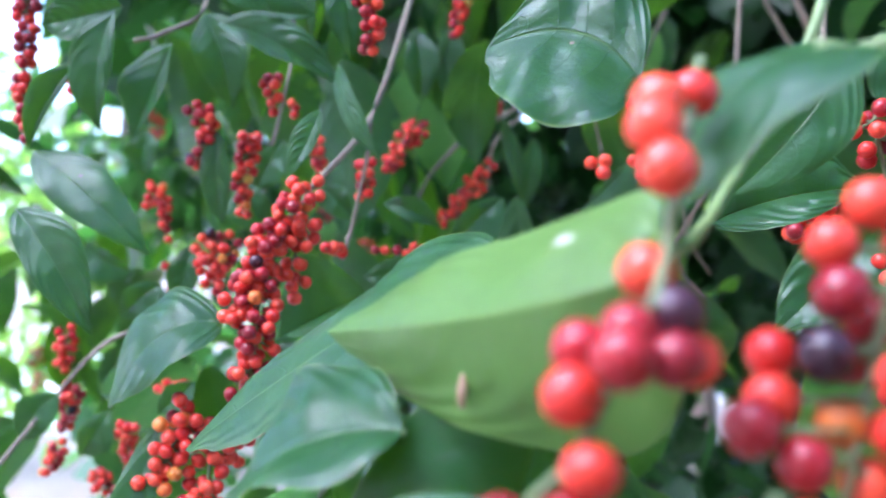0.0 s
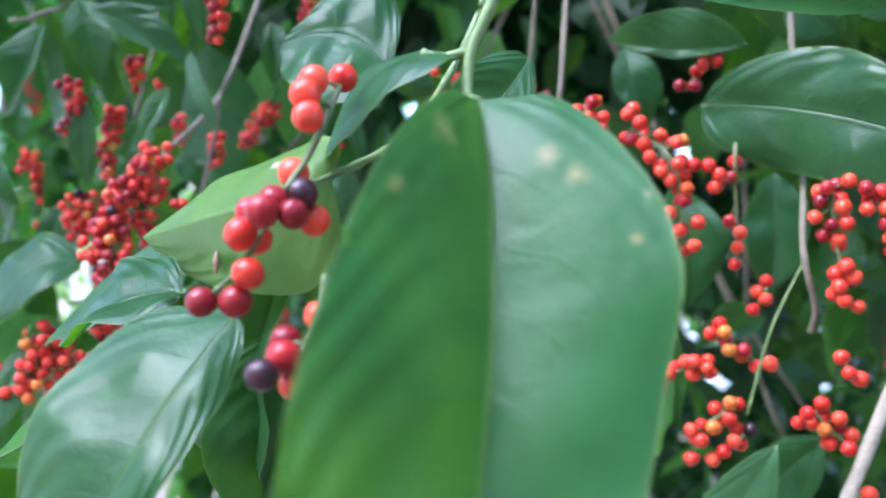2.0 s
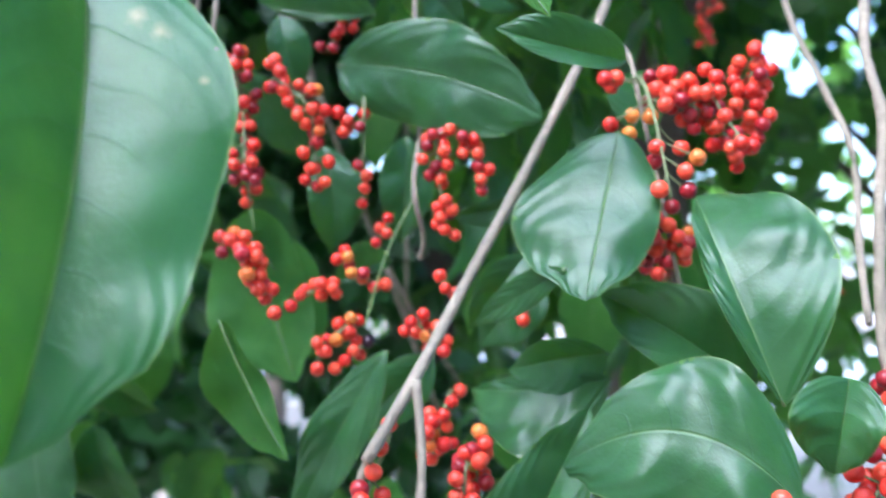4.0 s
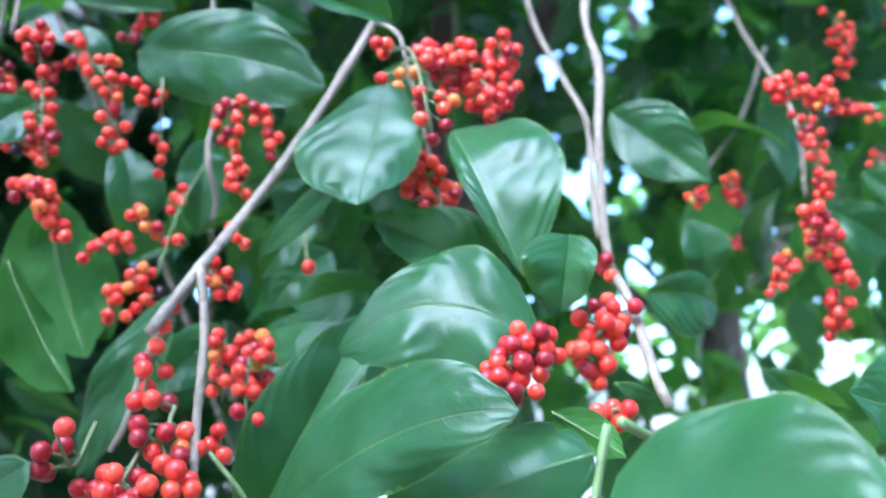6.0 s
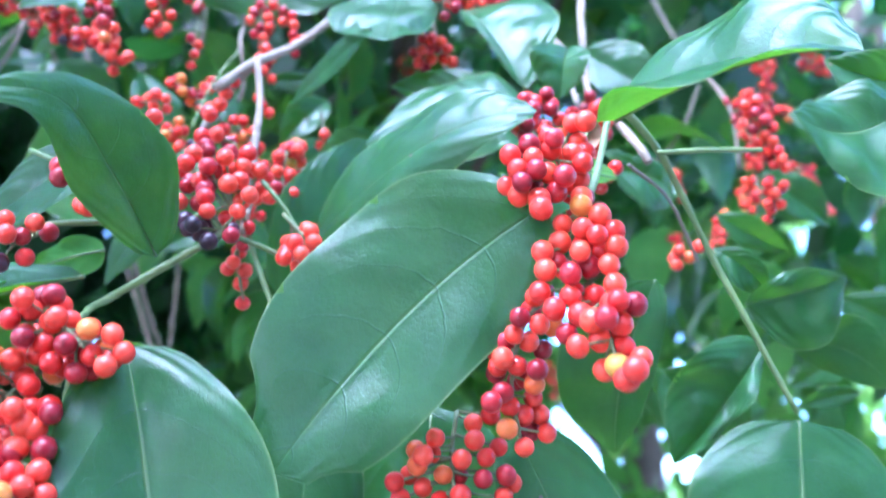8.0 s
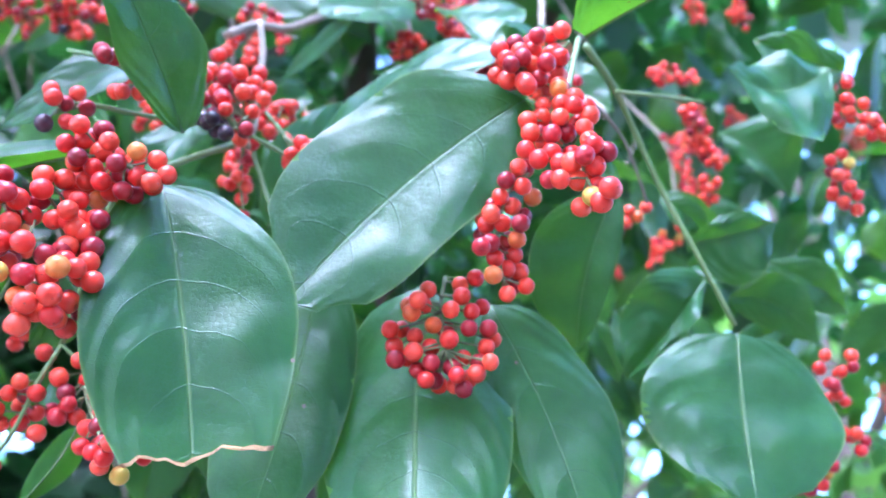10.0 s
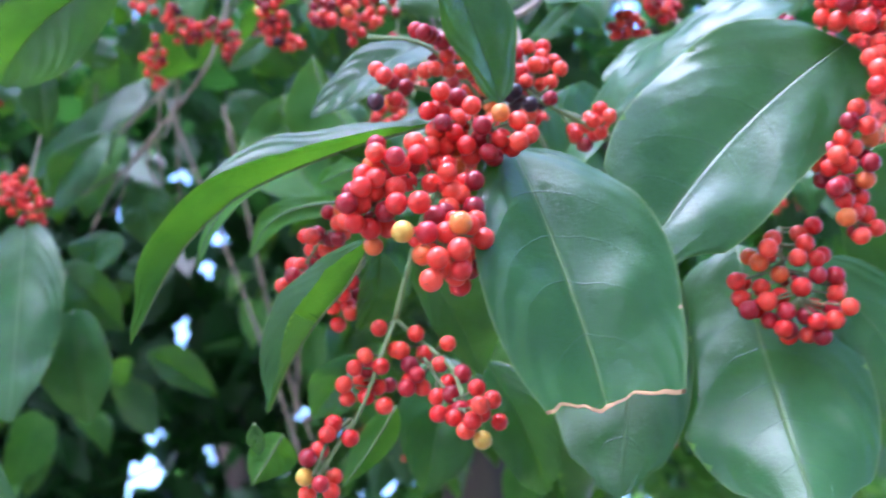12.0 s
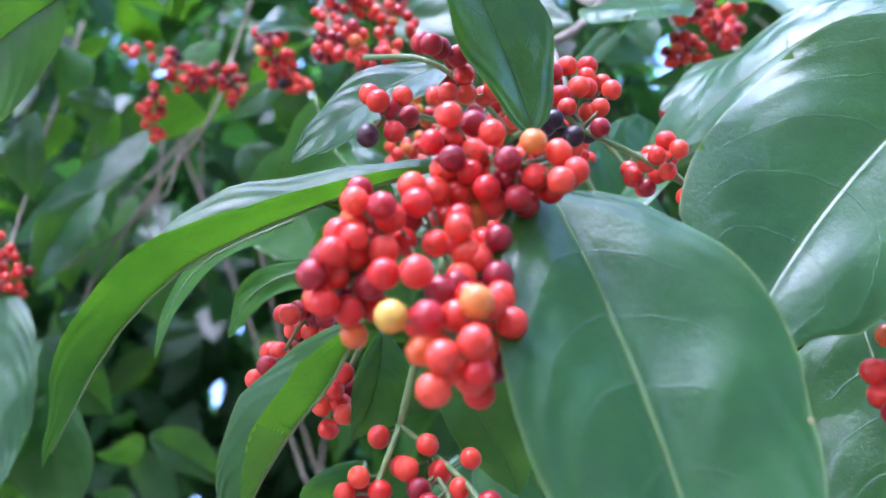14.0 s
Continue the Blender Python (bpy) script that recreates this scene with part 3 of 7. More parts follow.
cluster(near_twig, [(0.1761, 0.1636, 1.5113), (0.1671, 0.1554, 1.4944), (0.1628, 0.1523, 1.4804), (0.1579, 0.1501, 1.4634)], [((0.1654, 0.1577, 1.5035), r), ((0.1597, 0.1560, 1.4983), r), ((0.1699, 0.1571, 1.4983), r), ((0.1596, 0.1525, 1.4921), c), ((0.1653, 0.1580, 1.4879), c), ((0.1704, 0.1540, 1.4894), c), ((0.1696, 0.1492, 1.4848), r), ((0.1644, 0.1455, 1.4824), r), ((0.1524, 0.1585, 1.4840), r), ((0.1571, 0.1511, 1.4847), b), ((0.1639, 0.1623, 1.4826), c), ((0.1511, 0.1541, 1.4785), r), ((0.1472, 0.1491, 1.4760), c), ((0.1599, 0.1541, 1.4755), o), ((0.1653, 0.1500, 1.4749), r), ((0.1539, 0.1503, 1.4712), c), ((0.1631, 0.1539, 1.4675), r), ((0.1679, 0.1496, 1.4656), r), ((0.1471, 0.1538, 1.4621), r), ((0.1533, 0.1476, 1.4637), r), ((0.1647, 0.1538, 1.4608), r)], 0.0036, 16, label="hanging sprig of red berries with a black one")
cluster(near_twig, [(0.1809, 0.1537, 1.5103), (0.1779, 0.1506, 1.4945), (0.1737, 0.1485, 1.4816), (0.1720, 0.1485, 1.4671)], [((0.1825, 0.1537, 1.5019), r), ((0.1766, 0.1493, 1.4953), r), ((0.1734, 0.1507, 1.4875), r), ((0.1693, 0.1453, 1.4722), r), ((0.1747, 0.1490, 1.4742), c), ((0.1734, 0.1500, 1.4647), c), ((0.1812, 0.1493, 1.4791), r), ((0.1836, 0.1512, 1.4631), r)], 0.0035, 17, label="sprig of red berries beside the large leaf")
cluster(near_twig, [(0.1434, 0.1258, 1.4739), (0.1415, 0.1238, 1.4653), (0.1361, 0.1237, 1.4537)], [((0.1420, 0.1273, 1.4656), r), ((0.1476, 0.1204, 1.4660), r), ((0.1351, 0.1279, 1.4605), c), ((0.1354, 0.1214, 1.4581), c), ((0.1446, 0.1232, 1.4612), r), ((0.1320, 0.1162, 1.4555), b), ((0.1375, 0.1235, 1.4524), r), ((0.1422, 0.1273, 1.4546), r), ((0.1396, 0.1298, 1.4494), r)], 0.0034, 18)
cluster(near_twig, [(0.1027, 0.2214, 1.4677), (0.1020, 0.2184, 1.4658), (0.1021, 0.2164, 1.4645)], [((0.1013, 0.2210, 1.4629), r)], 0.0034, 19)

stem(near_twig, [(0.1103, 0.1872, 1.4778, 0.0003), (0.1101, 0.1868, 1.4755, 0.0009), (0.1100, 0.1868, 1.4735, 0.0008), (0.1099, 0.1870, 1.4718, 0.0003)], mat=DRY, name="dry_fleck", label="dry brown fleck stuck to a leaf")

left_branch = branch_thing("grey-brown branch crowded with dark leaves and heavy red berry clusters")
stem(left_branch, [(0.1196, 0.6456, 1.8602, 0.0020), (0.0804, 0.5737, 1.6899, 0.0019), (0.0710, 0.5232, 1.6292, 0.0017), (0.0543, 0.4824, 1.5632, 0.0016), (0.0294, 0.4614, 1.5293, 0.0014), (0.0295, 0.4413, 1.5201, 0.0013)])
stem(left_branch, [(0.1504, 0.7768, 1.8236, 0.0022), (0.1494, 0.7465, 1.6583, 0.0021), (0.1371, 0.7259, 1.6083, 0.0019), (0.0976, 0.7243, 1.5849, 0.0018), (0.0683, 0.7031, 1.5533, 0.0016), (0.0572, 0.6826, 1.5272, 0.0015)])
stem(left_branch, [(0.1494, 0.7465, 1.6583, 0.0014), (0.1414, 0.7261, 1.6061, 0.0014), (0.1150, 0.7050, 1.5738, 0.0014), (0.1082, 0.7047, 1.5400, 0.0014)])
stem(left_branch, [(0.0543, 0.4824, 1.5632, 0.0011), (0.0511, 0.4923, 1.5456, 0.0011), (0.0417, 0.5019, 1.5139, 0.0011), (0.0354, 0.5016, 1.4931, 0.0011)])
stem(left_branch, [(-0.0366, 0.5192, 1.7116, 0.0012), (-0.0313, 0.4992, 1.6314, 0.0012), (-0.0466, 0.4786, 1.6090, 0.0012), (-0.0584, 0.4681, 1.6026, 0.0012)])
stem(left_branch, [(-0.0011, 0.5706, 1.7321, 0.0011), (0.0042, 0.5406, 1.6224, 0.0011), (0.0020, 0.5204, 1.5804, 0.0011), (-0.0046, 0.5201, 1.5556, 0.0011)])
stem(left_branch, [(-0.0649, 0.5176, 1.4631, 0.0013), (-0.0993, 0.5163, 1.4496, 0.0013), (-0.1277, 0.5151, 1.4204, 0.0013), (-0.1511, 0.4941, 1.3852, 0.0013)])
leaf(left_branch, (-0.0941, 0.4366, 1.5467), (-0.0639, 0.4277, 1.5222), (-0.0336, 0.4188, 1.4976), (-0.0085, -0.0048, -0.0087), (0.0079, 0.0089, 0.0066), seed=20)
leaf(left_branch, (-0.0757, 0.3872, 1.5180), (-0.0587, 0.3828, 1.4927), (-0.0416, 0.3784, 1.4674), (-0.0083, -0.0039, -0.0049), (0.0115, 0.0009, 0.0076), seed=21)
leaf(left_branch, (-0.0638, 0.4679, 1.6195), (-0.0841, 0.4671, 1.6155), (-0.1045, 0.4663, 1.6116), (-0.0024, -0.0001, 0.0123), (0.0024, 0.0001, -0.0123), seed=22)
leaf(left_branch, (-0.0554, 0.4382, 1.6088), (-0.0593, 0.4380, 1.5819), (-0.0632, 0.4378, 1.5549), (-0.0128, 0.0045, 0.0018), (0.0082, 0.0003, -0.0012), seed=23)
leaf(left_branch, (-0.0760, 0.4474, 1.5890), (-0.0887, 0.4468, 1.5688), (-0.1014, 0.4463, 1.5487), (-0.0078, -0.0003, 0.0049), (0.0027, 0.0001, -0.0017), seed=24)
leaf(left_branch, (-0.0474, 0.4885, 1.6055), (-0.0560, 0.4832, 1.5805), (-0.0645, 0.4778, 1.5554), (-0.0132, 0.0048, 0.0035), (0.0092, -0.0050, -0.0020), seed=25)
leaf(left_branch, (-0.0393, 0.5189, 1.6276), (-0.0324, 0.5191, 1.6015), (-0.0254, 0.5194, 1.5755), (-0.0123, -0.0005, -0.0033), (0.0180, 0.0007, 0.0048), seed=26)
leaf(left_branch, (-0.0194, 0.4796, 1.6129), (0.0115, 0.4758, 1.5944), (0.0425, 0.4720, 1.5760), (-0.0062, -0.0052, -0.0093), (0.0058, 0.0048, 0.0087), seed=27)
leaf(left_branch, (0.0425, 0.4620, 1.5861), (0.0532, 0.4524, 1.5623), (0.0640, 0.4427, 1.5385), (-0.0036, 0.0045, -0.0034), (0.0049, -0.0012, 0.0027), seed=28)
leaf(left_branch, (0.0441, 0.4070, 1.5566), (0.0377, 0.4017, 1.5417), (0.0313, 0.3964, 1.5268), (-0.0059, -0.0009, 0.0028), (0.0035, 0.0004, -0.0016), seed=29)
leaf(left_branch, (0.0374, 0.5019, 1.6394), (0.0398, 0.5020, 1.6177), (0.0422, 0.5020, 1.5960), (-0.0105, -0.0004, -0.0012), (0.0089, 0.0003, 0.0010), seed=30)
leaf(left_branch, (0.0154, 0.5211, 1.6486), (0.0166, 0.5211, 1.6281), (0.0179, 0.5211, 1.6075), (-0.0072, -0.0003, -0.0004), (0.0061, 0.0002, 0.0004), seed=31)
leaf(left_branch, (-0.0340, 0.5190, 1.5638), (-0.0333, 0.5190, 1.5384), (-0.0325, 0.5190, 1.5130), (-0.0095, -0.0004, -0.0003), (0.0083, 0.0003, 0.0002), seed=32)
leaf(left_branch, (0.0508, 0.4821, 1.4760), (0.0298, 0.4763, 1.4660), (0.0089, 0.4705, 1.4561), (-0.0120, 0.0016, 0.0243), (0.0059, -0.0045, -0.0098), seed=33)
leaf(left_branch, (0.0490, 0.5722, 1.5254), (0.0660, 0.5729, 1.5178), (0.0830, 0.5735, 1.5102), (-0.0024, -0.0001, -0.0054), (0.0033, 0.0001, 0.0074), seed=34)
leaf(left_branch, (0.1198, 0.6050, 1.5284), (0.1008, 0.6042, 1.5115), (0.0818, 0.6035, 1.4946), (-0.0063, -0.0002, 0.0071), (0.0113, 0.0004, -0.0128), seed=35)
leaf(left_branch, (0.0769, 0.5232, 1.4916), (0.0598, 0.5225, 1.4875), (0.0426, 0.5219, 1.4834), (-0.0018, -0.0001, 0.0076), (0.0020, 0.0001, -0.0085), seed=36)
leaf(left_branch, (-0.1245, 0.5152, 1.4235), (-0.1356, 0.5148, 1.4112), (-0.1466, 0.5143, 1.3989), (-0.0080, -0.0003, 0.0072), (0.0087, 0.0003, -0.0078), seed=37)
leaf(left_branch, (-0.0362, 0.4787, 1.4342), (-0.0456, 0.4783, 1.4265), (-0.0550, 0.4779, 1.4188), (-0.0045, -0.0002, 0.0055), (0.0051, 0.0002, -0.0062), seed=38)
leaf(left_branch, (-0.0270, 0.4090, 1.4285), (-0.0374, 0.3985, 1.4017), (-0.0478, 0.3881, 1.3749), (-0.0081, 0.0026, 0.0021), (0.0086, 0.0010, -0.0037), seed=39)
leaf(left_branch, (-0.1185, 0.5655, 1.4053), (-0.1280, 0.5651, 1.3917), (-0.1376, 0.5647, 1.3782), (-0.0072, -0.0003, 0.0051), (0.0095, 0.0004, -0.0067), seed=40)
leaf(left_branch, (-0.1537, 0.6143, 1.5052), (-0.1370, 0.6150, 1.4957), (-0.1203, 0.6156, 1.4861), (-0.0070, -0.0003, -0.0123), (0.0036, 0.0002, 0.0063), seed=41)
leaf(left_branch, (-0.0222, 0.6196, 1.5706), (-0.0317, 0.6192, 1.5539), (-0.0413, 0.6188, 1.5373), (-0.0064, -0.0002, 0.0037), (0.0123, 0.0005, -0.0070), seed=42)
leaf(left_branch, (0.0099, 0.5707, 1.5369), (0.0200, 0.5711, 1.5265), (0.0301, 0.5715, 1.5161), (-0.0069, -0.0003, -0.0067), (0.0061, 0.0002, 0.0059), seed=43)
leaf(left_branch, (-0.0658, 0.5677, 1.5038), (-0.0720, 0.5674, 1.4850), (-0.0783, 0.5672, 1.4663), (-0.0090, -0.0003, 0.0030), (0.0090, 0.0003, -0.0030), seed=44)
leaf(left_branch, (-0.1037, 0.6162, 1.4784), (-0.1178, 0.6157, 1.4674), (-0.1319, 0.6151, 1.4564), (-0.0061, -0.0002, 0.0078), (0.0072, 0.0003, -0.0092), seed=45)
leaf(left_branch, (0.1216, 0.6752, 1.5865), (0.1263, 0.6754, 1.5602), (0.1310, 0.6755, 1.5338), (-0.0072, -0.0003, -0.0013), (0.0052, 0.0002, 0.0009), seed=46)
leaf(left_branch, (0.0627, 0.6430, 1.6450), (0.0643, 0.6430, 1.6199), (0.0658, 0.6430, 1.5948), (-0.0097, -0.0004, -0.0006), (0.0136, 0.0005, 0.0009), seed=47)
leaf(left_branch, (0.0813, 0.7238, 1.6636), (0.0830, 0.7238, 1.6330), (0.0848, 0.7239, 1.6025), (-0.0090, -0.0004, -0.0005), (0.0152, 0.0006, 0.0009), seed=48)
leaf(left_branch, (-0.1465, 0.6347, 1.5669), (-0.1583, 0.6342, 1.5555), (-0.1700, 0.6338, 1.5441), (-0.0057, -0.0002, 0.0059), (0.0076, 0.0003, -0.0078), seed=49)
leaf(left_branch, (-0.1504, 0.7147, 1.5927), (-0.1517, 0.7146, 1.5753), (-0.1530, 0.7145, 1.5579), (-0.0119, -0.0005, 0.0009), (0.0141, 0.0005, -0.0011), seed=50)
leaf(left_branch, (-0.0082, 0.4401, 1.6252), (0.0041, 0.4405, 1.6159), (0.0164, 0.4410, 1.6065), (-0.0056, -0.0002, -0.0074), (0.0023, 0.0001, 0.0030), seed=51)
leaf(left_branch, (0.0005, 0.4604, 1.6146), (0.0168, 0.4610, 1.6123), (0.0332, 0.4617, 1.6100), (-0.0007, -0.0000, -0.0047), (0.0010, 0.0001, 0.0074), seed=52)
leaf(left_branch, (-0.0524, 0.6183, 1.5411), (-0.0415, 0.6187, 1.5242), (-0.0305, 0.6191, 1.5072), (-0.0122, -0.0005, -0.0079), (0.0113, 0.0005, 0.0073), seed=53)
leaf(left_branch, (0.1489, 0.8264, 1.5915), (0.1434, 0.8261, 1.5592), (0.1380, 0.8259, 1.5270), (-0.0101, -0.0004, 0.0017), (0.0101, 0.0004, -0.0017), seed=54)
leaf(left_branch, (0.0221, 0.7416, 1.6780), (0.0139, 0.7412, 1.6535), (0.0057, 0.7408, 1.6290), (-0.0097, -0.0004, 0.0033), (0.0097, 0.0004, -0.0033), seed=55)
leaf(left_branch, (0.0002, 0.4101, 1.4693), (-0.0258, 0.4041, 1.4636), (-0.0514, 0.4130, 1.4335), (-0.0094, 0.0200, 0.0152), (0.0076, -0.0145, -0.0122), full=0.6, label="leaf folded along its midrib, lower half pale", seed=56)
panicle(left_branch, [(0.0352, 0.4216, 1.5241), (0.0325, 0.4214, 1.5092), (0.0272, 0.4212, 1.4893), (0.0296, 0.4213, 1.4793)], 34, 0.0095, 0.0029, 57)
panicle(left_branch, [(0.0301, 0.4214, 1.5167), (0.0201, 0.4109, 1.5018), (0.0116, 0.4056, 1.4852), (0.0092, 0.4004, 1.4712)], 50, 0.0111, 0.0029, 58, mix=(0.5, 0.46, 0.02, 0, 0.02))
panicle(left_branch, [(0.0175, 0.4108, 1.4922), (0.0175, 0.4008, 1.4711), (0.0149, 0.4006, 1.4522), (0.0111, 0.4005, 1.4381)], 60, 0.0109, 0.0029, 59, mix=(0.55, 0.4, 0.03, 0, 0.02))
panicle(left_branch, [(0.0091, 0.4204, 1.4373), (0.0077, 0.4203, 1.4249), (-0.0012, 0.4200, 1.4101)], 16, 0.0075, 0.0029, 60, mix=(0.7, 0.3, 0, 0, 0))
panicle(left_branch, [(-0.0131, 0.4045, 1.4304), (-0.0186, 0.3993, 1.4196), (-0.0260, 0.3990, 1.4031)], 36, 0.0114, 0.0030, 61, mix=(0.85, 0.05, 0.1, 0, 0))
panicle(left_branch, [(-0.0037, 0.4049, 1.4207), (-0.0047, 0.3998, 1.4052), (-0.0096, 0.3996, 1.3887)], 36, 0.0114, 0.0030, 62, mix=(0.85, 0.08, 0.07, 0, 0))
panicle(left_branch, [(-0.0349, 0.5189, 1.5000), (-0.0398, 0.5186, 1.4845)], 36, 0.0131, 0.0029, 63)
panicle(left_branch, [(0.0618, 0.6429, 1.5795), (0.0519, 0.6425, 1.5642), (0.0441, 0.6421, 1.5527)], 34, 0.0093, 0.0029, 64)
panicle(left_branch, [(0.1088, 0.6847, 1.5511), (0.0900, 0.6839, 1.5308), (0.0776, 0.6834, 1.5187)], 34, 0.0099, 0.0029, 65)
panicle(left_branch, [(0.0583, 0.4426, 1.6164), (0.0607, 0.4427, 1.6007), (0.0592, 0.4426, 1.5877)], 22, 0.0063, 0.0029, 66, mix=(0.45, 0.5, 0.03, 0, 0.02))
panicle(left_branch, [(0.0997, 0.5944, 1.6611), (0.0959, 0.5943, 1.6435), (0.0929, 0.5941, 1.6293)], 24, 0.0064, 0.0029, 67)
panicle(left_branch, [(-0.0447, 0.5186, 1.5763), (-0.0386, 0.5188, 1.5654), (-0.0482, 0.5184, 1.5468)], 26, 0.0062, 0.0029, 68, mix=(0.45, 0.5, 0.03, 0, 0.02))
panicle(left_branch, [(-0.0209, 0.5395, 1.5612), (-0.0260, 0.5393, 1.5419), (-0.0279, 0.5392, 1.5193)], 34, 0.0071, 0.0029, 69)
panicle(left_branch, [(-0.1065, 0.6162, 1.5400), (-0.1011, 0.6164, 1.5306), (-0.0995, 0.6164, 1.5082)], 26, 0.0052, 0.0029, 70, mix=(0.45, 0.5, 0.03, 0, 0.02))
panicle(left_branch, [(-0.1103, 0.6161, 1.5345), (-0.1142, 0.6159, 1.5271)], 10, 0.0037, 0.0029, 71)
panicle(left_branch, [(-0.1112, 0.4661, 1.6299), (-0.1115, 0.4660, 1.6075), (-0.1133, 0.4659, 1.5824), (-0.1122, 0.4659, 1.5571)], 40, 0.0062, 0.0029, 72, mix=(0.45, 0.5, 0.03, 0, 0.02))
panicle(left_branch, [(-0.0041, 0.5202, 1.5898), (-0.0043, 0.5202, 1.5742)], 12, 0.0056, 0.0029, 73)
panicle(left_branch, [(0.0465, 0.5221, 1.5424), (0.0448, 0.5220, 1.5269)], 18, 0.0056, 0.0029, 74)
panicle(left_branch, [(0.0001, 0.6204, 1.5665), (-0.0001, 0.6204, 1.5516)], 12, 0.0060, 0.0029, 75)
panicle(left_branch, [(-0.1675, 0.6137, 1.4457), (-0.1697, 0.6136, 1.4270)], 18, 0.0090, 0.0029, 76)
panicle(left_branch, [(-0.1566, 0.5940, 1.4113), (-0.1605, 0.5938, 1.3897)], 22, 0.0094, 0.0029, 77, mix=(0.45, 0.5, 0.03, 0, 0.02))
panicle(left_branch, [(-0.1126, 0.5757, 1.3895), (-0.1094, 0.5758, 1.3685)], 20, 0.0077, 0.0029, 78)
panicle(left_branch, [(-0.0879, 0.5767, 1.4135), (-0.0774, 0.5771, 1.4169)], 12, 0.0070, 0.0029, 79)
panicle(left_branch, [(0.1103, 0.7749, 1.6189), (0.1171, 0.7752, 1.6095)], 14, 0.0075, 0.0029, 80)
panicle(left_branch, [(-0.0961, 0.6165, 1.4895), (-0.0974, 0.6165, 1.4727)], 14, 0.0052, 0.0029, 81)
panicle(left_branch, [(-0.1643, 0.5937, 1.3754), (-0.1735, 0.5933, 1.3611)], 16, 0.0072, 0.0029, 82)
panicle(left_branch, [(0.0766, 0.7236, 1.6418), (0.0743, 0.7235, 1.6288)], 8, 0.0052, 0.0029, 83)
panicle(left_branch, [(-0.1144, 0.5159, 1.5913), (-0.1130, 0.5160, 1.5851)], 8, 0.0037, 0.0029, 84)
panicle(left_branch, [(0.0736, 0.5431, 1.4984), (0.0607, 0.5426, 1.4970), (0.0445, 0.5420, 1.4989)], 8, 0.0026, 0.0029, 85)
panicle(left_branch, [(0.0409, 0.4718, 1.4990), (0.0384, 0.4417, 1.4991)], 6, 0.0027, 0.0029, 86)
panicle(left_branch, [(-0.0144, 0.6199, 1.5929), (-0.0145, 0.6199, 1.5854)], 6, 0.0037, 0.0029, 87)
panicle(left_branch, [(-0.1393, 0.5946, 1.3570), (-0.1322, 0.5949, 1.3497)], 14, 0.0072, 0.0029, 88)

middle_branch = branch_thing("forked grey-brown branch with drooping leaves and open red berry clusters")
stem(middle_branch, [(0.5302, 0.4358, 1.8009, 0.0027), (0.4574, 0.3355, 1.6408, 0.0026), (0.4251, 0.2941, 1.5887, 0.0026), (0.4084, 0.2810, 1.5585, 0.0025), (0.3775, 0.2685, 1.5081, 0.0025), (0.3477, 0.2523, 1.4658, 0.0024), (0.3226, 0.2367, 1.4335, 0.0023), (0.2894, 0.2089, 1.3961, 0.0023), (0.2697, 0.1999, 1.3706, 0.0022)])
stem(middle_branch, [(0.2903, 0.2068, 1.3976, 0.0020), (0.2754, 0.2159, 1.3667, 0.0018), (0.2684, 0.2202, 1.3383, 0.0015), (0.2642, 0.2259, 1.3267, 0.0013)])
stem(middle_branch, [(0.2903, 0.2068, 1.3976, 0.0019), (0.2898, 0.1977, 1.3699, 0.0018), (0.2846, 0.1870, 1.3370, 0.0017), (0.2824, 0.1810, 1.3169, 0.0016), (0.2796, 0.1789, 1.2978, 0.0015)])
stem(middle_branch, [(0.2821, 0.1822, 1.3203, 0.0011), (0.2828, 0.1815, 1.3024, 0.0011), (0.2883, 0.1793, 1.2856, 0.0011), (0.2948, 0.1760, 1.2692, 0.0011)], mat=GREEN_STEM)
stem(middle_branch, [(0.2893, 0.1862, 1.3268, 0.0010), (0.2983, 0.1805, 1.3145, 0.0010), (0.3103, 0.1767, 1.2962, 0.0010)], mat=GREEN_STEM)
stem(middle_branch, [(0.4084, 0.2810, 1.5585, 0.0013), (0.4047, 0.2489, 1.5380, 0.0012), (0.3993, 0.2301, 1.5127, 0.0011), (0.4042, 0.2188, 1.4689, 0.0010), (0.4073, 0.2079, 1.4284, 0.0009)])
stem(middle_branch, [(0.3433, 0.3657, 1.6410, 0.0016), (0.3400, 0.3560, 1.5730, 0.0015), (0.3370, 0.3370, 1.5100, 0.0014), (0.3252, 0.3105, 1.4763, 0.0014), (0.3318, 0.3135, 1.4525, 0.0013), (0.3323, 0.3188, 1.4414, 0.0012)])
stem(middle_branch, [(0.2506, 0.4282, 1.6729, 0.0014), (0.2406, 0.3875, 1.5945, 0.0014), (0.2360, 0.3771, 1.5458, 0.0014)])
stem(middle_branch, [(0.3018, 0.3105, 1.4083, 0.0006), (0.3121, 0.3111, 1.4435, 0.0006), (0.3254, 0.3105, 1.4713, 0.0006)], mat=GREEN_STEM)
leaf(middle_branch, (0.2991, 0.3608, 1.5428), (0.3379, 0.3120, 1.5323), (0.3736, 0.2697, 1.5086), (-0.0039, 0.0070, -0.0271), (0.0037, -0.0065, 0.0252), full=0.62, wave=1.6, label="broad leaf with a quilted shine", seed=89)
leaf(middle_branch, (0.3779, 0.2083, 1.5236), (0.3518, 0.2149, 1.5287), (0.3257, 0.2215, 1.5339), (0.0022, -0.0002, 0.0113), (-0.0019, -0.0012, -0.0082), full=0.65, seed=90)
leaf(middle_branch, (0.3092, 0.1739, 1.5552), (0.3135, 0.1676, 1.5390), (0.3177, 0.1612, 1.5229), (0.0066, -0.0025, 0.0027), (-0.0045, 0.0015, -0.0018), seed=91)
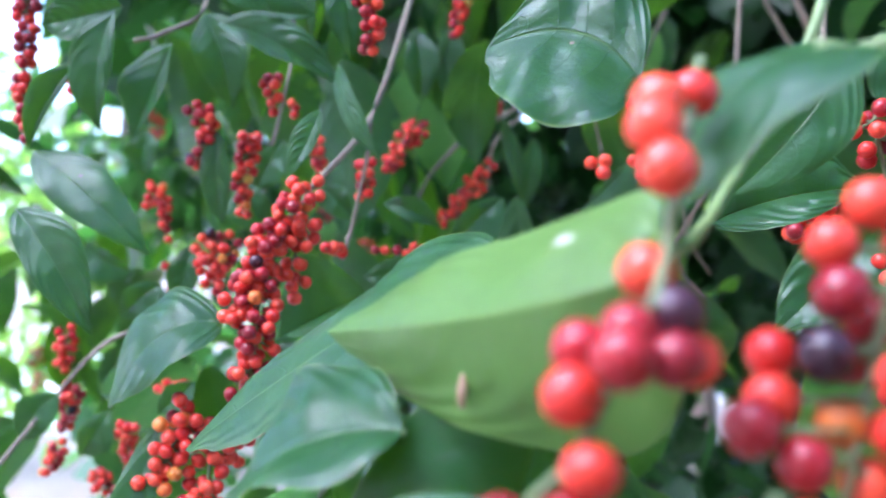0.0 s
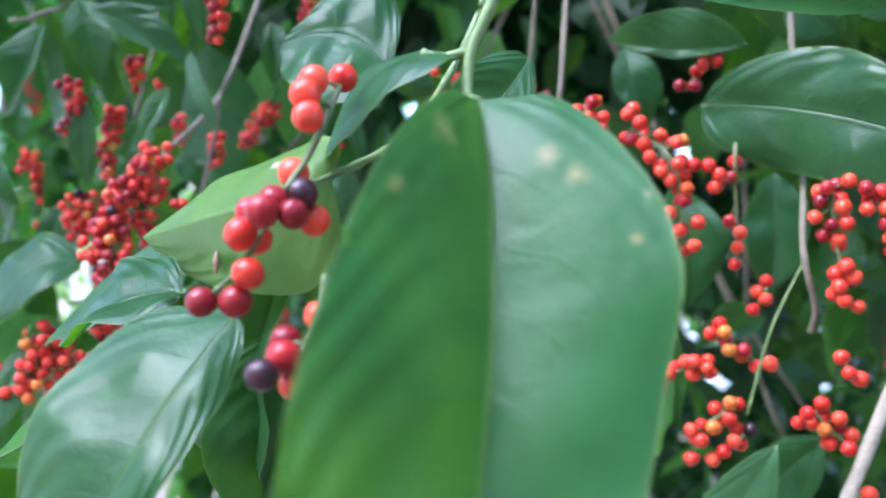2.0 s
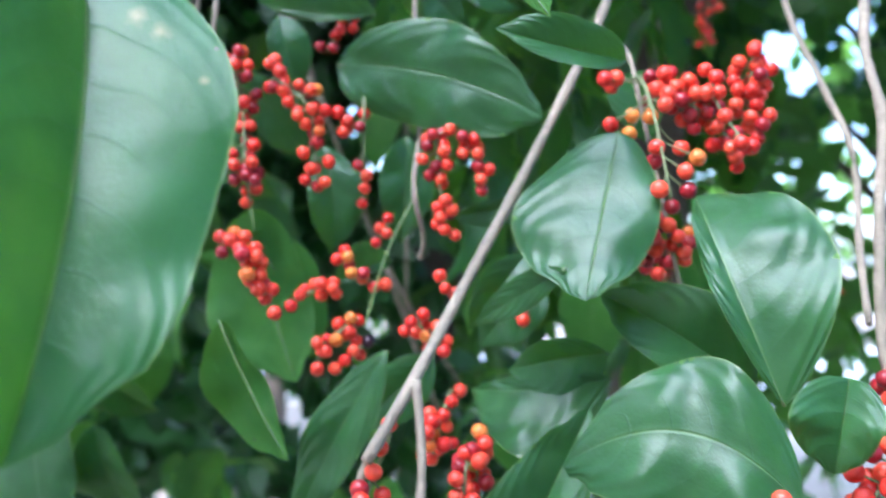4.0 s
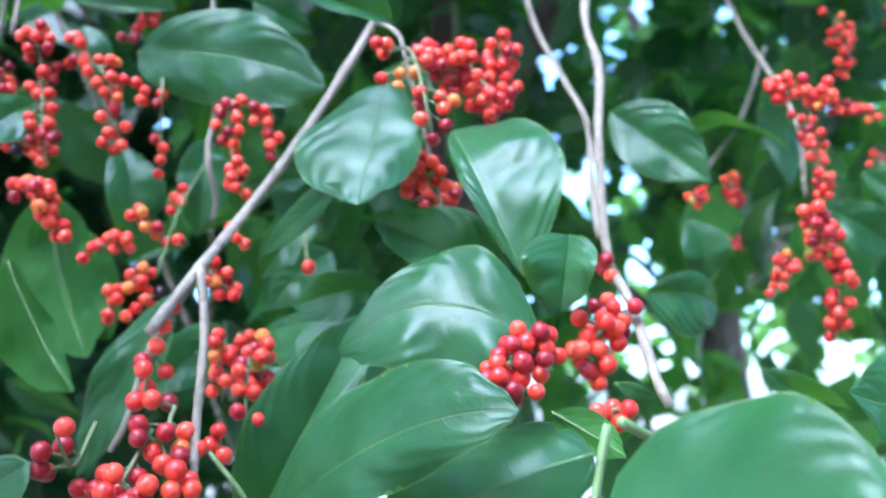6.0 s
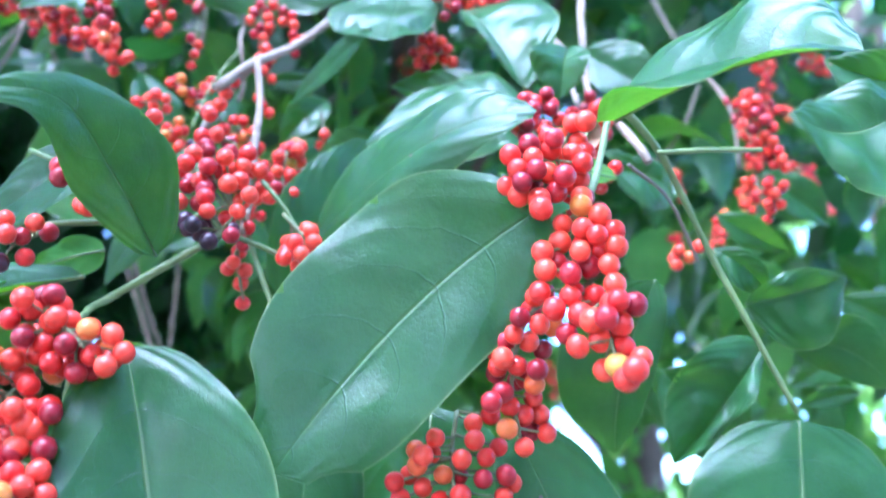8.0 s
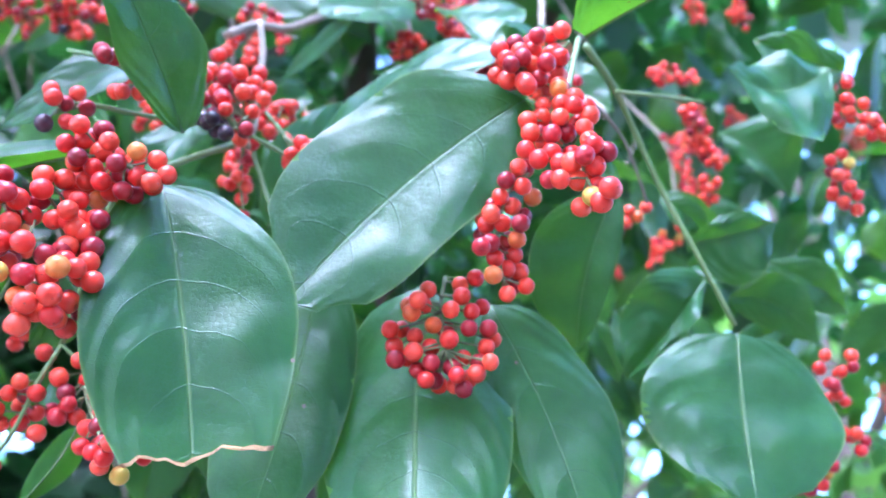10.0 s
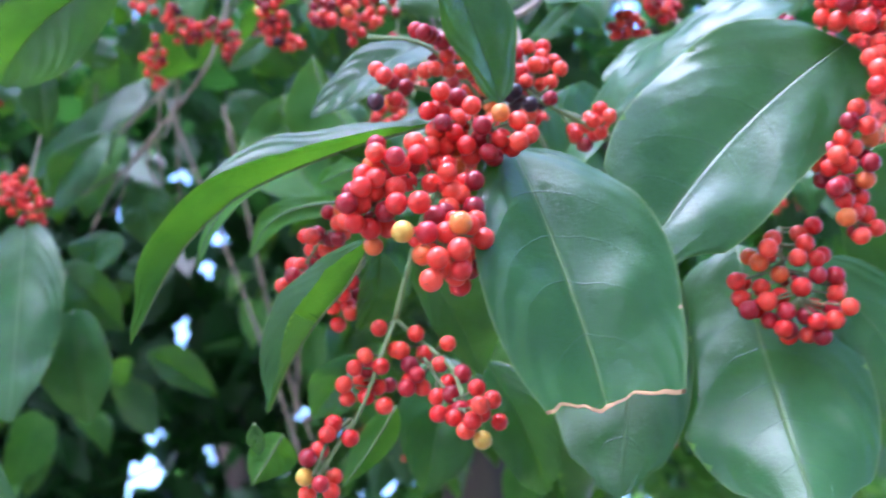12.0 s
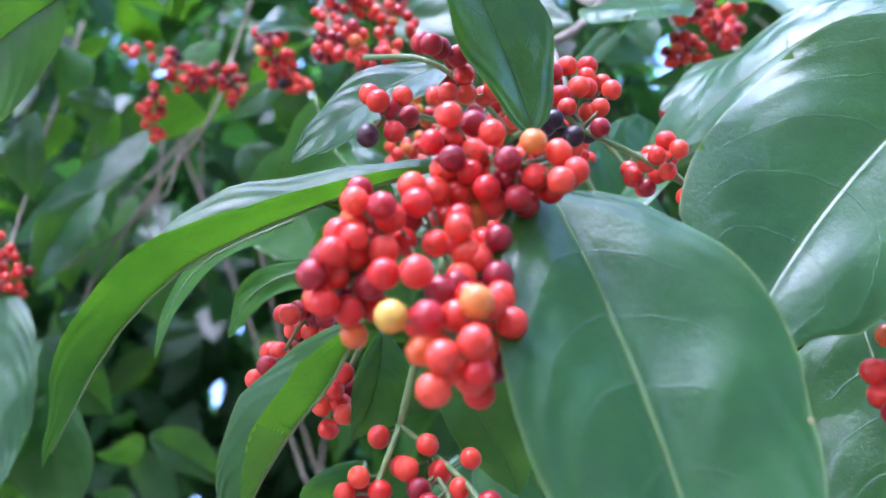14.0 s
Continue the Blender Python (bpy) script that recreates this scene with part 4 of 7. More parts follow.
leaf(middle_branch, (0.3827, 0.2198, 1.4968), (0.3672, 0.2059, 1.4622), (0.3517, 0.1919, 1.4276), (-0.0246, 0.0271, 0.0001), (0.0174, -0.0125, -0.0027), widest=0.5, full=0.58, label="oval leaf with a bright tip", seed=92)
leaf(middle_branch, (0.4002, 0.1405, 1.3944), (0.4009, 0.1668, 1.4319), (0.4016, 0.1932, 1.4694), (0.0332, -0.0120, 0.0078), (-0.0050, 0.0059, -0.0041), widest=0.55, full=0.6, seed=93)
leaf(middle_branch, (0.4302, 0.1908, 1.3926), (0.4053, 0.2093, 1.4105), (0.3804, 0.2278, 1.4285), (0.0091, -0.0029, 0.0157), (-0.0100, 0.0002, -0.0141), full=0.6, seed=94)
leaf(middle_branch, (0.3985, 0.1286, 1.3626), (0.3736, 0.1607, 1.3832), (0.3436, 0.1922, 1.3661), (0.0103, 0.0075, 0.0259), (-0.0082, -0.0055, -0.0292), full=0.6, wave=2, label="lobed wavy glossy leaf", seed=95)
leaf(middle_branch, (0.4046, 0.1167, 1.4071), (0.4013, 0.1161, 1.3920), (0.3980, 0.1156, 1.3770), (-0.0140, 0.0081, 0.0028), (0.0060, -0.0105, -0.0009), full=0.55, seed=96)
leaf(middle_branch, (0.3934, 0.2391, 1.3910), (0.3712, 0.2650, 1.3860), (0.3490, 0.2908, 1.3809), (0.0039, 0.0046, 0.0063), (-0.0000, -0.0062, -0.0318), seed=97)
leaf(middle_branch, (0.2350, 0.3173, 1.4116), (0.2492, 0.3062, 1.3812), (0.2634, 0.2951, 1.3508), (0.0045, -0.0040, 0.0036), (-0.0193, 0.0126, -0.0137), full=0.65, seed=98)
leaf(middle_branch, (0.3089, 0.2968, 1.3988), (0.2909, 0.3105, 1.3550), (0.2729, 0.3243, 1.3111), (-0.0088, 0.0095, 0.0066), (0.0096, -0.0093, -0.0069), seed=99)
leaf(middle_branch, (0.2663, 0.4227, 1.4686), (0.2775, 0.4077, 1.4201), (0.2888, 0.3928, 1.3717), (0.0207, -0.0076, 0.0072), (-0.0340, 0.0142, -0.0123), full=0.65, seed=100)
leaf(middle_branch, (0.3766, 0.2890, 1.4456), (0.3640, 0.2947, 1.4267), (0.3513, 0.3003, 1.4078), (-0.0082, 0.0034, 0.0065), (0.0080, -0.0033, -0.0064), seed=101)
leaf(middle_branch, (0.3788, 0.2243, 1.3387), (0.3574, 0.2281, 1.3302), (0.3360, 0.2319, 1.3217), (-0.0085, 0.0073, 0.0245), (0.0018, -0.0056, -0.0070), seed=102)
leaf(middle_branch, (0.3162, 0.3497, 1.5691), (0.2887, 0.3688, 1.5741), (0.2611, 0.3879, 1.5790), (0.0024, -0.0013, 0.0184), (-0.0001, 0.0009, -0.0041), seed=103)
leaf(middle_branch, (0.3842, 0.3089, 1.4704), (0.3663, 0.3146, 1.4666), (0.3483, 0.3204, 1.4628), (-0.0011, 0.0003, 0.0057), (0.0017, -0.0004, -0.0086), seed=104)
leaf(middle_branch, (0.2628, 0.4209, 1.4538), (0.2836, 0.4149, 1.4186), (0.3044, 0.4089, 1.3833), (0.0178, -0.0058, 0.0114), (-0.0200, 0.0065, -0.0129), full=0.6, seed=105)
leaf(middle_branch, (0.3411, 0.3869, 1.4405), (0.3237, 0.3882, 1.4330), (0.3063, 0.3894, 1.4254), (-0.0057, 0.0007, 0.0132), (0.0020, -0.0002, -0.0047), seed=106)
leaf(middle_branch, (0.3547, 0.3548, 1.3887), (0.3331, 0.3562, 1.3693), (0.3116, 0.3576, 1.3498), (-0.0103, 0.0010, 0.0115), (0.0101, -0.0010, -0.0113), seed=107)
leaf(middle_branch, (0.3580, 0.4169, 1.5157), (0.3569, 0.4165, 1.4831), (0.3557, 0.4160, 1.4504), (-0.0169, 0.0014, 0.0006), (0.0171, -0.0014, -0.0006), seed=108)
leaf(middle_branch, (0.3112, 0.4406, 1.5099), (0.3149, 0.4398, 1.4760), (0.3185, 0.4389, 1.4421), (-0.0161, 0.0013, -0.0018), (0.0193, -0.0015, 0.0021), seed=109)
leaf(middle_branch, (0.2845, 0.4441, 1.5871), (0.2912, 0.4432, 1.5646), (0.2979, 0.4423, 1.5420), (-0.0110, 0.0008, -0.0033), (0.0140, -0.0011, 0.0042), seed=110)
leaf(middle_branch, (0.4006, 0.3149, 1.4308), (0.3846, 0.3202, 1.4134), (0.3685, 0.3256, 1.3959), (-0.0098, 0.0029, 0.0099), (0.0111, -0.0033, -0.0113), seed=111)
leaf(middle_branch, (0.4345, 0.3051, 1.3742), (0.3991, 0.3164, 1.3693), (0.3637, 0.3276, 1.3644), (-0.0012, 0.0002, 0.0095), (0.0031, -0.0006, -0.0236), seed=112)
leaf(middle_branch, (0.3868, 0.4629, 1.6233), (0.3995, 0.4591, 1.6104), (0.4122, 0.4553, 1.5976), (-0.0105, 0.0035, -0.0114), (0.0070, -0.0023, 0.0076), seed=113)
leaf(middle_branch, (0.3853, 0.4110, 1.6165), (0.4051, 0.4050, 1.6065), (0.4249, 0.3989, 1.5966), (-0.0056, 0.0020, -0.0124), (0.0044, -0.0015, 0.0097), seed=114)
leaf(middle_branch, (0.3486, 0.2022, 1.4394), (0.3424, 0.2307, 1.4267), (0.3362, 0.2591, 1.4140), (-0.0028, 0.0025, 0.0070), (0.0007, -0.0029, -0.0069), label="narrow leaf seen edge-on", seed=115)
leaf(middle_branch, (0.3192, 0.2213, 1.2911), (0.3437, 0.2180, 1.3372), (0.3683, 0.2146, 1.3834), (0.0106, -0.0113, -0.0064), (-0.0144, 0.0113, 0.0085), full=0.6, seed=116)
leaf(middle_branch, (0.3939, 0.2421, 1.4016), (0.3760, 0.2557, 1.3965), (0.3581, 0.2693, 1.3914), (-0.0032, -0.0003, 0.0104), (0.0056, 0.0005, -0.0182), seed=117)
panicle(middle_branch, [(0.2440, 0.3520, 1.5380), (0.2485, 0.3510, 1.5157), (0.2486, 0.3409, 1.4898), (0.2518, 0.3403, 1.4652)], 36, 0.0105, 0.0032, 118, mix=(0.72, 0.25, 0.03, 0, 0))
panicle(middle_branch, [(0.2629, 0.3462, 1.5299), (0.2769, 0.3316, 1.5149), (0.2799, 0.3309, 1.4958), (0.2829, 0.3303, 1.4739)], 32, 0.0105, 0.0032, 119, mix=(0.85, 0.12, 0.03, 0, 0))
panicle(middle_branch, [(0.2939, 0.3263, 1.5097), (0.2954, 0.3259, 1.5015)], 5, 0.0049, 0.0032, 120)
panicle(middle_branch, [(0.3335, 0.3034, 1.5012), (0.3351, 0.3032, 1.4825), (0.3381, 0.3026, 1.4638), (0.3396, 0.3023, 1.4531)], 23, 0.0080, 0.0032, 121, mix=(0.85, 0.12, 0.03, 0, 0))
panicle(middle_branch, [(0.3463, 0.2994, 1.4987), (0.3541, 0.2971, 1.4895), (0.3557, 0.2968, 1.4775)], 11, 0.0059, 0.0032, 122)
panicle(middle_branch, [(0.2904, 0.3235, 1.4278), (0.2801, 0.3268, 1.4250), (0.2673, 0.3309, 1.4166)], 9, 0.0054, 0.0032, 123, mix=(0.7, 0.3, 0, 0, 0))
panicle(middle_branch, [(0.2939, 0.3221, 1.4414), (0.3058, 0.3186, 1.4308), (0.3162, 0.3154, 1.4256)], 9, 0.0054, 0.0032, 124, mix=(0.4, 0.2, 0.4, 0, 0))
panicle(middle_branch, [(0.2996, 0.3156, 1.4123), (0.2845, 0.3205, 1.3987), (0.2822, 0.3215, 1.3853)], 12, 0.0064, 0.0032, 125, mix=(0.75, 0.1, 0.1, 0.05, 0))
panicle(middle_branch, [(0.3024, 0.3149, 1.3990), (0.2898, 0.3190, 1.3881)], 6, 0.0048, 0.0032, 126)
panicle(middle_branch, [(0.3241, 0.2974, 1.4112), (0.3368, 0.2936, 1.3983)], 11, 0.0078, 0.0032, 127, mix=(0.8, 0.15, 0.05, 0, 0))
panicle(middle_branch, [(0.3337, 0.2940, 1.4322), (0.3413, 0.2917, 1.4245)], 5, 0.0047, 0.0032, 128)
panicle(middle_branch, [(0.3397, 0.2930, 1.3801), (0.3313, 0.2854, 1.3640), (0.3292, 0.2863, 1.3461)], 12, 0.0116, 0.0033, 129, mix=(0.75, 0.15, 0.05, 0.05, 0))
panicle(middle_branch, [(0.3051, 0.3637, 1.5683), (0.2940, 0.3675, 1.5502)], 9, 0.0060, 0.0032, 130, mix=(0.45, 0.5, 0.03, 0, 0.02))
panicle(middle_branch, [(0.3222, 0.3391, 1.4596), (0.3157, 0.3414, 1.4466)], 4, 0.0040, 0.0032, 131)
panicle(middle_branch, [(0.3086, 0.3424, 1.5237), (0.3095, 0.3428, 1.4808), (0.3099, 0.3430, 1.4636)], 6, 0.0040, 0.0032, 132)
cluster(middle_branch, [(0.4020, 0.2342, 1.5243), (0.3929, 0.2112, 1.5065), (0.3896, 0.1919, 1.4679)], [((0.3806, 0.2284, 1.5200), r), ((0.3886, 0.2359, 1.5189), r), ((0.3872, 0.2296, 1.5211), r), ((0.3812, 0.2240, 1.5001), r), ((0.3911, 0.2230, 1.5044), o), ((0.3951, 0.2156, 1.5035), o), ((0.3885, 0.2209, 1.4964), o), ((0.3991, 0.2170, 1.5156), r), ((0.4005, 0.2109, 1.5125), r), ((0.3969, 0.2077, 1.5074), r), ((0.3910, 0.2046, 1.4891), r), ((0.3929, 0.2088, 1.4839), c), ((0.4037, 0.2059, 1.4897), r), ((0.3973, 0.1939, 1.4789), r), ((0.3837, 0.1916, 1.4709), r), ((0.3990, 0.1943, 1.4714), c), ((0.3940, 0.1977, 1.4649), c), ((0.4053, 0.1968, 1.4851), o)], 0.0035, 133)
panicle(middle_branch, [(0.4147, 0.2304, 1.5173), (0.4276, 0.2212, 1.5073), (0.4437, 0.2164, 1.4910)], 35, 0.0114, 0.0034, 134, mix=(0.7, 0.25, 0.03, 0.02, 0))
panicle(middle_branch, [(0.4546, 0.2228, 1.5333), (0.4526, 0.2237, 1.5162), (0.4562, 0.2176, 1.4988)], 27, 0.0101, 0.0034, 135, mix=(0.85, 0.1, 0.03, 0.02, 0))
panicle(middle_branch, [(0.4255, 0.2438, 1.4500), (0.4186, 0.2461, 1.4399)], 11, 0.0085, 0.0033, 136, mix=(0.45, 0.5, 0.03, 0, 0.02))
panicle(middle_branch, [(0.4325, 0.2415, 1.4551), (0.4351, 0.2408, 1.4452)], 5, 0.0050, 0.0033, 137, mix=(0.45, 0.5, 0.03, 0, 0.02))
cluster(middle_branch, [(0.3685, 0.2830, 1.4328), (0.3687, 0.2759, 1.4140)], [((0.3685, 0.2756, 1.4141), r), ((0.3755, 0.2916, 1.4157), r)], 0.0035, 138)
panicle(middle_branch, [(0.2817, 0.2109, 1.3760), (0.2718, 0.2045, 1.3577), (0.2703, 0.2053, 1.3477)], 7, 0.0091, 0.0033, 139)
panicle(middle_branch, [(0.3222, 0.2263, 1.3671), (0.3246, 0.2255, 1.3537)], 12, 0.0090, 0.0033, 140)
cluster(middle_branch, [(0.2550, 0.2110, 1.3377), (0.2440, 0.1911, 1.3234), (0.2361, 0.1815, 1.3344)], [((0.2385, 0.1811, 1.3366), r), ((0.2410, 0.1938, 1.3301), c), ((0.2331, 0.1885, 1.3285), c), ((0.2371, 0.1996, 1.3212), c), ((0.2335, 0.1920, 1.3226), c)], 0.0035, 141)
cluster(middle_branch, [(0.2709, 0.1944, 1.3352), (0.2587, 0.1819, 1.3193), (0.2536, 0.1815, 1.3101)], [((0.2542, 0.1890, 1.3204), r), ((0.2505, 0.1855, 1.3157), c), ((0.2574, 0.1833, 1.3156), c), ((0.2548, 0.1791, 1.3111), c), ((0.2643, 0.1851, 1.3192), c), ((0.2626, 0.1777, 1.3133), c), ((0.2592, 0.1771, 1.3042), c), ((0.2508, 0.1886, 1.3082), r), ((0.2471, 0.1951, 1.3157), c), ((0.2526, 0.1794, 1.3038), r), ((0.2468, 0.1833, 1.3103), c)], 0.0035, 142)
cluster(middle_branch, [(0.2784, 0.1934, 1.3434), (0.2732, 0.1877, 1.3309), (0.2741, 0.1828, 1.3229)], [((0.2657, 0.1994, 1.3451), r), ((0.2640, 0.1867, 1.3324), c), ((0.2650, 0.1914, 1.3370), c), ((0.2731, 0.1847, 1.3342), c), ((0.2811, 0.1874, 1.3343), r), ((0.2788, 0.1857, 1.3285), o), ((0.2853, 0.1856, 1.3282), r), ((0.2708, 0.1785, 1.3235), r), ((0.2770, 0.1796, 1.3258), c), ((0.2705, 0.1950, 1.3458), r), ((0.2774, 0.1973, 1.3447), c), ((0.2767, 0.1898, 1.3210), c), ((0.2701, 0.1889, 1.3270), r)], 0.0035, 143)
panicle(middle_branch, [(0.3159, 0.2187, 1.3622), (0.3145, 0.2170, 1.3479), (0.3149, 0.2138, 1.3340)], 10, 0.0079, 0.0034, 144)
panicle(middle_branch, [(0.2967, 0.1957, 1.3333), (0.2977, 0.1975, 1.3228)], 3, 0.0047, 0.0034, 145)
panicle(middle_branch, [(0.3116, 0.2448, 1.3694), (0.3138, 0.2462, 1.3572)], 6, 0.0060, 0.0033, 146, mix=(0.6, 0.1, 0.2, 0.1, 0))
panicle(middle_branch, [(0.2760, 0.1778, 1.3066), (0.2860, 0.1930, 1.2892), (0.2922, 0.1962, 1.2740)], 9, 0.0084, 0.0033, 147)
cluster(middle_branch, [(0.2951, 0.1750, 1.3093), (0.2982, 0.1596, 1.2947)], [((0.3000, 0.1635, 1.3003), r), ((0.2982, 0.1538, 1.2914), r), ((0.3009, 0.1734, 1.2963), r), ((0.2989, 0.1598, 1.2887), r), ((0.2934, 0.1662, 1.2899), r), ((0.3020, 0.1696, 1.2903), r), ((0.2956, 0.1696, 1.2952), r), ((0.2988, 0.1574, 1.2971), r), ((0.2987, 0.1657, 1.2863), c)], 0.0034, 148)
cluster(middle_branch, [(0.2863, 0.1846, 1.3046), (0.2644, 0.1630, 1.2997), (0.2542, 0.1629, 1.2892)], [((0.2503, 0.1571, 1.2865), b), ((0.2599, 0.1649, 1.2912), b), ((0.2506, 0.1655, 1.2908), b), ((0.2549, 0.1616, 1.2878), b), ((0.2672, 0.1668, 1.2967), r), ((0.2716, 0.1719, 1.2943), r), ((0.2700, 0.1614, 1.3030), r), ((0.2607, 0.1602, 1.3183), r), ((0.2680, 0.1589, 1.3162), r), ((0.2755, 0.1643, 1.3186), r), ((0.2695, 0.1594, 1.3226), r), ((0.2667, 0.1580, 1.3096), r), ((0.2527, 0.1719, 1.3215), r), ((0.2549, 0.1614, 1.3129), c), ((0.2556, 0.1629, 1.3039), c), ((0.2548, 0.1678, 1.3093), r), ((0.2614, 0.1561, 1.3058), r), ((0.2595, 0.1665, 1.3142), c), ((0.2496, 0.1701, 1.3158), r), ((0.2746, 0.1583, 1.3164), r)], 0.0035, 149)

right_branch = branch_thing("pale twigs with wavy leaves, red berries and a dry bract")
stem(right_branch, [(0.5700, 0.2427, 1.7663, 0.0024), (0.5052, 0.2040, 1.5995, 0.0023), (0.4733, 0.1788, 1.5384, 0.0023), (0.4624, 0.1585, 1.5003, 0.0022), (0.4524, 0.1500, 1.4614, 0.0022), (0.4468, 0.1416, 1.4095, 0.0021), (0.4366, 0.1181, 1.3824, 0.0020), (0.4220, 0.0922, 1.3519, 0.0020), (0.4231, 0.0876, 1.3423, 0.0019)])
stem(right_branch, [(0.5274, 0.3300, 1.7320, 0.0019), (0.5147, 0.2741, 1.5898, 0.0018), (0.5102, 0.2410, 1.5348, 0.0017), (0.4994, 0.2087, 1.4943, 0.0017), (0.4789, 0.1841, 1.4495, 0.0016), (0.4639, 0.1645, 1.4201, 0.0015)])
stem(right_branch, [(0.3641, 0.0572, 1.3369, 0.0013), (0.3564, 0.0572, 1.3095, 0.0013), (0.3466, 0.0531, 1.2929, 0.0013), (0.3349, 0.0491, 1.2788, 0.0013)], mat=GREEN_STEM)
stem(right_branch, [(0.3705, 0.0585, 1.3378, 0.0016), (0.3907, 0.0605, 1.3302, 0.0015), (0.4076, 0.0648, 1.3229, 0.0014), (0.4329, 0.0669, 1.2945, 0.0013), (0.4480, 0.0637, 1.2702, 0.0012), (0.4715, 0.0606, 1.2361, 0.0011)], mat=GREEN_STEM)
stem(right_branch, [(0.3936, 0.0603, 1.3262, 0.0010), (0.4167, 0.0526, 1.3322, 0.0010), (0.4410, 0.0444, 1.3374, 0.0010)], mat=GREEN_STEM)
stem(right_branch, [(0.3861, 0.0687, 1.3217, 0.0008), (0.4169, 0.0740, 1.3179, 0.0008), (0.4485, 0.0850, 1.3021, 0.0008)])
stem(right_branch, [(0.7916, 0.4040, 1.9009, 0.0022), (0.7240, 0.2879, 1.6523, 0.0019), (0.7062, 0.2272, 1.5445, 0.0016), (0.7039, 0.2195, 1.4806, 0.0013)])
stem(right_branch, [(0.8155, 0.3245, 1.6496, 0.0014), (0.7656, 0.3152, 1.5744, 0.0014), (0.7238, 0.3188, 1.5252, 0.0014)])
leaf(right_branch, (0.3425, 0.0378, 1.3121), (0.3492, -0.0075, 1.3147), (0.3558, -0.0401, 1.3055), (-0.0412, -0.0050, -0.0234), (0.0103, -0.0008, 0.0301), full=0.6, label="large glossy leaf with bright sky streaks", seed=150)
leaf(right_branch, (0.3128, 0.1795, 1.3030), (0.3294, 0.1236, 1.3328), (0.3539, 0.0860, 1.3413), (0.0004, -0.0063, -0.0157), (0.0034, 0.0109, 0.0229), full=0.5, wave=1.6, label="curled leaf notched along its lower edge", seed=151)
leaf(right_branch, (0.3886, 0.0904, 1.3267), (0.3547, 0.1107, 1.3138), (0.3235, 0.1572, 1.2879), (0.0106, 0.0197, 0.0162), (0.0047, -0.0050, -0.0165), full=0.6, seed=152)
leaf(right_branch, (0.3267, 0.0567, 1.2820), (0.3006, 0.0922, 1.2490), (0.2696, 0.1169, 1.1971), (-0.0234, 0.0164, 0.0273), (0.0145, -0.0160, -0.0208), widest=0.5, full=0.37, rib=0.0005, label="broad glossy oval leaf with small scars", seed=153)
leaf(right_branch, (0.3821, 0.1039, 1.3403), (0.3899, 0.0942, 1.3328), (0.3978, 0.0844, 1.3252), (0.0044, -0.0020, 0.0071), (-0.0046, 0.0006, -0.0055), seed=154)
leaf(right_branch, (0.5064, 0.1775, 1.3986), (0.5291, 0.1747, 1.3963), (0.5518, 0.1720, 1.3941), (-0.0014, 0.0051, -0.0205), (0.0010, -0.0012, 0.0113), full=0.6, seed=155)
leaf(right_branch, (0.5225, 0.2147, 1.5058), (0.5365, 0.1921, 1.4826), (0.5505, 0.1695, 1.4593), (-0.0115, 0.0070, -0.0137), (0.0042, -0.0146, 0.0168), label="green leaf yellowing at its tip", seed=156)
leaf(right_branch, (0.7134, 0.2143, 1.4748), (0.7398, 0.2005, 1.4564), (0.7662, 0.1867, 1.4379), (-0.0062, 0.0079, -0.0148), (0.0057, -0.0073, 0.0137), seed=157)
leaf(right_branch, (0.4133, 0.1047, 1.3505), (0.4201, 0.1007, 1.3478), (0.4269, 0.0967, 1.3451), (-0.0005, 0.0011, -0.0030), (0.0005, -0.0011, 0.0030), seed=158)
leaf(right_branch, (0.6261, 0.2529, 1.4620), (0.6328, 0.2532, 1.4418), (0.6394, 0.2535, 1.4216), (-0.0101, 0.0077, -0.0032), (0.0128, -0.0099, 0.0041), seed=159)
leaf(right_branch, (0.4247, 0.2592, 1.4988), (0.4229, 0.2685, 1.5167), (0.4212, 0.2777, 1.5346), (0.0044, -0.0125, 0.0069), (-0.0152, 0.0010, -0.0020), seed=160)
leaf(right_branch, (0.4746, 0.0619, 1.2336), (0.4671, 0.0606, 1.1929), (0.4568, 0.0548, 1.1514), (-0.0311, 0.0293, 0.0042), (0.0338, -0.0260, -0.0051), full=0.5, rib=0.0009, label="broad rounded leaf catching the sky", seed=161)
leaf(right_branch, (0.3982, 0.0689, 1.2775), (0.4041, 0.0861, 1.2475), (0.4100, 0.1034, 1.2174), (-0.0212, 0.0160, 0.0050), (0.0087, -0.0066, -0.0021), full=0.6, seed=162)
leaf(right_branch, (0.4795, 0.0776, 1.2688), (0.4665, 0.0933, 1.2436), (0.4535, 0.1089, 1.2184), (-0.0165, 0.0081, 0.0136), (0.0028, -0.0055, -0.0048), full=0.6, wave=2, seed=163)
leaf(right_branch, (0.4765, 0.0818, 1.2878), (0.4900, 0.0650, 1.2931), (0.5036, 0.0482, 1.2985), (0.0136, 0.0040, -0.0221), (-0.0054, -0.0016, 0.0088), seed=164)
leaf(right_branch, (0.5332, 0.0947, 1.2832), (0.5546, 0.0774, 1.2795), (0.5780, 0.0691, 1.2616), (-0.0003, 0.0085, -0.0108), (0.0004, -0.0111, 0.0141), seed=165)
leaf(right_branch, (0.5595, 0.0816, 1.3093), (0.5809, 0.0710, 1.2969), (0.6023, 0.0603, 1.2845), (-0.0014, 0.0092, -0.0104), (0.0013, -0.0086, 0.0097), seed=166)
leaf(right_branch, (0.5110, 0.0013, 1.3719), (0.4913, 0.0147, 1.3786), (0.4716, 0.0281, 1.3853), (-0.0010, -0.0062, 0.0095), (-0.0046, 0.0019, -0.0175), full=0.6, seed=167)
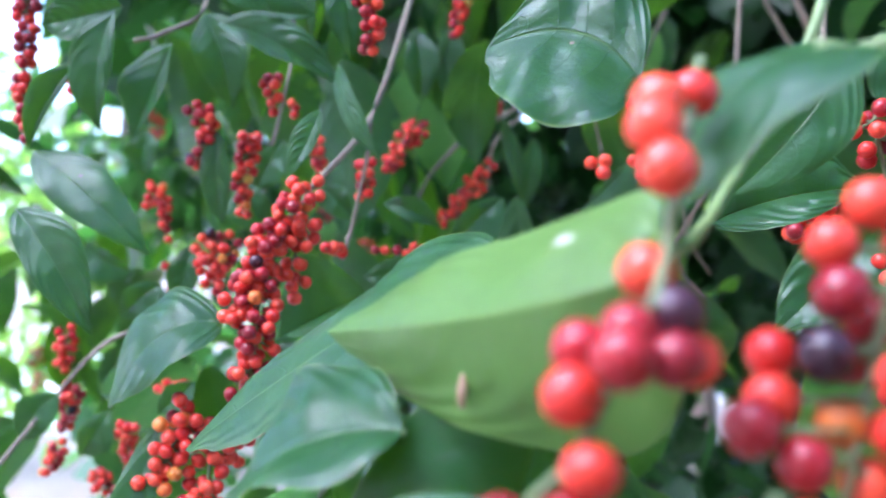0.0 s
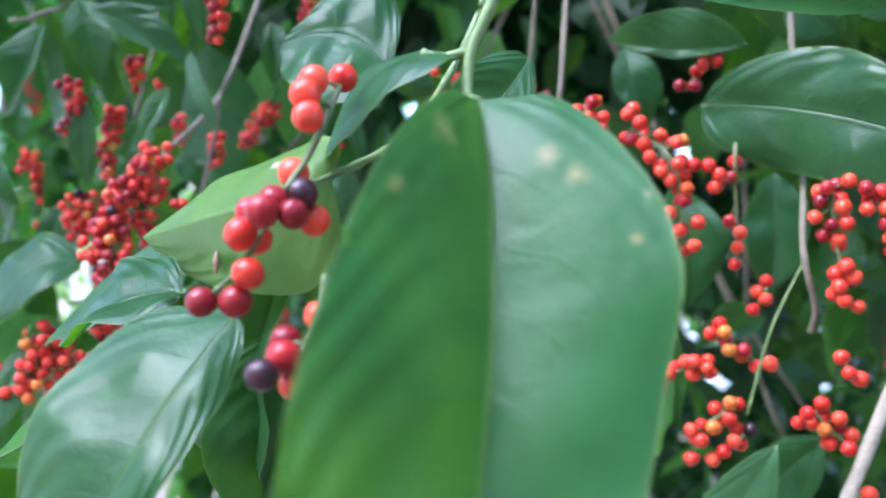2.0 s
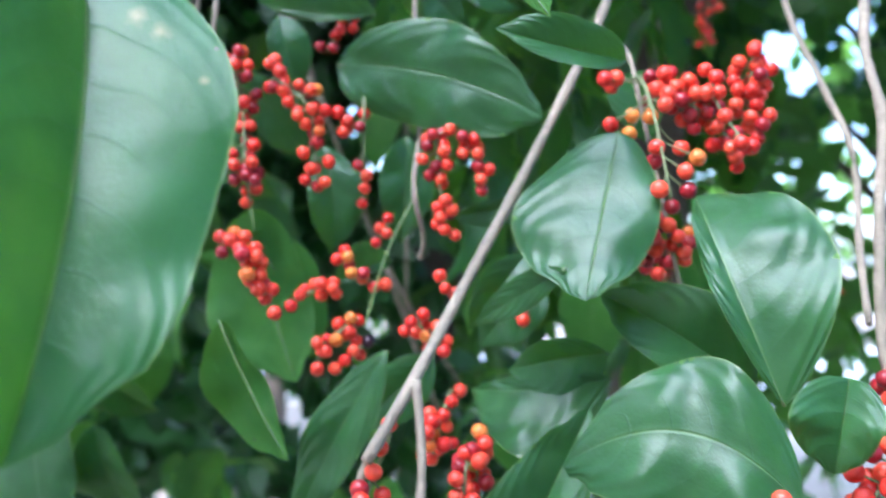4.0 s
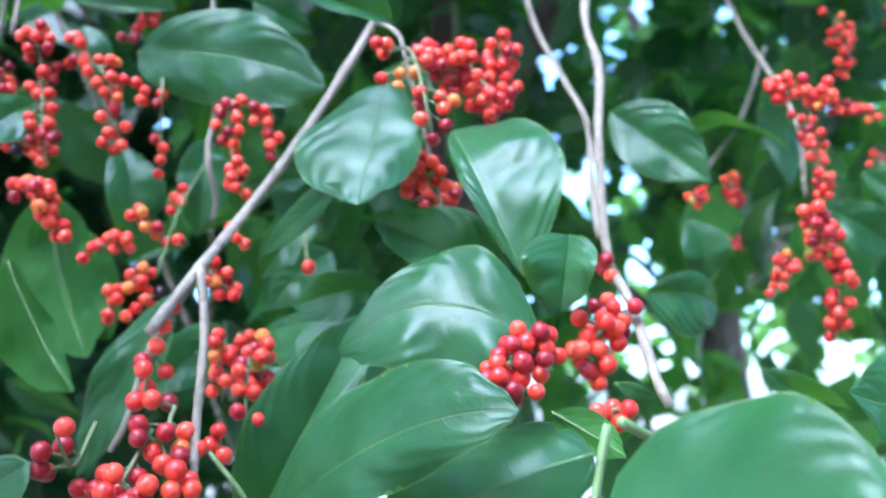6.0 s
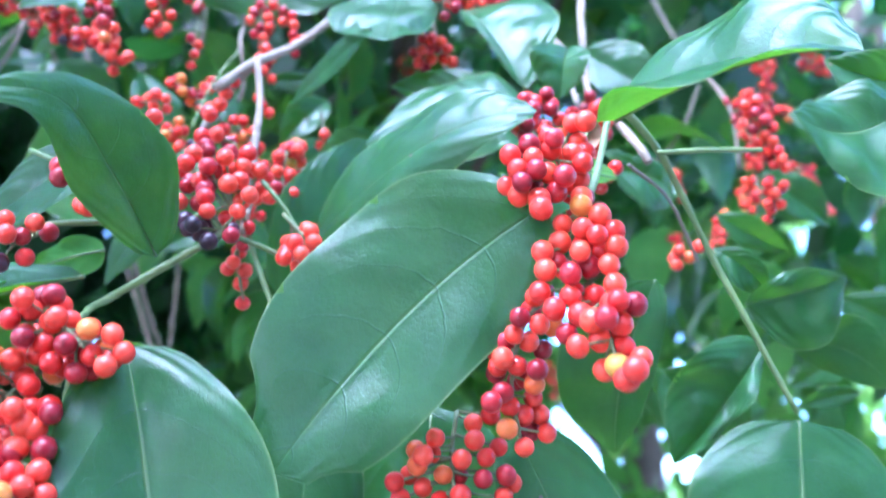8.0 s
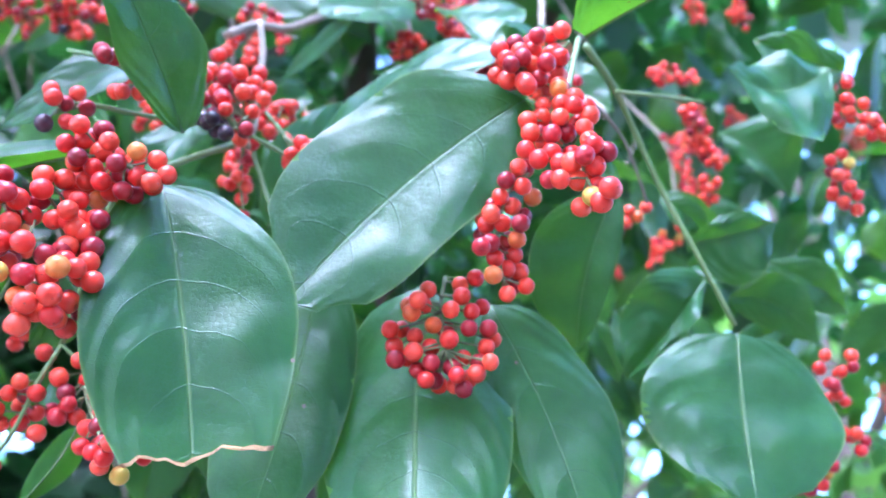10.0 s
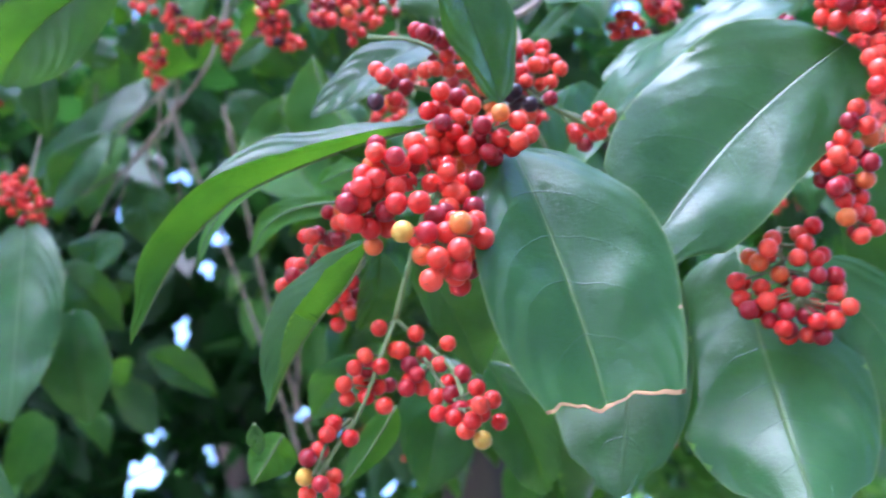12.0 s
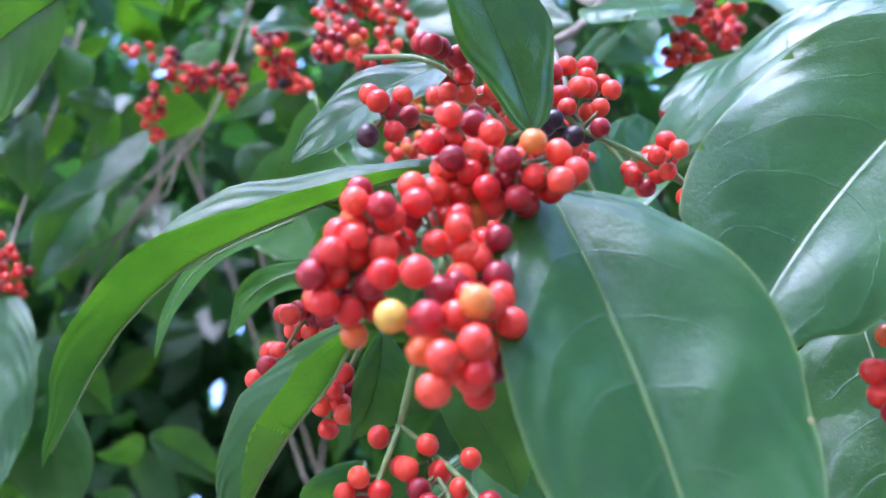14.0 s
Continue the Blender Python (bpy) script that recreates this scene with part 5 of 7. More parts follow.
leaf(right_branch, (0.4883, 0.0004, 1.3599), (0.4658, 0.0184, 1.3433), (0.4373, 0.0270, 1.3464), (-0.0040, 0.0026, 0.0203), (0.0040, -0.0088, -0.0325), wave=2, label="blistered leaf with a white sky sheen", seed=168)
leaf(right_branch, (0.6374, 0.1377, 1.4697), (0.6608, 0.1262, 1.4456), (0.6842, 0.1147, 1.4215), (-0.0003, 0.0110, -0.0055), (0.0143, -0.0204, 0.0237), seed=169)
leaf(right_branch, (0.5243, 0.1243, 1.3584), (0.5415, 0.1148, 1.3497), (0.5587, 0.1053, 1.3411), (-0.0003, 0.0043, -0.0053), (0.0004, -0.0062, 0.0076), seed=170)
leaf(right_branch, (0.4980, 0.1618, 1.2794), (0.5100, 0.1623, 1.2640), (0.5220, 0.1628, 1.2486), (-0.0042, 0.0062, -0.0030), (0.0057, -0.0084, 0.0041), seed=171)
leaf(right_branch, (0.4652, 0.0879, 1.3127), (0.4770, 0.0830, 1.3032), (0.4888, 0.0780, 1.2938), (-0.0033, 0.0053, -0.0069), (0.0026, -0.0042, 0.0055), seed=172)
leaf(right_branch, (0.5160, 0.1076, 1.3000), (0.5234, 0.0884, 1.3016), (0.5308, 0.0692, 1.3032), (0.0042, 0.0005, -0.0137), (-0.0013, 0.0003, 0.0099), seed=173)
leaf(right_branch, (0.4730, 0.1272, 1.2658), (0.4937, 0.1199, 1.2460), (0.5143, 0.1126, 1.2261), (-0.0081, 0.0110, -0.0124), (0.0089, -0.0121, 0.0137), seed=174)
leaf(right_branch, (0.5563, 0.1136, 1.2436), (0.5438, 0.1273, 1.2330), (0.5313, 0.1409, 1.2223), (-0.0073, 0.0013, 0.0102), (0.0073, -0.0013, -0.0102), seed=175)
leaf(right_branch, (0.5792, 0.0880, 1.2650), (0.5665, 0.0991, 1.2609), (0.5538, 0.1102, 1.2569), (-0.0020, -0.0005, 0.0050), (0.0020, 0.0005, -0.0050), seed=176)
leaf(right_branch, (0.6234, 0.1072, 1.2982), (0.6092, 0.1219, 1.2878), (0.5950, 0.1367, 1.2775), (-0.0056, 0.0007, 0.0086), (0.0049, -0.0006, -0.0076), seed=177)
panicle(right_branch, [(0.4253, 0.2152, 1.5250), (0.4235, 0.2079, 1.5094), (0.4313, 0.1951, 1.4886)], 10, 0.0086, 0.0034, 178)
panicle(right_branch, [(0.3970, 0.2144, 1.4560), (0.3935, 0.2193, 1.4453)], 14, 0.0093, 0.0033, 179, mix=(0.45, 0.5, 0.03, 0, 0.02))
panicle(right_branch, [(0.4051, 0.2094, 1.4531), (0.4082, 0.2093, 1.4450)], 6, 0.0044, 0.0033, 180, mix=(0.45, 0.5, 0.03, 0, 0.02))
panicle(right_branch, [(0.3813, 0.1114, 1.3632), (0.3660, 0.1117, 1.3543), (0.3731, 0.1082, 1.3483)], 26, 0.0101, 0.0034, 181, mix=(0.45, 0.5, 0.03, 0, 0.02))
panicle(right_branch, [(0.4247, 0.1151, 1.3775), (0.4117, 0.1146, 1.3654), (0.4146, 0.1152, 1.3547)], 26, 0.0106, 0.0034, 182, mix=(0.75, 0.22, 0.03, 0, 0))
panicle(right_branch, [(0.4416, 0.1348, 1.4013), (0.4413, 0.1367, 1.3942)], 6, 0.0049, 0.0034, 183)
panicle(right_branch, [(0.4142, 0.1063, 1.3412), (0.3995, 0.1062, 1.3327), (0.3991, 0.1094, 1.3207)], 14, 0.0083, 0.0034, 184)
panicle(right_branch, [(0.7032, 0.2187, 1.5371), (0.7109, 0.2101, 1.4994), (0.7128, 0.2133, 1.4805)], 26, 0.0093, 0.0032, 185)
panicle(right_branch, [(0.7111, 0.2182, 1.4654), (0.7118, 0.2232, 1.4427)], 18, 0.0085, 0.0032, 186)
panicle(right_branch, [(0.6979, 0.2337, 1.4392), (0.6938, 0.2420, 1.4167)], 16, 0.0093, 0.0032, 187)
panicle(right_branch, [(0.7355, 0.2281, 1.5593), (0.7552, 0.2171, 1.5489), (0.7757, 0.2035, 1.5465)], 24, 0.0082, 0.0032, 188)
panicle(right_branch, [(0.7201, 0.3257, 1.5077), (0.7193, 0.3288, 1.4968)], 10, 0.0090, 0.0032, 189)
panicle(right_branch, [(0.7395, 0.3102, 1.5161), (0.7496, 0.3081, 1.4962)], 14, 0.0081, 0.0032, 190)
panicle(right_branch, [(0.8337, 0.2413, 1.5319), (0.8470, 0.2375, 1.5097)], 18, 0.0116, 0.0032, 191)
panicle(right_branch, [(0.7937, 0.2433, 1.6378), (0.8050, 0.2451, 1.5982)], 26, 0.0134, 0.0032, 192)
panicle(right_branch, [(0.8574, 0.2323, 1.6549), (0.8746, 0.2249, 1.6363)], 22, 0.0121, 0.0032, 193)
panicle(right_branch, [(0.7714, 0.3345, 1.4784), (0.7757, 0.3326, 1.4738)], 6, 0.0075, 0.0032, 194)
panicle(right_branch, [(0.8520, 0.2372, 1.4964), (0.8599, 0.2329, 1.4919)], 8, 0.0072, 0.0032, 195)
panicle(right_branch, [(0.5591, 0.1148, 1.4313), (0.5735, 0.1160, 1.4119), (0.5801, 0.1172, 1.4022)], 22, 0.0075, 0.0033, 196)
panicle(right_branch, [(0.5826, 0.1223, 1.3923), (0.5877, 0.1300, 1.3760)], 14, 0.0060, 0.0033, 197)
panicle(right_branch, [(0.6033, 0.1635, 1.5190), (0.6269, 0.1440, 1.5157)], 18, 0.0096, 0.0033, 198)
panicle(right_branch, [(0.6734, 0.1618, 1.6412), (0.6821, 0.1634, 1.6282)], 12, 0.0100, 0.0033, 199)
panicle(right_branch, [(0.7039, 0.1360, 1.6375), (0.7127, 0.1377, 1.6245)], 14, 0.0090, 0.0033, 200)
panicle(right_branch, [(0.5113, 0.0078, 1.3629), (0.5129, 0.0030, 1.3466), (0.5251, -0.0009, 1.3368)], 20, 0.0115, 0.0033, 201)
panicle(right_branch, [(0.5145, 0.0168, 1.3265), (0.5215, 0.0197, 1.3140), (0.5276, 0.0197, 1.3065)], 14, 0.0097, 0.0033, 202)
panicle(right_branch, [(0.5424, 0.0462, 1.2326), (0.5490, 0.0567, 1.2105), (0.5640, 0.0518, 1.1985)], 20, 0.0095, 0.0033, 203)
panicle(right_branch, [(0.5497, 0.0692, 1.1932), (0.5514, 0.0788, 1.1785)], 14, 0.0095, 0.0033, 204)
panicle(right_branch, [(0.4795, 0.1168, 1.3204), (0.4852, 0.1093, 1.3233)], 8, 0.0044, 0.0033, 205)
cluster(right_branch, [(0.3329, 0.0488, 1.3082), (0.3201, 0.0471, 1.2916), (0.3207, 0.0481, 1.2758)], [((0.3144, 0.0495, 1.2978), c), ((0.3229, 0.0492, 1.3036), r), ((0.3148, 0.0562, 1.2945), r), ((0.3132, 0.0466, 1.2918), r), ((0.3205, 0.0462, 1.2966), r), ((0.3299, 0.0488, 1.2981), r), ((0.3338, 0.0466, 1.3042), r), ((0.3251, 0.0369, 1.2902), r), ((0.3110, 0.0562, 1.2847), r), ((0.3094, 0.0496, 1.2876), r), ((0.3185, 0.0540, 1.2861), c), ((0.3182, 0.0453, 1.2876), r), ((0.3287, 0.0484, 1.2915), c), ((0.3288, 0.0418, 1.2874), r), ((0.3120, 0.0424, 1.2726), r), ((0.3201, 0.0436, 1.2809), c), ((0.3313, 0.0480, 1.2855), r), ((0.3114, 0.0435, 1.2858), c), ((0.3069, 0.0452, 1.2808), c), ((0.3285, 0.0410, 1.2808), r), ((0.3226, 0.0499, 1.2832), c), ((0.3089, 0.0525, 1.2934), r), ((0.3329, 0.0427, 1.2988), r), ((0.3147, 0.0458, 1.2778), r)], 0.0035, 206, fill=8, label="tight round head of red berries")
cluster(right_branch, [(0.3273, 0.0420, 1.2777), (0.3305, 0.0410, 1.2567), (0.3236, 0.0289, 1.2350), (0.3213, 0.0225, 1.2195)], [((0.3300, 0.0351, 1.2730), r), ((0.3236, 0.0365, 1.2675), r), ((0.3240, 0.0452, 1.2718), r), ((0.3320, 0.0313, 1.2674), r), ((0.3233, 0.0306, 1.2634), r), ((0.3199, 0.0345, 1.2586), r), ((0.3225, 0.0451, 1.2653), r), ((0.3304, 0.0348, 1.2614), r), ((0.3287, 0.0281, 1.2605), r), ((0.3185, 0.0373, 1.2521), c), ((0.3155, 0.0456, 1.2605), r), ((0.3148, 0.0439, 1.2540), r), ((0.3222, 0.0463, 1.2589), c), ((0.3259, 0.0368, 1.2559), c), ((0.3261, 0.0290, 1.2544), r), ((0.3261, 0.0272, 1.2480), r), ((0.3143, 0.0459, 1.2476), r), ((0.3195, 0.0385, 1.2454), r), ((0.3147, 0.0405, 1.2411), r), ((0.3272, 0.0360, 1.2468), r), ((0.3243, 0.0270, 1.2416), r), ((0.3272, 0.0211, 1.2407), c), ((0.3178, 0.0290, 1.2358), r), ((0.3240, 0.0239, 1.2349), r), ((0.3197, 0.0351, 1.2392), r), ((0.3165, 0.0225, 1.2349), c), ((0.3135, 0.0307, 1.2279), r), ((0.3224, 0.0302, 1.2312), r), ((0.3269, 0.0258, 1.2290), r), ((0.3230, 0.0252, 1.2232), y), ((0.3214, 0.0207, 1.2183), r), ((0.3281, 0.0308, 1.2348), r)], 0.0035, 207, fill=16, label="long hanging bunch of red berries")
cluster(right_branch, [(0.3312, 0.0592, 1.2527), (0.3254, 0.0638, 1.2447), (0.3254, 0.0704, 1.2272), (0.3309, 0.0724, 1.2102)], [((0.3286, 0.0645, 1.2496), r), ((0.3200, 0.0606, 1.2444), c), ((0.3357, 0.0618, 1.2447), o), ((0.3283, 0.0655, 1.2391), r), ((0.3217, 0.0651, 1.2402), r), ((0.3255, 0.0774, 1.2374), r), ((0.3247, 0.0670, 1.2310), r), ((0.3267, 0.0601, 1.2290), c), ((0.3251, 0.0775, 1.2306), c), ((0.3211, 0.0697, 1.2225), c), ((0.3348, 0.0779, 1.2298), c), ((0.3299, 0.0648, 1.2257), o), ((0.3263, 0.0723, 1.2194), r), ((0.3343, 0.0702, 1.2230), r), ((0.3158, 0.0690, 1.2186), c), ((0.3325, 0.0729, 1.2175), r), ((0.3253, 0.0724, 1.2123), o), ((0.3327, 0.0726, 1.2075), r), ((0.3345, 0.0655, 1.2376), c), ((0.3237, 0.0713, 1.2394), c), ((0.3324, 0.0713, 1.2289), c)], 0.0034, 208, fill=8, label="hanging strand of red and orange berries")
cluster(right_branch, [(0.3273, 0.0995, 1.2218), (0.3248, 0.0989, 1.2059), (0.3247, 0.0951, 1.1872)], [((0.3153, 0.0956, 1.2110), r), ((0.3294, 0.0935, 1.2172), r), ((0.3279, 0.0910, 1.2112), r), ((0.3383, 0.0909, 1.2102), r), ((0.3322, 0.0902, 1.2061), r), ((0.3155, 0.1064, 1.2084), o), ((0.3123, 0.1008, 1.2025), o), ((0.3221, 0.0997, 1.2004), o), ((0.3239, 0.0925, 1.2048), r), ((0.3187, 0.1058, 1.1966), r), ((0.3228, 0.1017, 1.1924), r), ((0.3247, 0.0939, 1.1938), r), ((0.3396, 0.0900, 1.1942), r), ((0.3140, 0.1116, 1.1930), r), ((0.3114, 0.1076, 1.1860), c), ((0.3152, 0.1022, 1.1885), r), ((0.3214, 0.0996, 1.1854), c), ((0.3290, 0.0968, 1.1851), c), ((0.3343, 0.0966, 1.1902), r), ((0.3373, 0.0916, 1.1879), c), ((0.3313, 0.0905, 1.1992), c), ((0.3395, 0.0886, 1.2010), c), ((0.3173, 0.1120, 1.2009), r), ((0.3174, 0.1002, 1.2068), r), ((0.3286, 0.1003, 1.2010), c), ((0.3449, 0.0916, 1.1993), r), ((0.3206, 0.1060, 1.1841), c), ((0.3099, 0.1096, 1.1978), r), ((0.3342, 0.1005, 1.1805), r), ((0.3208, 0.1015, 1.1793), r), ((0.3346, 0.0899, 1.1824), r), ((0.3329, 0.0946, 1.1773), c)], 0.0034, 209, fill=8, label="dense cluster of red and orange berries")

front_branch = branch_thing("leafy twig with a torn leaf and full red berry bunches")
stem(front_branch, [(0.2834, 0.1833, 1.3137, 0.0017), (0.2745, 0.1830, 1.2990, 0.0016), (0.2612, 0.1796, 1.2863, 0.0015), (0.2431, 0.1819, 1.2701, 0.0014), (0.2342, 0.1863, 1.2621, 0.0014), (0.2216, 0.1698, 1.2489, 0.0013), (0.2171, 0.1691, 1.2245, 0.0012)], mat=GREEN_STEM)
stem(front_branch, [(0.2417, 0.1774, 1.2922, 0.0010), (0.2253, 0.1780, 1.2872, 0.0010), (0.2053, 0.1759, 1.2795, 0.0010), (0.1961, 0.1749, 1.2700, 0.0010)], mat=GREEN_STEM)
stem(front_branch, [(0.2479, 0.1745, 1.2904, 0.0010), (0.2561, 0.1601, 1.2931, 0.0010), (0.2612, 0.1565, 1.2874, 0.0010), (0.2822, 0.1509, 1.2813, 0.0010), (0.2967, 0.1464, 1.2739, 0.0010)], mat=GREEN_STEM)
stem(front_branch, [(0.2203, 0.1609, 1.2372, 0.0011), (0.2249, 0.1849, 1.2285, 0.0011), (0.2288, 0.1988, 1.2152, 0.0011), (0.2308, 0.2101, 1.1974, 0.0011)], mat=GREEN_STEM)
stem(front_branch, [(0.2308, 0.2101, 1.1974, 0.0008), (0.2413, 0.2036, 1.1868, 0.0008), (0.2432, 0.1903, 1.1741, 0.0008), (0.2459, 0.1852, 1.1591, 0.0008)], mat=GREEN_STEM)
stem(front_branch, [(0.2308, 0.2101, 1.1974, 0.0008), (0.2258, 0.2112, 1.1810, 0.0008), (0.2235, 0.2192, 1.1619, 0.0008), (0.2176, 0.2270, 1.1467, 0.0008), (0.2104, 0.2281, 1.1323, 0.0008)], mat=GREEN_STEM)
stem(front_branch, [(0.1993, 0.1915, 1.3126, 0.0009), (0.2097, 0.1715, 1.3012, 0.0009), (0.2274, 0.1699, 1.2967, 0.0009), (0.2454, 0.1748, 1.2923, 0.0009)], mat=GREEN_STEM)
leaf(front_branch, (0.2249, 0.1325, 1.2321), (0.2356, 0.1202, 1.1783), (0.2452, 0.1129, 1.1192), (-0.0283, 0.0083, -0.0065), (0.0270, -0.0207, 0.0085), widest=0.5, full=0.48, cut=0.86, rib=0.0009, label="large glossy leaf torn off brown at its tip", seed=210)
leaf(front_branch, (0.2368, 0.1510, 1.2691), [(0.2157, 0.1412, 1.2887), (0.1929, 0.1332, 1.3053)], (0.1649, 0.1342, 1.3004), [(0.0172, -0.0053, 0.0133), (0.0164, -0.0051, 0.0144), (0.0072, 0.0010, 0.0131), (0.0031, 0.0032, 0.0120)], [(-0.0109, 0.0024, -0.0083), (-0.0104, 0.0023, -0.0089), (-0.0064, -0.0007, -0.0120), (-0.0027, -0.0027, -0.0108)], full=0.6, label="upright glossy leaf arching over from the twig", seed=211)
leaf(front_branch, (0.2195, 0.1701, 1.2632), [(0.2027, 0.1914, 1.2596), (0.1892, 0.2048, 1.2532), (0.1728, 0.2150, 1.2414), (0.1600, 0.2218, 1.2282), (0.1514, 0.2409, 1.2112)], (0.1456, 0.2562, 1.1790), [(-0.0010, 0.0035, 0.0115), (-0.0019, 0.0044, 0.0149), (-0.0044, 0.0050, 0.0182), (-0.0062, 0.0078, 0.0140), (-0.0058, 0.0067, 0.0076), (-0.0052, 0.0053, 0.0050)], [(-0.0058, -0.0072, -0.0022), (-0.0072, -0.0093, -0.0038), (-0.0090, -0.0102, -0.0028), (-0.0158, -0.0095, 0.0003), (-0.0162, -0.0015, 0.0031), (-0.0124, 0.0008, 0.0023)], full=0.62, wave=0.8, rib=0.0008, label="long arching leaf, gutter-shaped, bright green beneath, hooked at its tip", seed=212)
leaf(front_branch, (0.2066, 0.2521, 1.2842), [(0.1845, 0.2683, 1.2682), (0.1774, 0.2804, 1.2523)], (0.1780, 0.2915, 1.2358), [(-0.0008, -0.0044, -0.0067), (0.0007, -0.0054, -0.0047), (0.0012, -0.0052, -0.0035)], [(0.0003, 0.0037, 0.0062), (-0.0020, 0.0050, 0.0046), (-0.0021, 0.0056, 0.0038)], full=0.6, seed=213)
leaf(front_branch, (0.2301, 0.1898, 1.3251), (0.2085, 0.2032, 1.3069), (0.1906, 0.2209, 1.2833), (-0.0062, 0.0051, 0.0097), (0.0038, -0.0109, -0.0117), full=0.6, seed=214)
leaf(front_branch, (0.2471, 0.2447, 1.3015), [(0.2363, 0.2598, 1.2993)], (0.2274, 0.2799, 1.2965), [(0.0025, -0.0014, -0.0099), (0.0034, -0.0023, -0.0094)], [(-0.0030, 0.0007, 0.0094), (-0.0032, 0.0018, 0.0082)], full=0.5, wave=2.5, seed=215)
leaf(front_branch, (0.2338, 0.2668, 1.2825), [(0.2177, 0.2828, 1.2799), (0.2094, 0.2939, 1.2719)], (0.2077, 0.3054, 1.2595), [(0.0004, -0.0017, -0.0076), (0.0034, -0.0045, -0.0064), (0.0021, -0.0051, -0.0045)], [(-0.0008, 0.0010, 0.0071), (-0.0039, 0.0038, 0.0059), (-0.0043, 0.0049, 0.0047)], full=0.5, wave=2.6, seed=216)
leaf(front_branch, (0.1976, 0.1757, 1.2055), [(0.1991, 0.1937, 1.1957), (0.1971, 0.2087, 1.1877), (0.1960, 0.2261, 1.1760)], (0.1968, 0.2430, 1.1596), [(-0.0069, 0.0058, 0.0059), (-0.0092, 0.0093, 0.0108), (-0.0134, 0.0083, 0.0121), (-0.0118, 0.0067, 0.0071), (-0.0070, 0.0046, 0.0038)], [(-0.0050, -0.0027, -0.0015), (-0.0131, -0.0014, 0.0022), (-0.0101, -0.0033, 0.0002), (-0.0058, -0.0024, -0.0011), (-0.0040, -0.0011, -0.0006)], full=0.6, wave=0.8, label="curved leaf folded along its midrib, one half shining, the other bright green", seed=217)
leaf(front_branch, (0.2332, 0.2031, 1.2247), (0.2538, 0.2067, 1.2050), (0.2745, 0.2103, 1.1853), (-0.0041, 0.0088, -0.0027), (0.0081, -0.0143, 0.0059), full=0.6, seed=218)
leaf(front_branch, (0.2248, 0.2134, 1.2279), (0.2267, 0.2255, 1.2141), (0.2287, 0.2375, 1.2003), (-0.0075, 0.0017, 0.0004), (0.0114, -0.0029, -0.0009), seed=219)
leaf(front_branch, (0.3025, 0.1464, 1.2314), (0.2972, 0.1512, 1.1760), (0.2840, 0.1510, 1.1244), (-0.0169, 0.0260, 0.0040), (0.0164, -0.0155, -0.0035), full=0.55, seed=220)
leaf(front_branch, (0.3341, 0.1227, 1.2279), (0.3277, 0.1143, 1.1704), (0.3162, 0.0990, 1.1118), (-0.0166, 0.0335, -0.0043), (0.0326, -0.0201, -0.0009), full=0.55, rib=0.0009, label="broad dark leaf with a wet shine behind berries", seed=221)
leaf(front_branch, (0.3560, 0.1039, 1.2214), (0.3696, 0.0871, 1.1732), (0.3758, 0.0739, 1.1230), (-0.0127, 0.0127, -0.0064), (0.0198, -0.0143, 0.0083), full=0.55, seed=222)
leaf(front_branch, (0.2795, 0.1875, 1.2029), (0.2941, 0.1895, 1.1862), (0.3087, 0.1915, 1.1696), (-0.0059, 0.0071, -0.0044), (0.0073, -0.0023, 0.0062), seed=223)
leaf(front_branch, (0.2574, 0.2474, 1.1788), (0.2534, 0.2609, 1.1636), (0.2494, 0.2743, 1.1484), (0.0072, -0.0022, -0.0038), (-0.0061, 0.0018, 0.0032), seed=224)
leaf(front_branch, (0.3177, 0.2617, 1.2198), (0.3405, 0.2661, 1.1919), (0.3633, 0.2706, 1.1641), (-0.0104, 0.0117, -0.0066), (0.0097, -0.0109, 0.0062), full=0.6, seed=225)
leaf(front_branch, (0.3224, 0.3017, 1.2377), (0.3241, 0.3113, 1.2029), (0.3258, 0.3208, 1.1682), (-0.0166, 0.0118, 0.0024), (0.0191, -0.0129, -0.0026), full=0.6, seed=226)
leaf(front_branch, (0.1886, 0.2354, 1.1525), (0.1922, 0.2394, 1.1483), (0.1958, 0.2434, 1.1442), (-0.0029, 0.0024, -0.0002), (0.0025, -0.0022, 0.0000), label="tiny leaf at the twig end", seed=227)
leaf(front_branch, (0.2265, 0.1433, 1.2364), (0.2292, 0.1510, 1.2328), (0.2319, 0.1588, 1.2291), (-0.0082, 0.0013, -0.0034), (0.0082, -0.0013, 0.0034), seed=228)
leaf(front_branch, (0.2576, 0.2790, 1.2128), (0.2529, 0.2915, 1.1997), (0.2482, 0.3039, 1.1867), (-0.0100, 0.0025, 0.0060), (0.0096, -0.0024, -0.0057), seed=229)
leaf(front_branch, (0.2294, 0.2941, 1.1725), (0.2274, 0.3032, 1.1628), (0.2255, 0.3123, 1.1531), (0.0091, -0.0035, -0.0052), (-0.0080, 0.0031, 0.0045), seed=230)
leaf(front_branch, (0.2226, 0.2033, 1.2605), (0.2079, 0.2021, 1.2585), (0.1932, 0.2010, 1.2565), (-0.0011, -0.0032, 0.0097), (0.0020, -0.0082, -0.0105), seed=231)
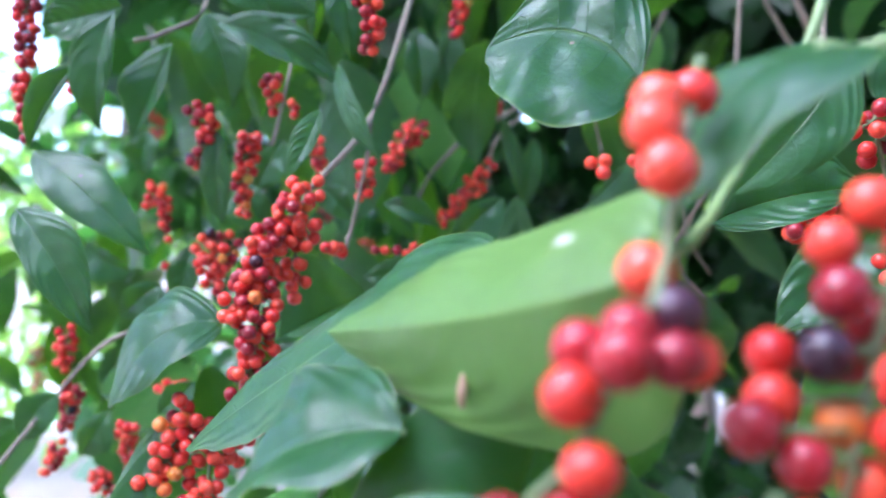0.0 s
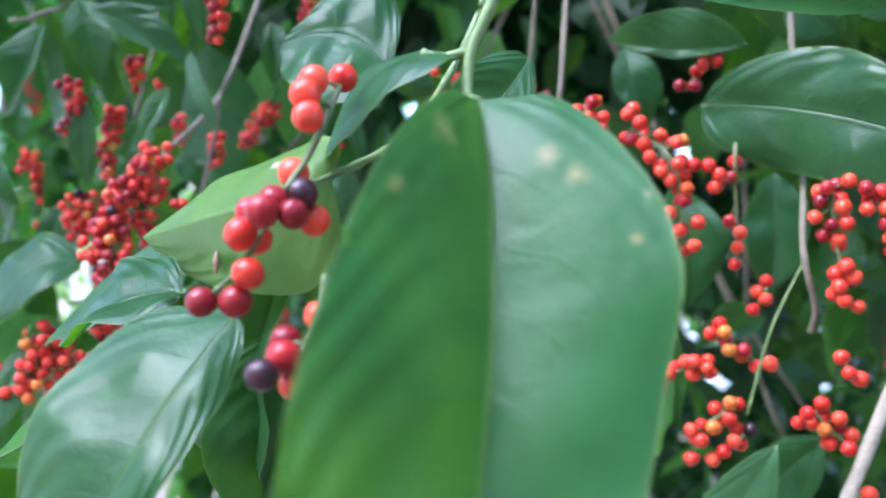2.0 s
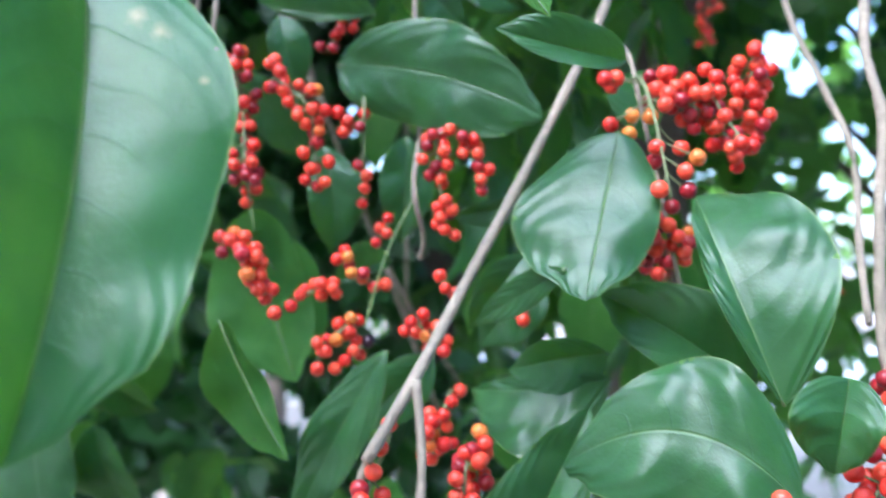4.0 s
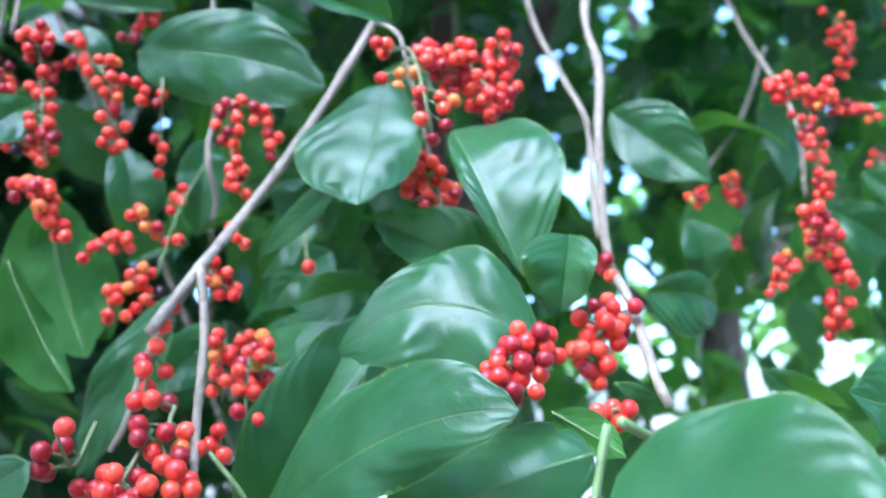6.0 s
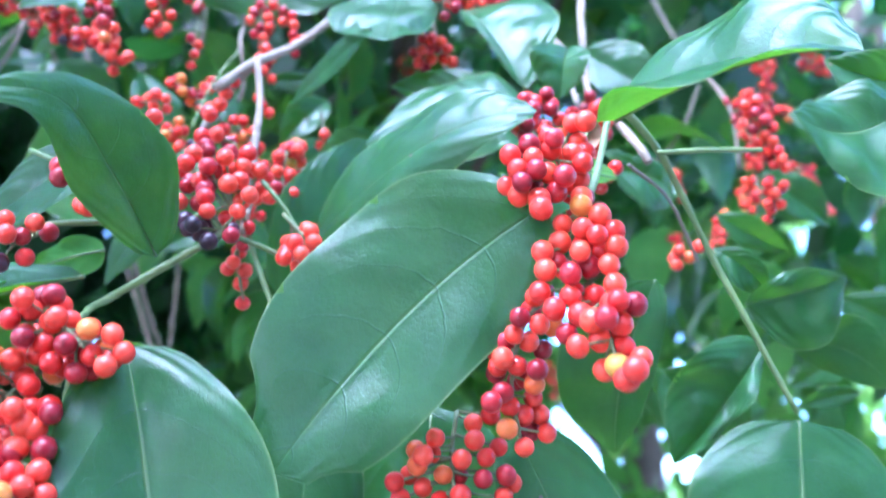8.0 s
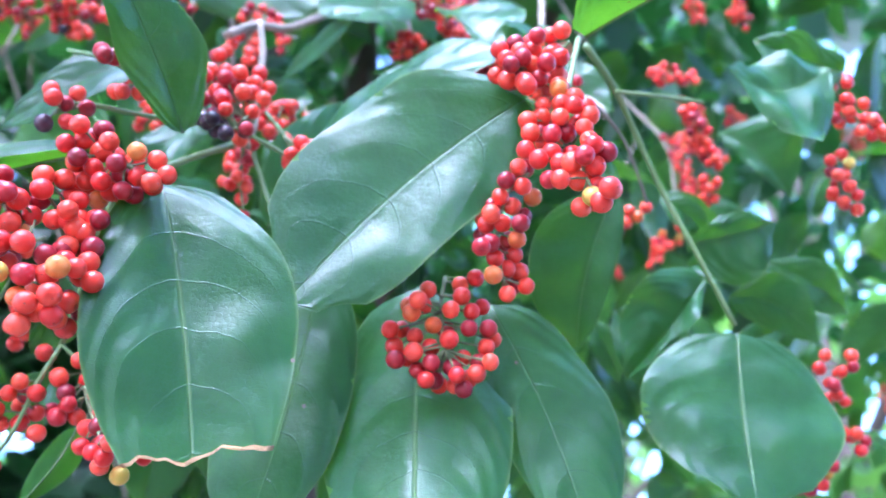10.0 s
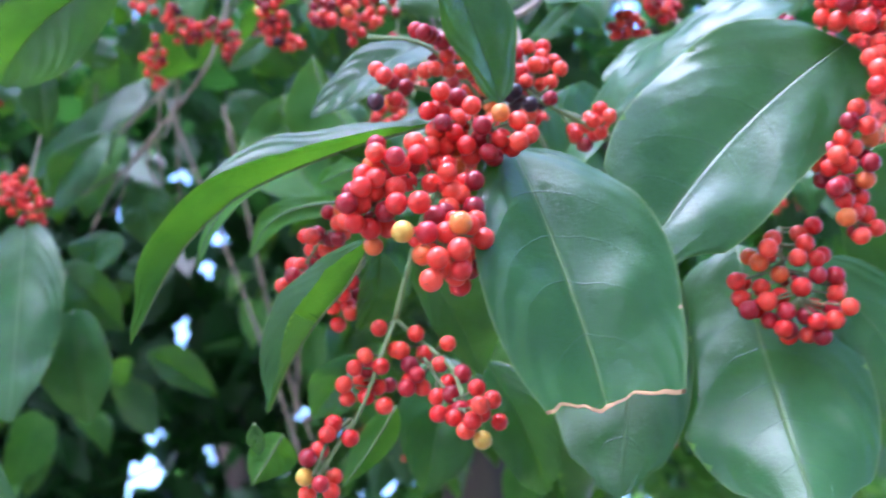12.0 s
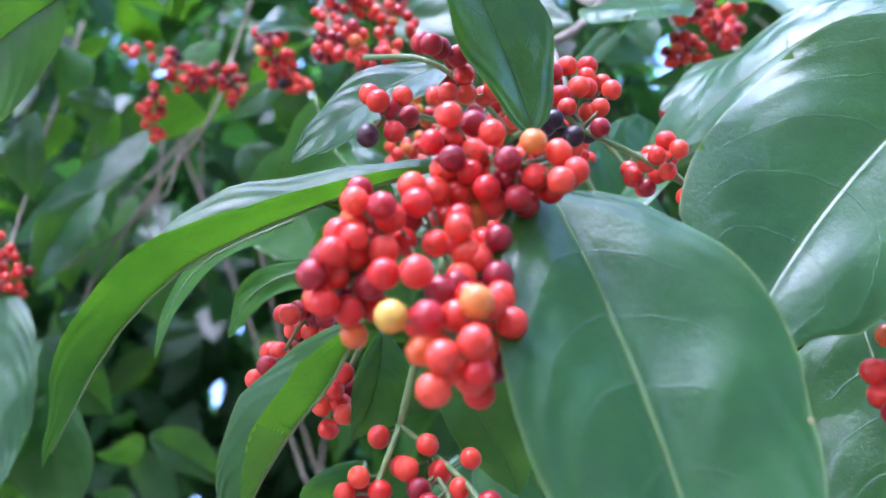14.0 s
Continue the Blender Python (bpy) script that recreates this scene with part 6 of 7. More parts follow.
cluster(front_branch, [(0.2090, 0.1468, 1.2284), (0.2049, 0.1371, 1.2361), (0.2100, 0.1222, 1.2266)], [((0.1933, 0.1308, 1.2396), r), ((0.2020, 0.1332, 1.2431), c), ((0.1923, 0.1366, 1.2346), r), ((0.1974, 0.1361, 1.2381), r), ((0.2018, 0.1251, 1.2343), r), ((0.2029, 0.1341, 1.2350), r), ((0.2052, 0.1239, 1.2269), c), ((0.2092, 0.1192, 1.2311), o), ((0.2160, 0.1185, 1.2307), r), ((0.2094, 0.1360, 1.2304), r), ((0.2128, 0.1235, 1.2251), r), ((0.2150, 0.1171, 1.2210), r), ((0.2102, 0.1268, 1.2200), c), ((0.2095, 0.1351, 1.2231), r), ((0.2027, 0.1403, 1.2267), r), ((0.2020, 0.1344, 1.2286), r), ((0.2085, 0.1359, 1.2371), r), ((0.2101, 0.1301, 1.2274), c), ((0.1958, 0.1329, 1.2290), c)], 0.0034, 232, fill=16, label="sprig of glossy red berries with one orange")
cluster(front_branch, [(0.2062, 0.1449, 1.2239), (0.1932, 0.1422, 1.2103), (0.1819, 0.1522, 1.2031)], [((0.1892, 0.1396, 1.2221), r), ((0.1958, 0.1399, 1.2238), r), ((0.1835, 0.1388, 1.2103), r), ((0.1889, 0.1365, 1.2154), r), ((0.2001, 0.1428, 1.2199), r), ((0.1863, 0.1477, 1.2126), c), ((0.1901, 0.1436, 1.2092), r), ((0.1949, 0.1376, 1.2073), r), ((0.1816, 0.1366, 1.1939), r), ((0.1862, 0.1311, 1.1933), r), ((0.1765, 0.1413, 1.2037), r), ((0.1723, 0.1426, 1.1992), r), ((0.1762, 0.1487, 1.1980), r), ((0.1798, 0.1467, 1.2029), r), ((0.1756, 0.1549, 1.1946), r), ((0.1827, 0.1539, 1.1964), c), ((0.1705, 0.1476, 1.1951), c), ((0.2008, 0.1368, 1.2166), r), ((0.2028, 0.1376, 1.2106), r), ((0.1855, 0.1463, 1.2058), r), ((0.1829, 0.1447, 1.1956), c), ((0.1915, 0.1441, 1.2159), c), ((0.1752, 0.1526, 1.2037), c)], 0.0034, 233, fill=16, label="full bunch of bright red berries")
cluster(front_branch, [(0.2055, 0.1427, 1.2179), (0.2003, 0.1354, 1.1974), (0.1975, 0.1338, 1.1787)], [((0.1820, 0.1333, 1.1824), y), ((0.1882, 0.1296, 1.1827), c), ((0.1944, 0.1284, 1.1844), r), ((0.2061, 0.1339, 1.1902), r), ((0.2073, 0.1362, 1.1986), c), ((0.2038, 0.1338, 1.2043), r), ((0.2123, 0.1348, 1.1929), r), ((0.1899, 0.1262, 1.1730), r), ((0.2033, 0.1322, 1.1796), r), ((0.2011, 0.1323, 1.1735), r), ((0.2113, 0.1341, 1.1855), r), ((0.1992, 0.1354, 1.1970), c), ((0.2061, 0.1297, 1.1986), c), ((0.1944, 0.1345, 1.1931), c), ((0.1947, 0.1309, 1.1733), r), ((0.2052, 0.1277, 1.1923), r), ((0.2090, 0.1354, 1.1798), c), ((0.1958, 0.1391, 1.1843), r)], 0.0034, 234, fill=14, label="hanging bunch of red berries with one yellow")
cluster(front_branch, [(0.2035, 0.1732, 1.2752), (0.1951, 0.1678, 1.2671)], [((0.1920, 0.1708, 1.2763), r), ((0.1973, 0.1677, 1.2708), c), ((0.1929, 0.1714, 1.2615), b), ((0.1998, 0.1687, 1.2644), r), ((0.2064, 0.1719, 1.2759), c), ((0.1920, 0.1651, 1.2694), r), ((0.2000, 0.1655, 1.2758), r)], 0.0033, 235)
cluster(front_branch, [(0.2257, 0.1678, 1.2913), (0.2120, 0.1604, 1.2951), (0.2051, 0.1581, 1.2949)], [((0.2189, 0.1616, 1.2920), r), ((0.2223, 0.1653, 1.2886), r), ((0.2153, 0.1718, 1.2888), r), ((0.2158, 0.1655, 1.2857), r), ((0.2308, 0.1673, 1.2937), r), ((0.2300, 0.1613, 1.2910), r), ((0.2033, 0.1615, 1.2960), c), ((0.2073, 0.1576, 1.2929), c), ((0.2136, 0.1574, 1.2931), c), ((0.2025, 0.1546, 1.2891), c)], 0.0033, 236)
cluster(front_branch, [(0.2612, 0.1565, 1.2874), (0.2600, 0.1490, 1.2872)], [((0.2659, 0.1461, 1.2991), r), ((0.2634, 0.1495, 1.2928), r), ((0.2617, 0.1488, 1.2829), c), ((0.2536, 0.1569, 1.2983), r), ((0.2541, 0.1548, 1.2920), r), ((0.2560, 0.1547, 1.2808), b), ((0.2500, 0.1604, 1.2859), b), ((0.2659, 0.1582, 1.2890), b), ((0.2556, 0.1634, 1.2866), b)], 0.0033, 237)
cluster(front_branch, [(0.2822, 0.1509, 1.2813), (0.2917, 0.1459, 1.2755), (0.2993, 0.1445, 1.2644)], [((0.2840, 0.1424, 1.2841), r), ((0.2850, 0.1386, 1.2786), r), ((0.2860, 0.1528, 1.2829), r), ((0.2888, 0.1474, 1.2773), r), ((0.2812, 0.1445, 1.2779), r), ((0.2932, 0.1407, 1.2715), r), ((0.2993, 0.1422, 1.2698), c), ((0.2925, 0.1450, 1.2671), r), ((0.3052, 0.1448, 1.2685), r), ((0.2983, 0.1442, 1.2605), r), ((0.3028, 0.1422, 1.2769), r), ((0.2991, 0.1481, 1.2678), r)], 0.0033, 238)
cluster(front_branch, [(0.2156, 0.2118, 1.2389), (0.2051, 0.2230, 1.2331), (0.2026, 0.2406, 1.2204)], [((0.2043, 0.2227, 1.2428), c), ((0.2055, 0.2155, 1.2345), r), ((0.2010, 0.2242, 1.2321), c), ((0.2072, 0.2242, 1.2319), c), ((0.2050, 0.2353, 1.2314), r), ((0.2024, 0.2386, 1.2244), r), ((0.2098, 0.2390, 1.2297), c), ((0.1985, 0.2372, 1.2176), c), ((0.2047, 0.2375, 1.2185), r), ((0.2046, 0.2506, 1.2186), r), ((0.2085, 0.2303, 1.2297), r), ((0.2128, 0.2233, 1.2360), r), ((0.2077, 0.2186, 1.2293), c), ((0.1971, 0.2214, 1.2281), r), ((0.2038, 0.2438, 1.2185), r)], 0.0033, 239, fill=6)
cluster(front_branch, [(0.2208, 0.2189, 1.2241), (0.2216, 0.2316, 1.2152), (0.2243, 0.2433, 1.2060)], [((0.2185, 0.2247, 1.2161), r), ((0.2188, 0.2310, 1.2129), r), ((0.2194, 0.2401, 1.2107), r), ((0.2233, 0.2415, 1.2046), r), ((0.2234, 0.2316, 1.2061), r), ((0.2238, 0.2354, 1.2113), r), ((0.2265, 0.2354, 1.2171), c), ((0.2183, 0.2347, 1.2179), r)], 0.0033, 240)
cluster(front_branch, [(0.2308, 0.2101, 1.1974), (0.2268, 0.2127, 1.1818), (0.2257, 0.2211, 1.1671)], [((0.2267, 0.2148, 1.1942), r), ((0.2329, 0.2118, 1.1857), r), ((0.2204, 0.2138, 1.1805), r), ((0.2191, 0.2189, 1.1769), r), ((0.2267, 0.2124, 1.1773), r), ((0.2172, 0.2228, 1.1709), r), ((0.2265, 0.2258, 1.1756), r), ((0.2310, 0.2203, 1.1724), r), ((0.2211, 0.2261, 1.1672), r), ((0.2263, 0.2210, 1.1677), r), ((0.2312, 0.2156, 1.1637), r), ((0.2368, 0.2217, 1.1753), c), ((0.2255, 0.2196, 1.1783), c)], 0.0034, 241)
cluster(front_branch, [(0.2396, 0.2081, 1.1879), (0.2418, 0.1948, 1.1691), (0.2449, 0.1787, 1.1494)], [((0.2368, 0.2043, 1.1909), r), ((0.2418, 0.2050, 1.1841), r), ((0.2456, 0.1954, 1.1861), r), ((0.2348, 0.2049, 1.1775), c), ((0.2424, 0.1960, 1.1769), r), ((0.2402, 0.2039, 1.1695), r), ((0.2418, 0.1964, 1.1639), r), ((0.2401, 0.1935, 1.1562), r), ((0.2433, 0.1901, 1.1635), c), ((0.2466, 0.1879, 1.1715), c), ((0.2464, 0.1791, 1.1633), r), ((0.2504, 0.1754, 1.1587), r), ((0.2451, 0.1872, 1.1572), c), ((0.2416, 0.1756, 1.1491), r), ((0.2584, 0.1813, 1.1539), r), ((0.2511, 0.1820, 1.1459), y), ((0.2434, 0.1817, 1.1476), r), ((0.2449, 0.1941, 1.1696), r), ((0.2347, 0.1997, 1.1720), c)], 0.0034, 242, fill=8)
cluster(front_branch, [(0.2214, 0.2230, 1.1585), (0.2149, 0.2265, 1.1500), (0.2093, 0.2266, 1.1355)], [((0.2161, 0.2264, 1.1562), r), ((0.2124, 0.2240, 1.1509), r), ((0.2203, 0.2207, 1.1502), r), ((0.2073, 0.2277, 1.1420), c), ((0.2133, 0.2302, 1.1467), r), ((0.2202, 0.2302, 1.1382), r), ((0.2086, 0.2310, 1.1360), y), ((0.2113, 0.2241, 1.1325), c), ((0.2132, 0.2365, 1.1317), r), ((0.2184, 0.2286, 1.1319), r)], 0.0034, 243)

back_branch = branch_thing("thin twig behind with hanging leaves and small red berry heads")
stem(back_branch, [(0.2654, 0.5103, 1.8645, 0.0017), (0.2463, 0.5219, 1.6300, 0.0016), (0.2391, 0.5273, 1.5505, 0.0014), (0.2205, 0.5756, 1.5000, 0.0013), (0.2076, 0.6086, 1.4657, 0.0011), (0.2005, 0.6169, 1.4214, 0.0010)])
stem(back_branch, [(0.2205, 0.5756, 1.5000, 0.0008), (0.2255, 0.5863, 1.4802, 0.0008), (0.2387, 0.5886, 1.4645, 0.0008)])
stem(back_branch, [(0.1406, 0.5890, 1.4779, 0.0010), (0.1405, 0.5731, 1.4216, 0.0010), (0.1408, 0.5573, 1.3845, 0.0010)])
stem(back_branch, [(0.2191, 0.5762, 1.5596, 0.0010), (0.2279, 0.5816, 1.5042, 0.0008), (0.2458, 0.6023, 1.4777, 0.0007)])
stem(back_branch, [(0.2392, 0.5996, 1.5667, 0.0010), (0.2361, 0.5910, 1.5226, 0.0008), (0.2262, 0.5848, 1.5013, 0.0007)])
stem(back_branch, [(0.1807, 0.6494, 1.5913, 0.0010), (0.1939, 0.6578, 1.5276, 0.0008), (0.2002, 0.6534, 1.5082, 0.0007)])
stem(back_branch, [(0.2247, 0.5770, 1.5039, 0.0010), (0.2157, 0.6027, 1.4861, 0.0008), (0.1890, 0.6718, 1.4731, 0.0007)])
stem(back_branch, [(0.2128, 0.5923, 1.4839, 0.0010), (0.2154, 0.6075, 1.4599, 0.0008), (0.2109, 0.6131, 1.4366, 0.0007)])
leaf(back_branch, (0.1424, 0.5582, 1.3819), (0.1520, 0.5439, 1.3043), (0.1628, 0.5398, 1.2308), (-0.0273, 0.0324, -0.0076), (0.0229, -0.0162, 0.0051), full=0.6, label="hanging grey-green leaf with a pale midrib", seed=244)
leaf(back_branch, (0.1108, 0.2728, 1.3606), (0.0910, 0.3196, 1.3528), (0.0856, 0.3504, 1.3342), (-0.0177, -0.0059, -0.0005), (0.0182, 0.0009, -0.0147), full=0.65, seed=245)
leaf(back_branch, (0.2071, 0.5722, 1.5569), (0.1776, 0.6295, 1.5238), (0.1482, 0.6868, 1.4907), (0.0035, 0.0044, 0.0045), (0.0291, -0.0055, -0.0354), full=0.6, seed=246)
leaf(back_branch, (0.1871, 0.5763, 1.4911), (0.1777, 0.6050, 1.4598), (0.1683, 0.6336, 1.4284), (-0.0112, 0.0031, 0.0062), (0.0225, -0.0063, -0.0125), seed=247)
leaf(back_branch, (0.1407, 0.5842, 1.2878), (0.1463, 0.5802, 1.2684), (0.1519, 0.5762, 1.2489), (-0.0068, 0.0162, -0.0053), (0.0097, 0.0049, 0.0018), seed=248)
leaf(back_branch, (0.1437, 0.5513, 1.2327), (0.1608, 0.5294, 1.1980), (0.1780, 0.5076, 1.1633), (-0.0095, 0.0152, -0.0143), (0.0068, -0.0092, 0.0091), full=0.6, seed=249)
leaf(back_branch, (0.2204, 0.6084, 1.4736), (0.2392, 0.6141, 1.4477), (0.2580, 0.6199, 1.4218), (-0.0128, 0.0131, -0.0064), (0.0175, -0.0179, 0.0087), seed=250)
leaf(back_branch, (0.2078, 0.6118, 1.4216), (0.2088, 0.6142, 1.3977), (0.2098, 0.6166, 1.3737), (-0.0154, 0.0018, -0.0004), (0.0194, -0.0241, -0.0016), seed=251)
leaf(back_branch, (0.1760, 0.5866, 1.3690), (0.2038, 0.5827, 1.3483), (0.2315, 0.5788, 1.3275), (-0.0086, 0.0160, -0.0145), (0.0075, -0.0140, 0.0127), seed=252)
leaf(back_branch, (0.1879, 0.5550, 1.3235), (0.2050, 0.5683, 1.2887), (0.2220, 0.5815, 1.2539), (-0.0190, 0.0152, -0.0035), (0.0215, -0.0172, 0.0039), full=0.6, seed=253)
leaf(back_branch, (0.1271, 0.5634, 1.5268), (0.1370, 0.5768, 1.4986), (0.1469, 0.5901, 1.4705), (-0.0125, 0.0086, -0.0003), (0.0108, -0.0074, 0.0003), seed=254)
leaf(back_branch, (0.2807, 0.5679, 1.5720), (0.3069, 0.5698, 1.5446), (0.3330, 0.5717, 1.5171), (-0.0113, 0.0146, -0.0098), (0.0136, -0.0175, 0.0118), full=0.6, seed=255)
leaf(back_branch, (0.2675, 0.4532, 1.5490), (0.2560, 0.4705, 1.5355), (0.2445, 0.4879, 1.5220), (-0.0048, 0.0002, 0.0043), (0.0094, -0.0003, -0.0084), seed=256)
leaf(back_branch, (0.1723, 0.6303, 1.5867), (0.1719, 0.6214, 1.5997), (0.1714, 0.6125, 1.6126), (0.0179, -0.0084, -0.0052), (-0.0179, 0.0084, 0.0052), seed=257)
leaf(back_branch, (0.2900, 0.7058, 1.3691), (0.3226, 0.6956, 1.3526), (0.3553, 0.6853, 1.3361), (-0.0022, 0.0080, -0.0092), (0.0041, -0.0151, 0.0175), seed=258)
panicle(back_branch, [(0.1328, 0.5608, 1.4069), (0.1304, 0.5597, 1.3911)], 22, 0.0142, 0.0034, 259)
panicle(back_branch, [(0.1462, 0.5589, 1.3968), (0.1480, 0.5572, 1.3779)], 16, 0.0119, 0.0034, 260)
panicle(back_branch, [(0.1093, 0.5575, 1.3551), (0.1204, 0.5706, 1.3262)], 18, 0.0082, 0.0034, 261)
panicle(back_branch, [(0.1942, 0.5107, 1.5769), (0.2144, 0.5078, 1.5618), (0.2315, 0.4933, 1.5661)], 34, 0.0161, 0.0034, 262)
panicle(back_branch, [(0.2402, 0.4900, 1.5624), (0.2507, 0.4966, 1.5432)], 22, 0.0134, 0.0034, 263)
panicle(back_branch, [(0.1963, 0.5286, 1.5497), (0.1981, 0.5384, 1.5342)], 14, 0.0134, 0.0034, 264)
panicle(back_branch, [(0.2306, 0.3924, 1.5121), (0.2428, 0.3959, 1.4956), (0.2546, 0.3924, 1.4892)], 36, 0.0131, 0.0034, 265)
panicle(back_branch, [(0.1650, 0.4752, 1.5363), (0.1696, 0.4745, 1.5329)], 4, 0.0049, 0.0034, 266)
panicle(back_branch, [(0.2433, 0.2959, 1.4389), (0.2489, 0.2980, 1.4306), (0.2531, 0.3011, 1.4223)], 16, 0.0071, 0.0034, 267)
panicle(back_branch, [(0.2385, 0.3209, 1.4477), (0.2445, 0.3178, 1.4464)], 8, 0.0067, 0.0034, 268)
panicle(back_branch, [(0.2510, 0.2769, 1.4190), (0.2506, 0.2791, 1.4163)], 4, 0.0037, 0.0034, 269)
panicle(back_branch, [(0.2075, 0.5361, 1.5286), (0.2070, 0.5392, 1.5247)], 6, 0.0054, 0.0034, 270)

# dry bract beside the round berry head
bract = leaf(right_branch, (0.3434, 0.0464, 1.3151), (0.3406, 0.0514, 1.3080), (0.3364, 0.0526, 1.2966), (0.0044, -0.0028, -0.0012), (-0.0044, 0.0028, 0.0012), widest=0.5, full=0.6, seed=900, wave=3.0, label="dry brown curled bract", upper=DRY, under=DRY)
bract.name = "bract"


# ---- openings in the outer foliage through which the white sky shows, cut to fit the camera's view: each a cone out from a camera position (bearing, height and width in degrees) ----
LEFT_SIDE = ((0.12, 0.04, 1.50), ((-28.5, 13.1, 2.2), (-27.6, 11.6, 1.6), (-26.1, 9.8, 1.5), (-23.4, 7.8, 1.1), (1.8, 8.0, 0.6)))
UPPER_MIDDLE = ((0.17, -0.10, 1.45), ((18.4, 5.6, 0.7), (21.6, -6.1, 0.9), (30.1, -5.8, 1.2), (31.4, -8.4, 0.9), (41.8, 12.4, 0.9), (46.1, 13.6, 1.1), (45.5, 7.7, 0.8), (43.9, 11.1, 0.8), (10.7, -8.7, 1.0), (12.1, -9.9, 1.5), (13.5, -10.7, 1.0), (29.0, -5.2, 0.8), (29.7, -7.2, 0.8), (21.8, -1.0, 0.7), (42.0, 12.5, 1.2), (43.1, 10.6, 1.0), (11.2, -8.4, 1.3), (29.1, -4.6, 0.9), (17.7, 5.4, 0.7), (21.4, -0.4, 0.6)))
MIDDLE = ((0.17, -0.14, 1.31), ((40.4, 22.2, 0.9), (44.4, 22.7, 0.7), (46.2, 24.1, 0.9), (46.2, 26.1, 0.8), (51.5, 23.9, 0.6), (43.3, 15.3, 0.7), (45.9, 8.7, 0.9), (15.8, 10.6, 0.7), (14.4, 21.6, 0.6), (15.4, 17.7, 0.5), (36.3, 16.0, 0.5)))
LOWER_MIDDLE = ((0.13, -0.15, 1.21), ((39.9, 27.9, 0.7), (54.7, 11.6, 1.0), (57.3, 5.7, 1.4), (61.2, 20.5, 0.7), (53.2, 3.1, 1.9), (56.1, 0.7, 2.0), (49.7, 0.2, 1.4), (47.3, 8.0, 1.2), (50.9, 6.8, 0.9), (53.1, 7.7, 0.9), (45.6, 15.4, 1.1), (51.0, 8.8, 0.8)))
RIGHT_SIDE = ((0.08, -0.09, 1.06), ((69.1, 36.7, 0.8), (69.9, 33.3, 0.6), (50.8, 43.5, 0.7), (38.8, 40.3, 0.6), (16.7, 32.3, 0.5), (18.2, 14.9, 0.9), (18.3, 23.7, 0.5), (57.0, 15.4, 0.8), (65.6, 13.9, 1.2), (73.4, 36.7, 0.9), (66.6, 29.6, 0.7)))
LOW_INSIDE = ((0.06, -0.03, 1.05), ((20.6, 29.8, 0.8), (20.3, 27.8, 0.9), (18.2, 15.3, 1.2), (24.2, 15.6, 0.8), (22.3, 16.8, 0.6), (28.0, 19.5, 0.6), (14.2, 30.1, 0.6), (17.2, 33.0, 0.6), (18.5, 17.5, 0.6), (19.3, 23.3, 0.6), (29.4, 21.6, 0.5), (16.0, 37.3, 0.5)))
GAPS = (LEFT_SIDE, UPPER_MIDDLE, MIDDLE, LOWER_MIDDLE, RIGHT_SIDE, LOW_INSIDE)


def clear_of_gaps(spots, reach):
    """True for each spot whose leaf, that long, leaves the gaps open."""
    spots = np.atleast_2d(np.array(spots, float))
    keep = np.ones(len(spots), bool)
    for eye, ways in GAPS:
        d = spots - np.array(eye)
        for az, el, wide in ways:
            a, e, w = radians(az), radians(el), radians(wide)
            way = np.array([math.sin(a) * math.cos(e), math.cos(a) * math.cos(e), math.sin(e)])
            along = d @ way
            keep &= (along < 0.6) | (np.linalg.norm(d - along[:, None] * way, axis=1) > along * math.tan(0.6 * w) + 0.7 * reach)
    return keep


# ---- the tree that bears the branches: trunk, limbs and its inner leaves ----
tree = branch_thing("broad-leaved tree with dark glossy leaves, red berries and grey limbs", name="berry_tree", category="tree", group="")
stem(tree, [(1.35, 1.55, -0.05, 0.10), (1.30, 1.50, 0.6, 0.085), (1.22, 1.40, 1.3, 0.075), (1.10, 1.25, 2.0, 0.06)], TRUNK_BARK, "trunk")
for pts in ([(1.12, 1.28, 1.9, 0.035), (0.9, 0.95, 2.15, 0.028), (0.62, 0.62, 2.15, 0.02), (0.45, 0.36, 1.98, 0.012), (0.40, 0.22, 1.86, 0.007)],
            [(1.12, 1.28, 1.9, 0.032), (0.75, 1.15, 2.3, 0.026), (0.35, 0.85, 2.25, 0.017), (0.12, 0.55, 2.0, 0.010), (0.10, 0.40, 1.8, 0.006)],
            [(1.15, 1.3, 1.8, 0.030), (1.15, 0.85, 2.15, 0.024), (0.95, 0.45, 2.2, 0.016), (0.75, 0.25, 2.05, 0.010)]):
    stem(tree, pts, TRUNK_BARK, "limb")

shapes = []
for k in range(9):
    rng = random.Random(40 + k)
    long, wide, sag = rng.uniform(0.085, 0.125), rng.uniform(0.021, 0.03), rng.uniform(0.006, 0.022)
    bm = blade((0, 0, 0), (long * 0.5, 0, sag), (long, 0, -sag * 0.6), (0, wide, rng.uniform(0.002, 0.01)), (0, -wide, rng.uniform(0.002, 0.01)), 0.45, 0.8, 60 + k, rows=12, cols=4)
    me = bpy.data.meshes.new("inner_leaf")
    bm.to_mesh(me)
    bm.free()
    for m in (LEAF_TOP, LEAF_BACK, TORN):
        me.materials.append(m)
    me.polygons.foreach_set("use_smooth", [True] * len(me.polygons))
    shapes.append(me)
rng = random.Random(5)
middle = Vector((0.12, -0.08, 1.28))
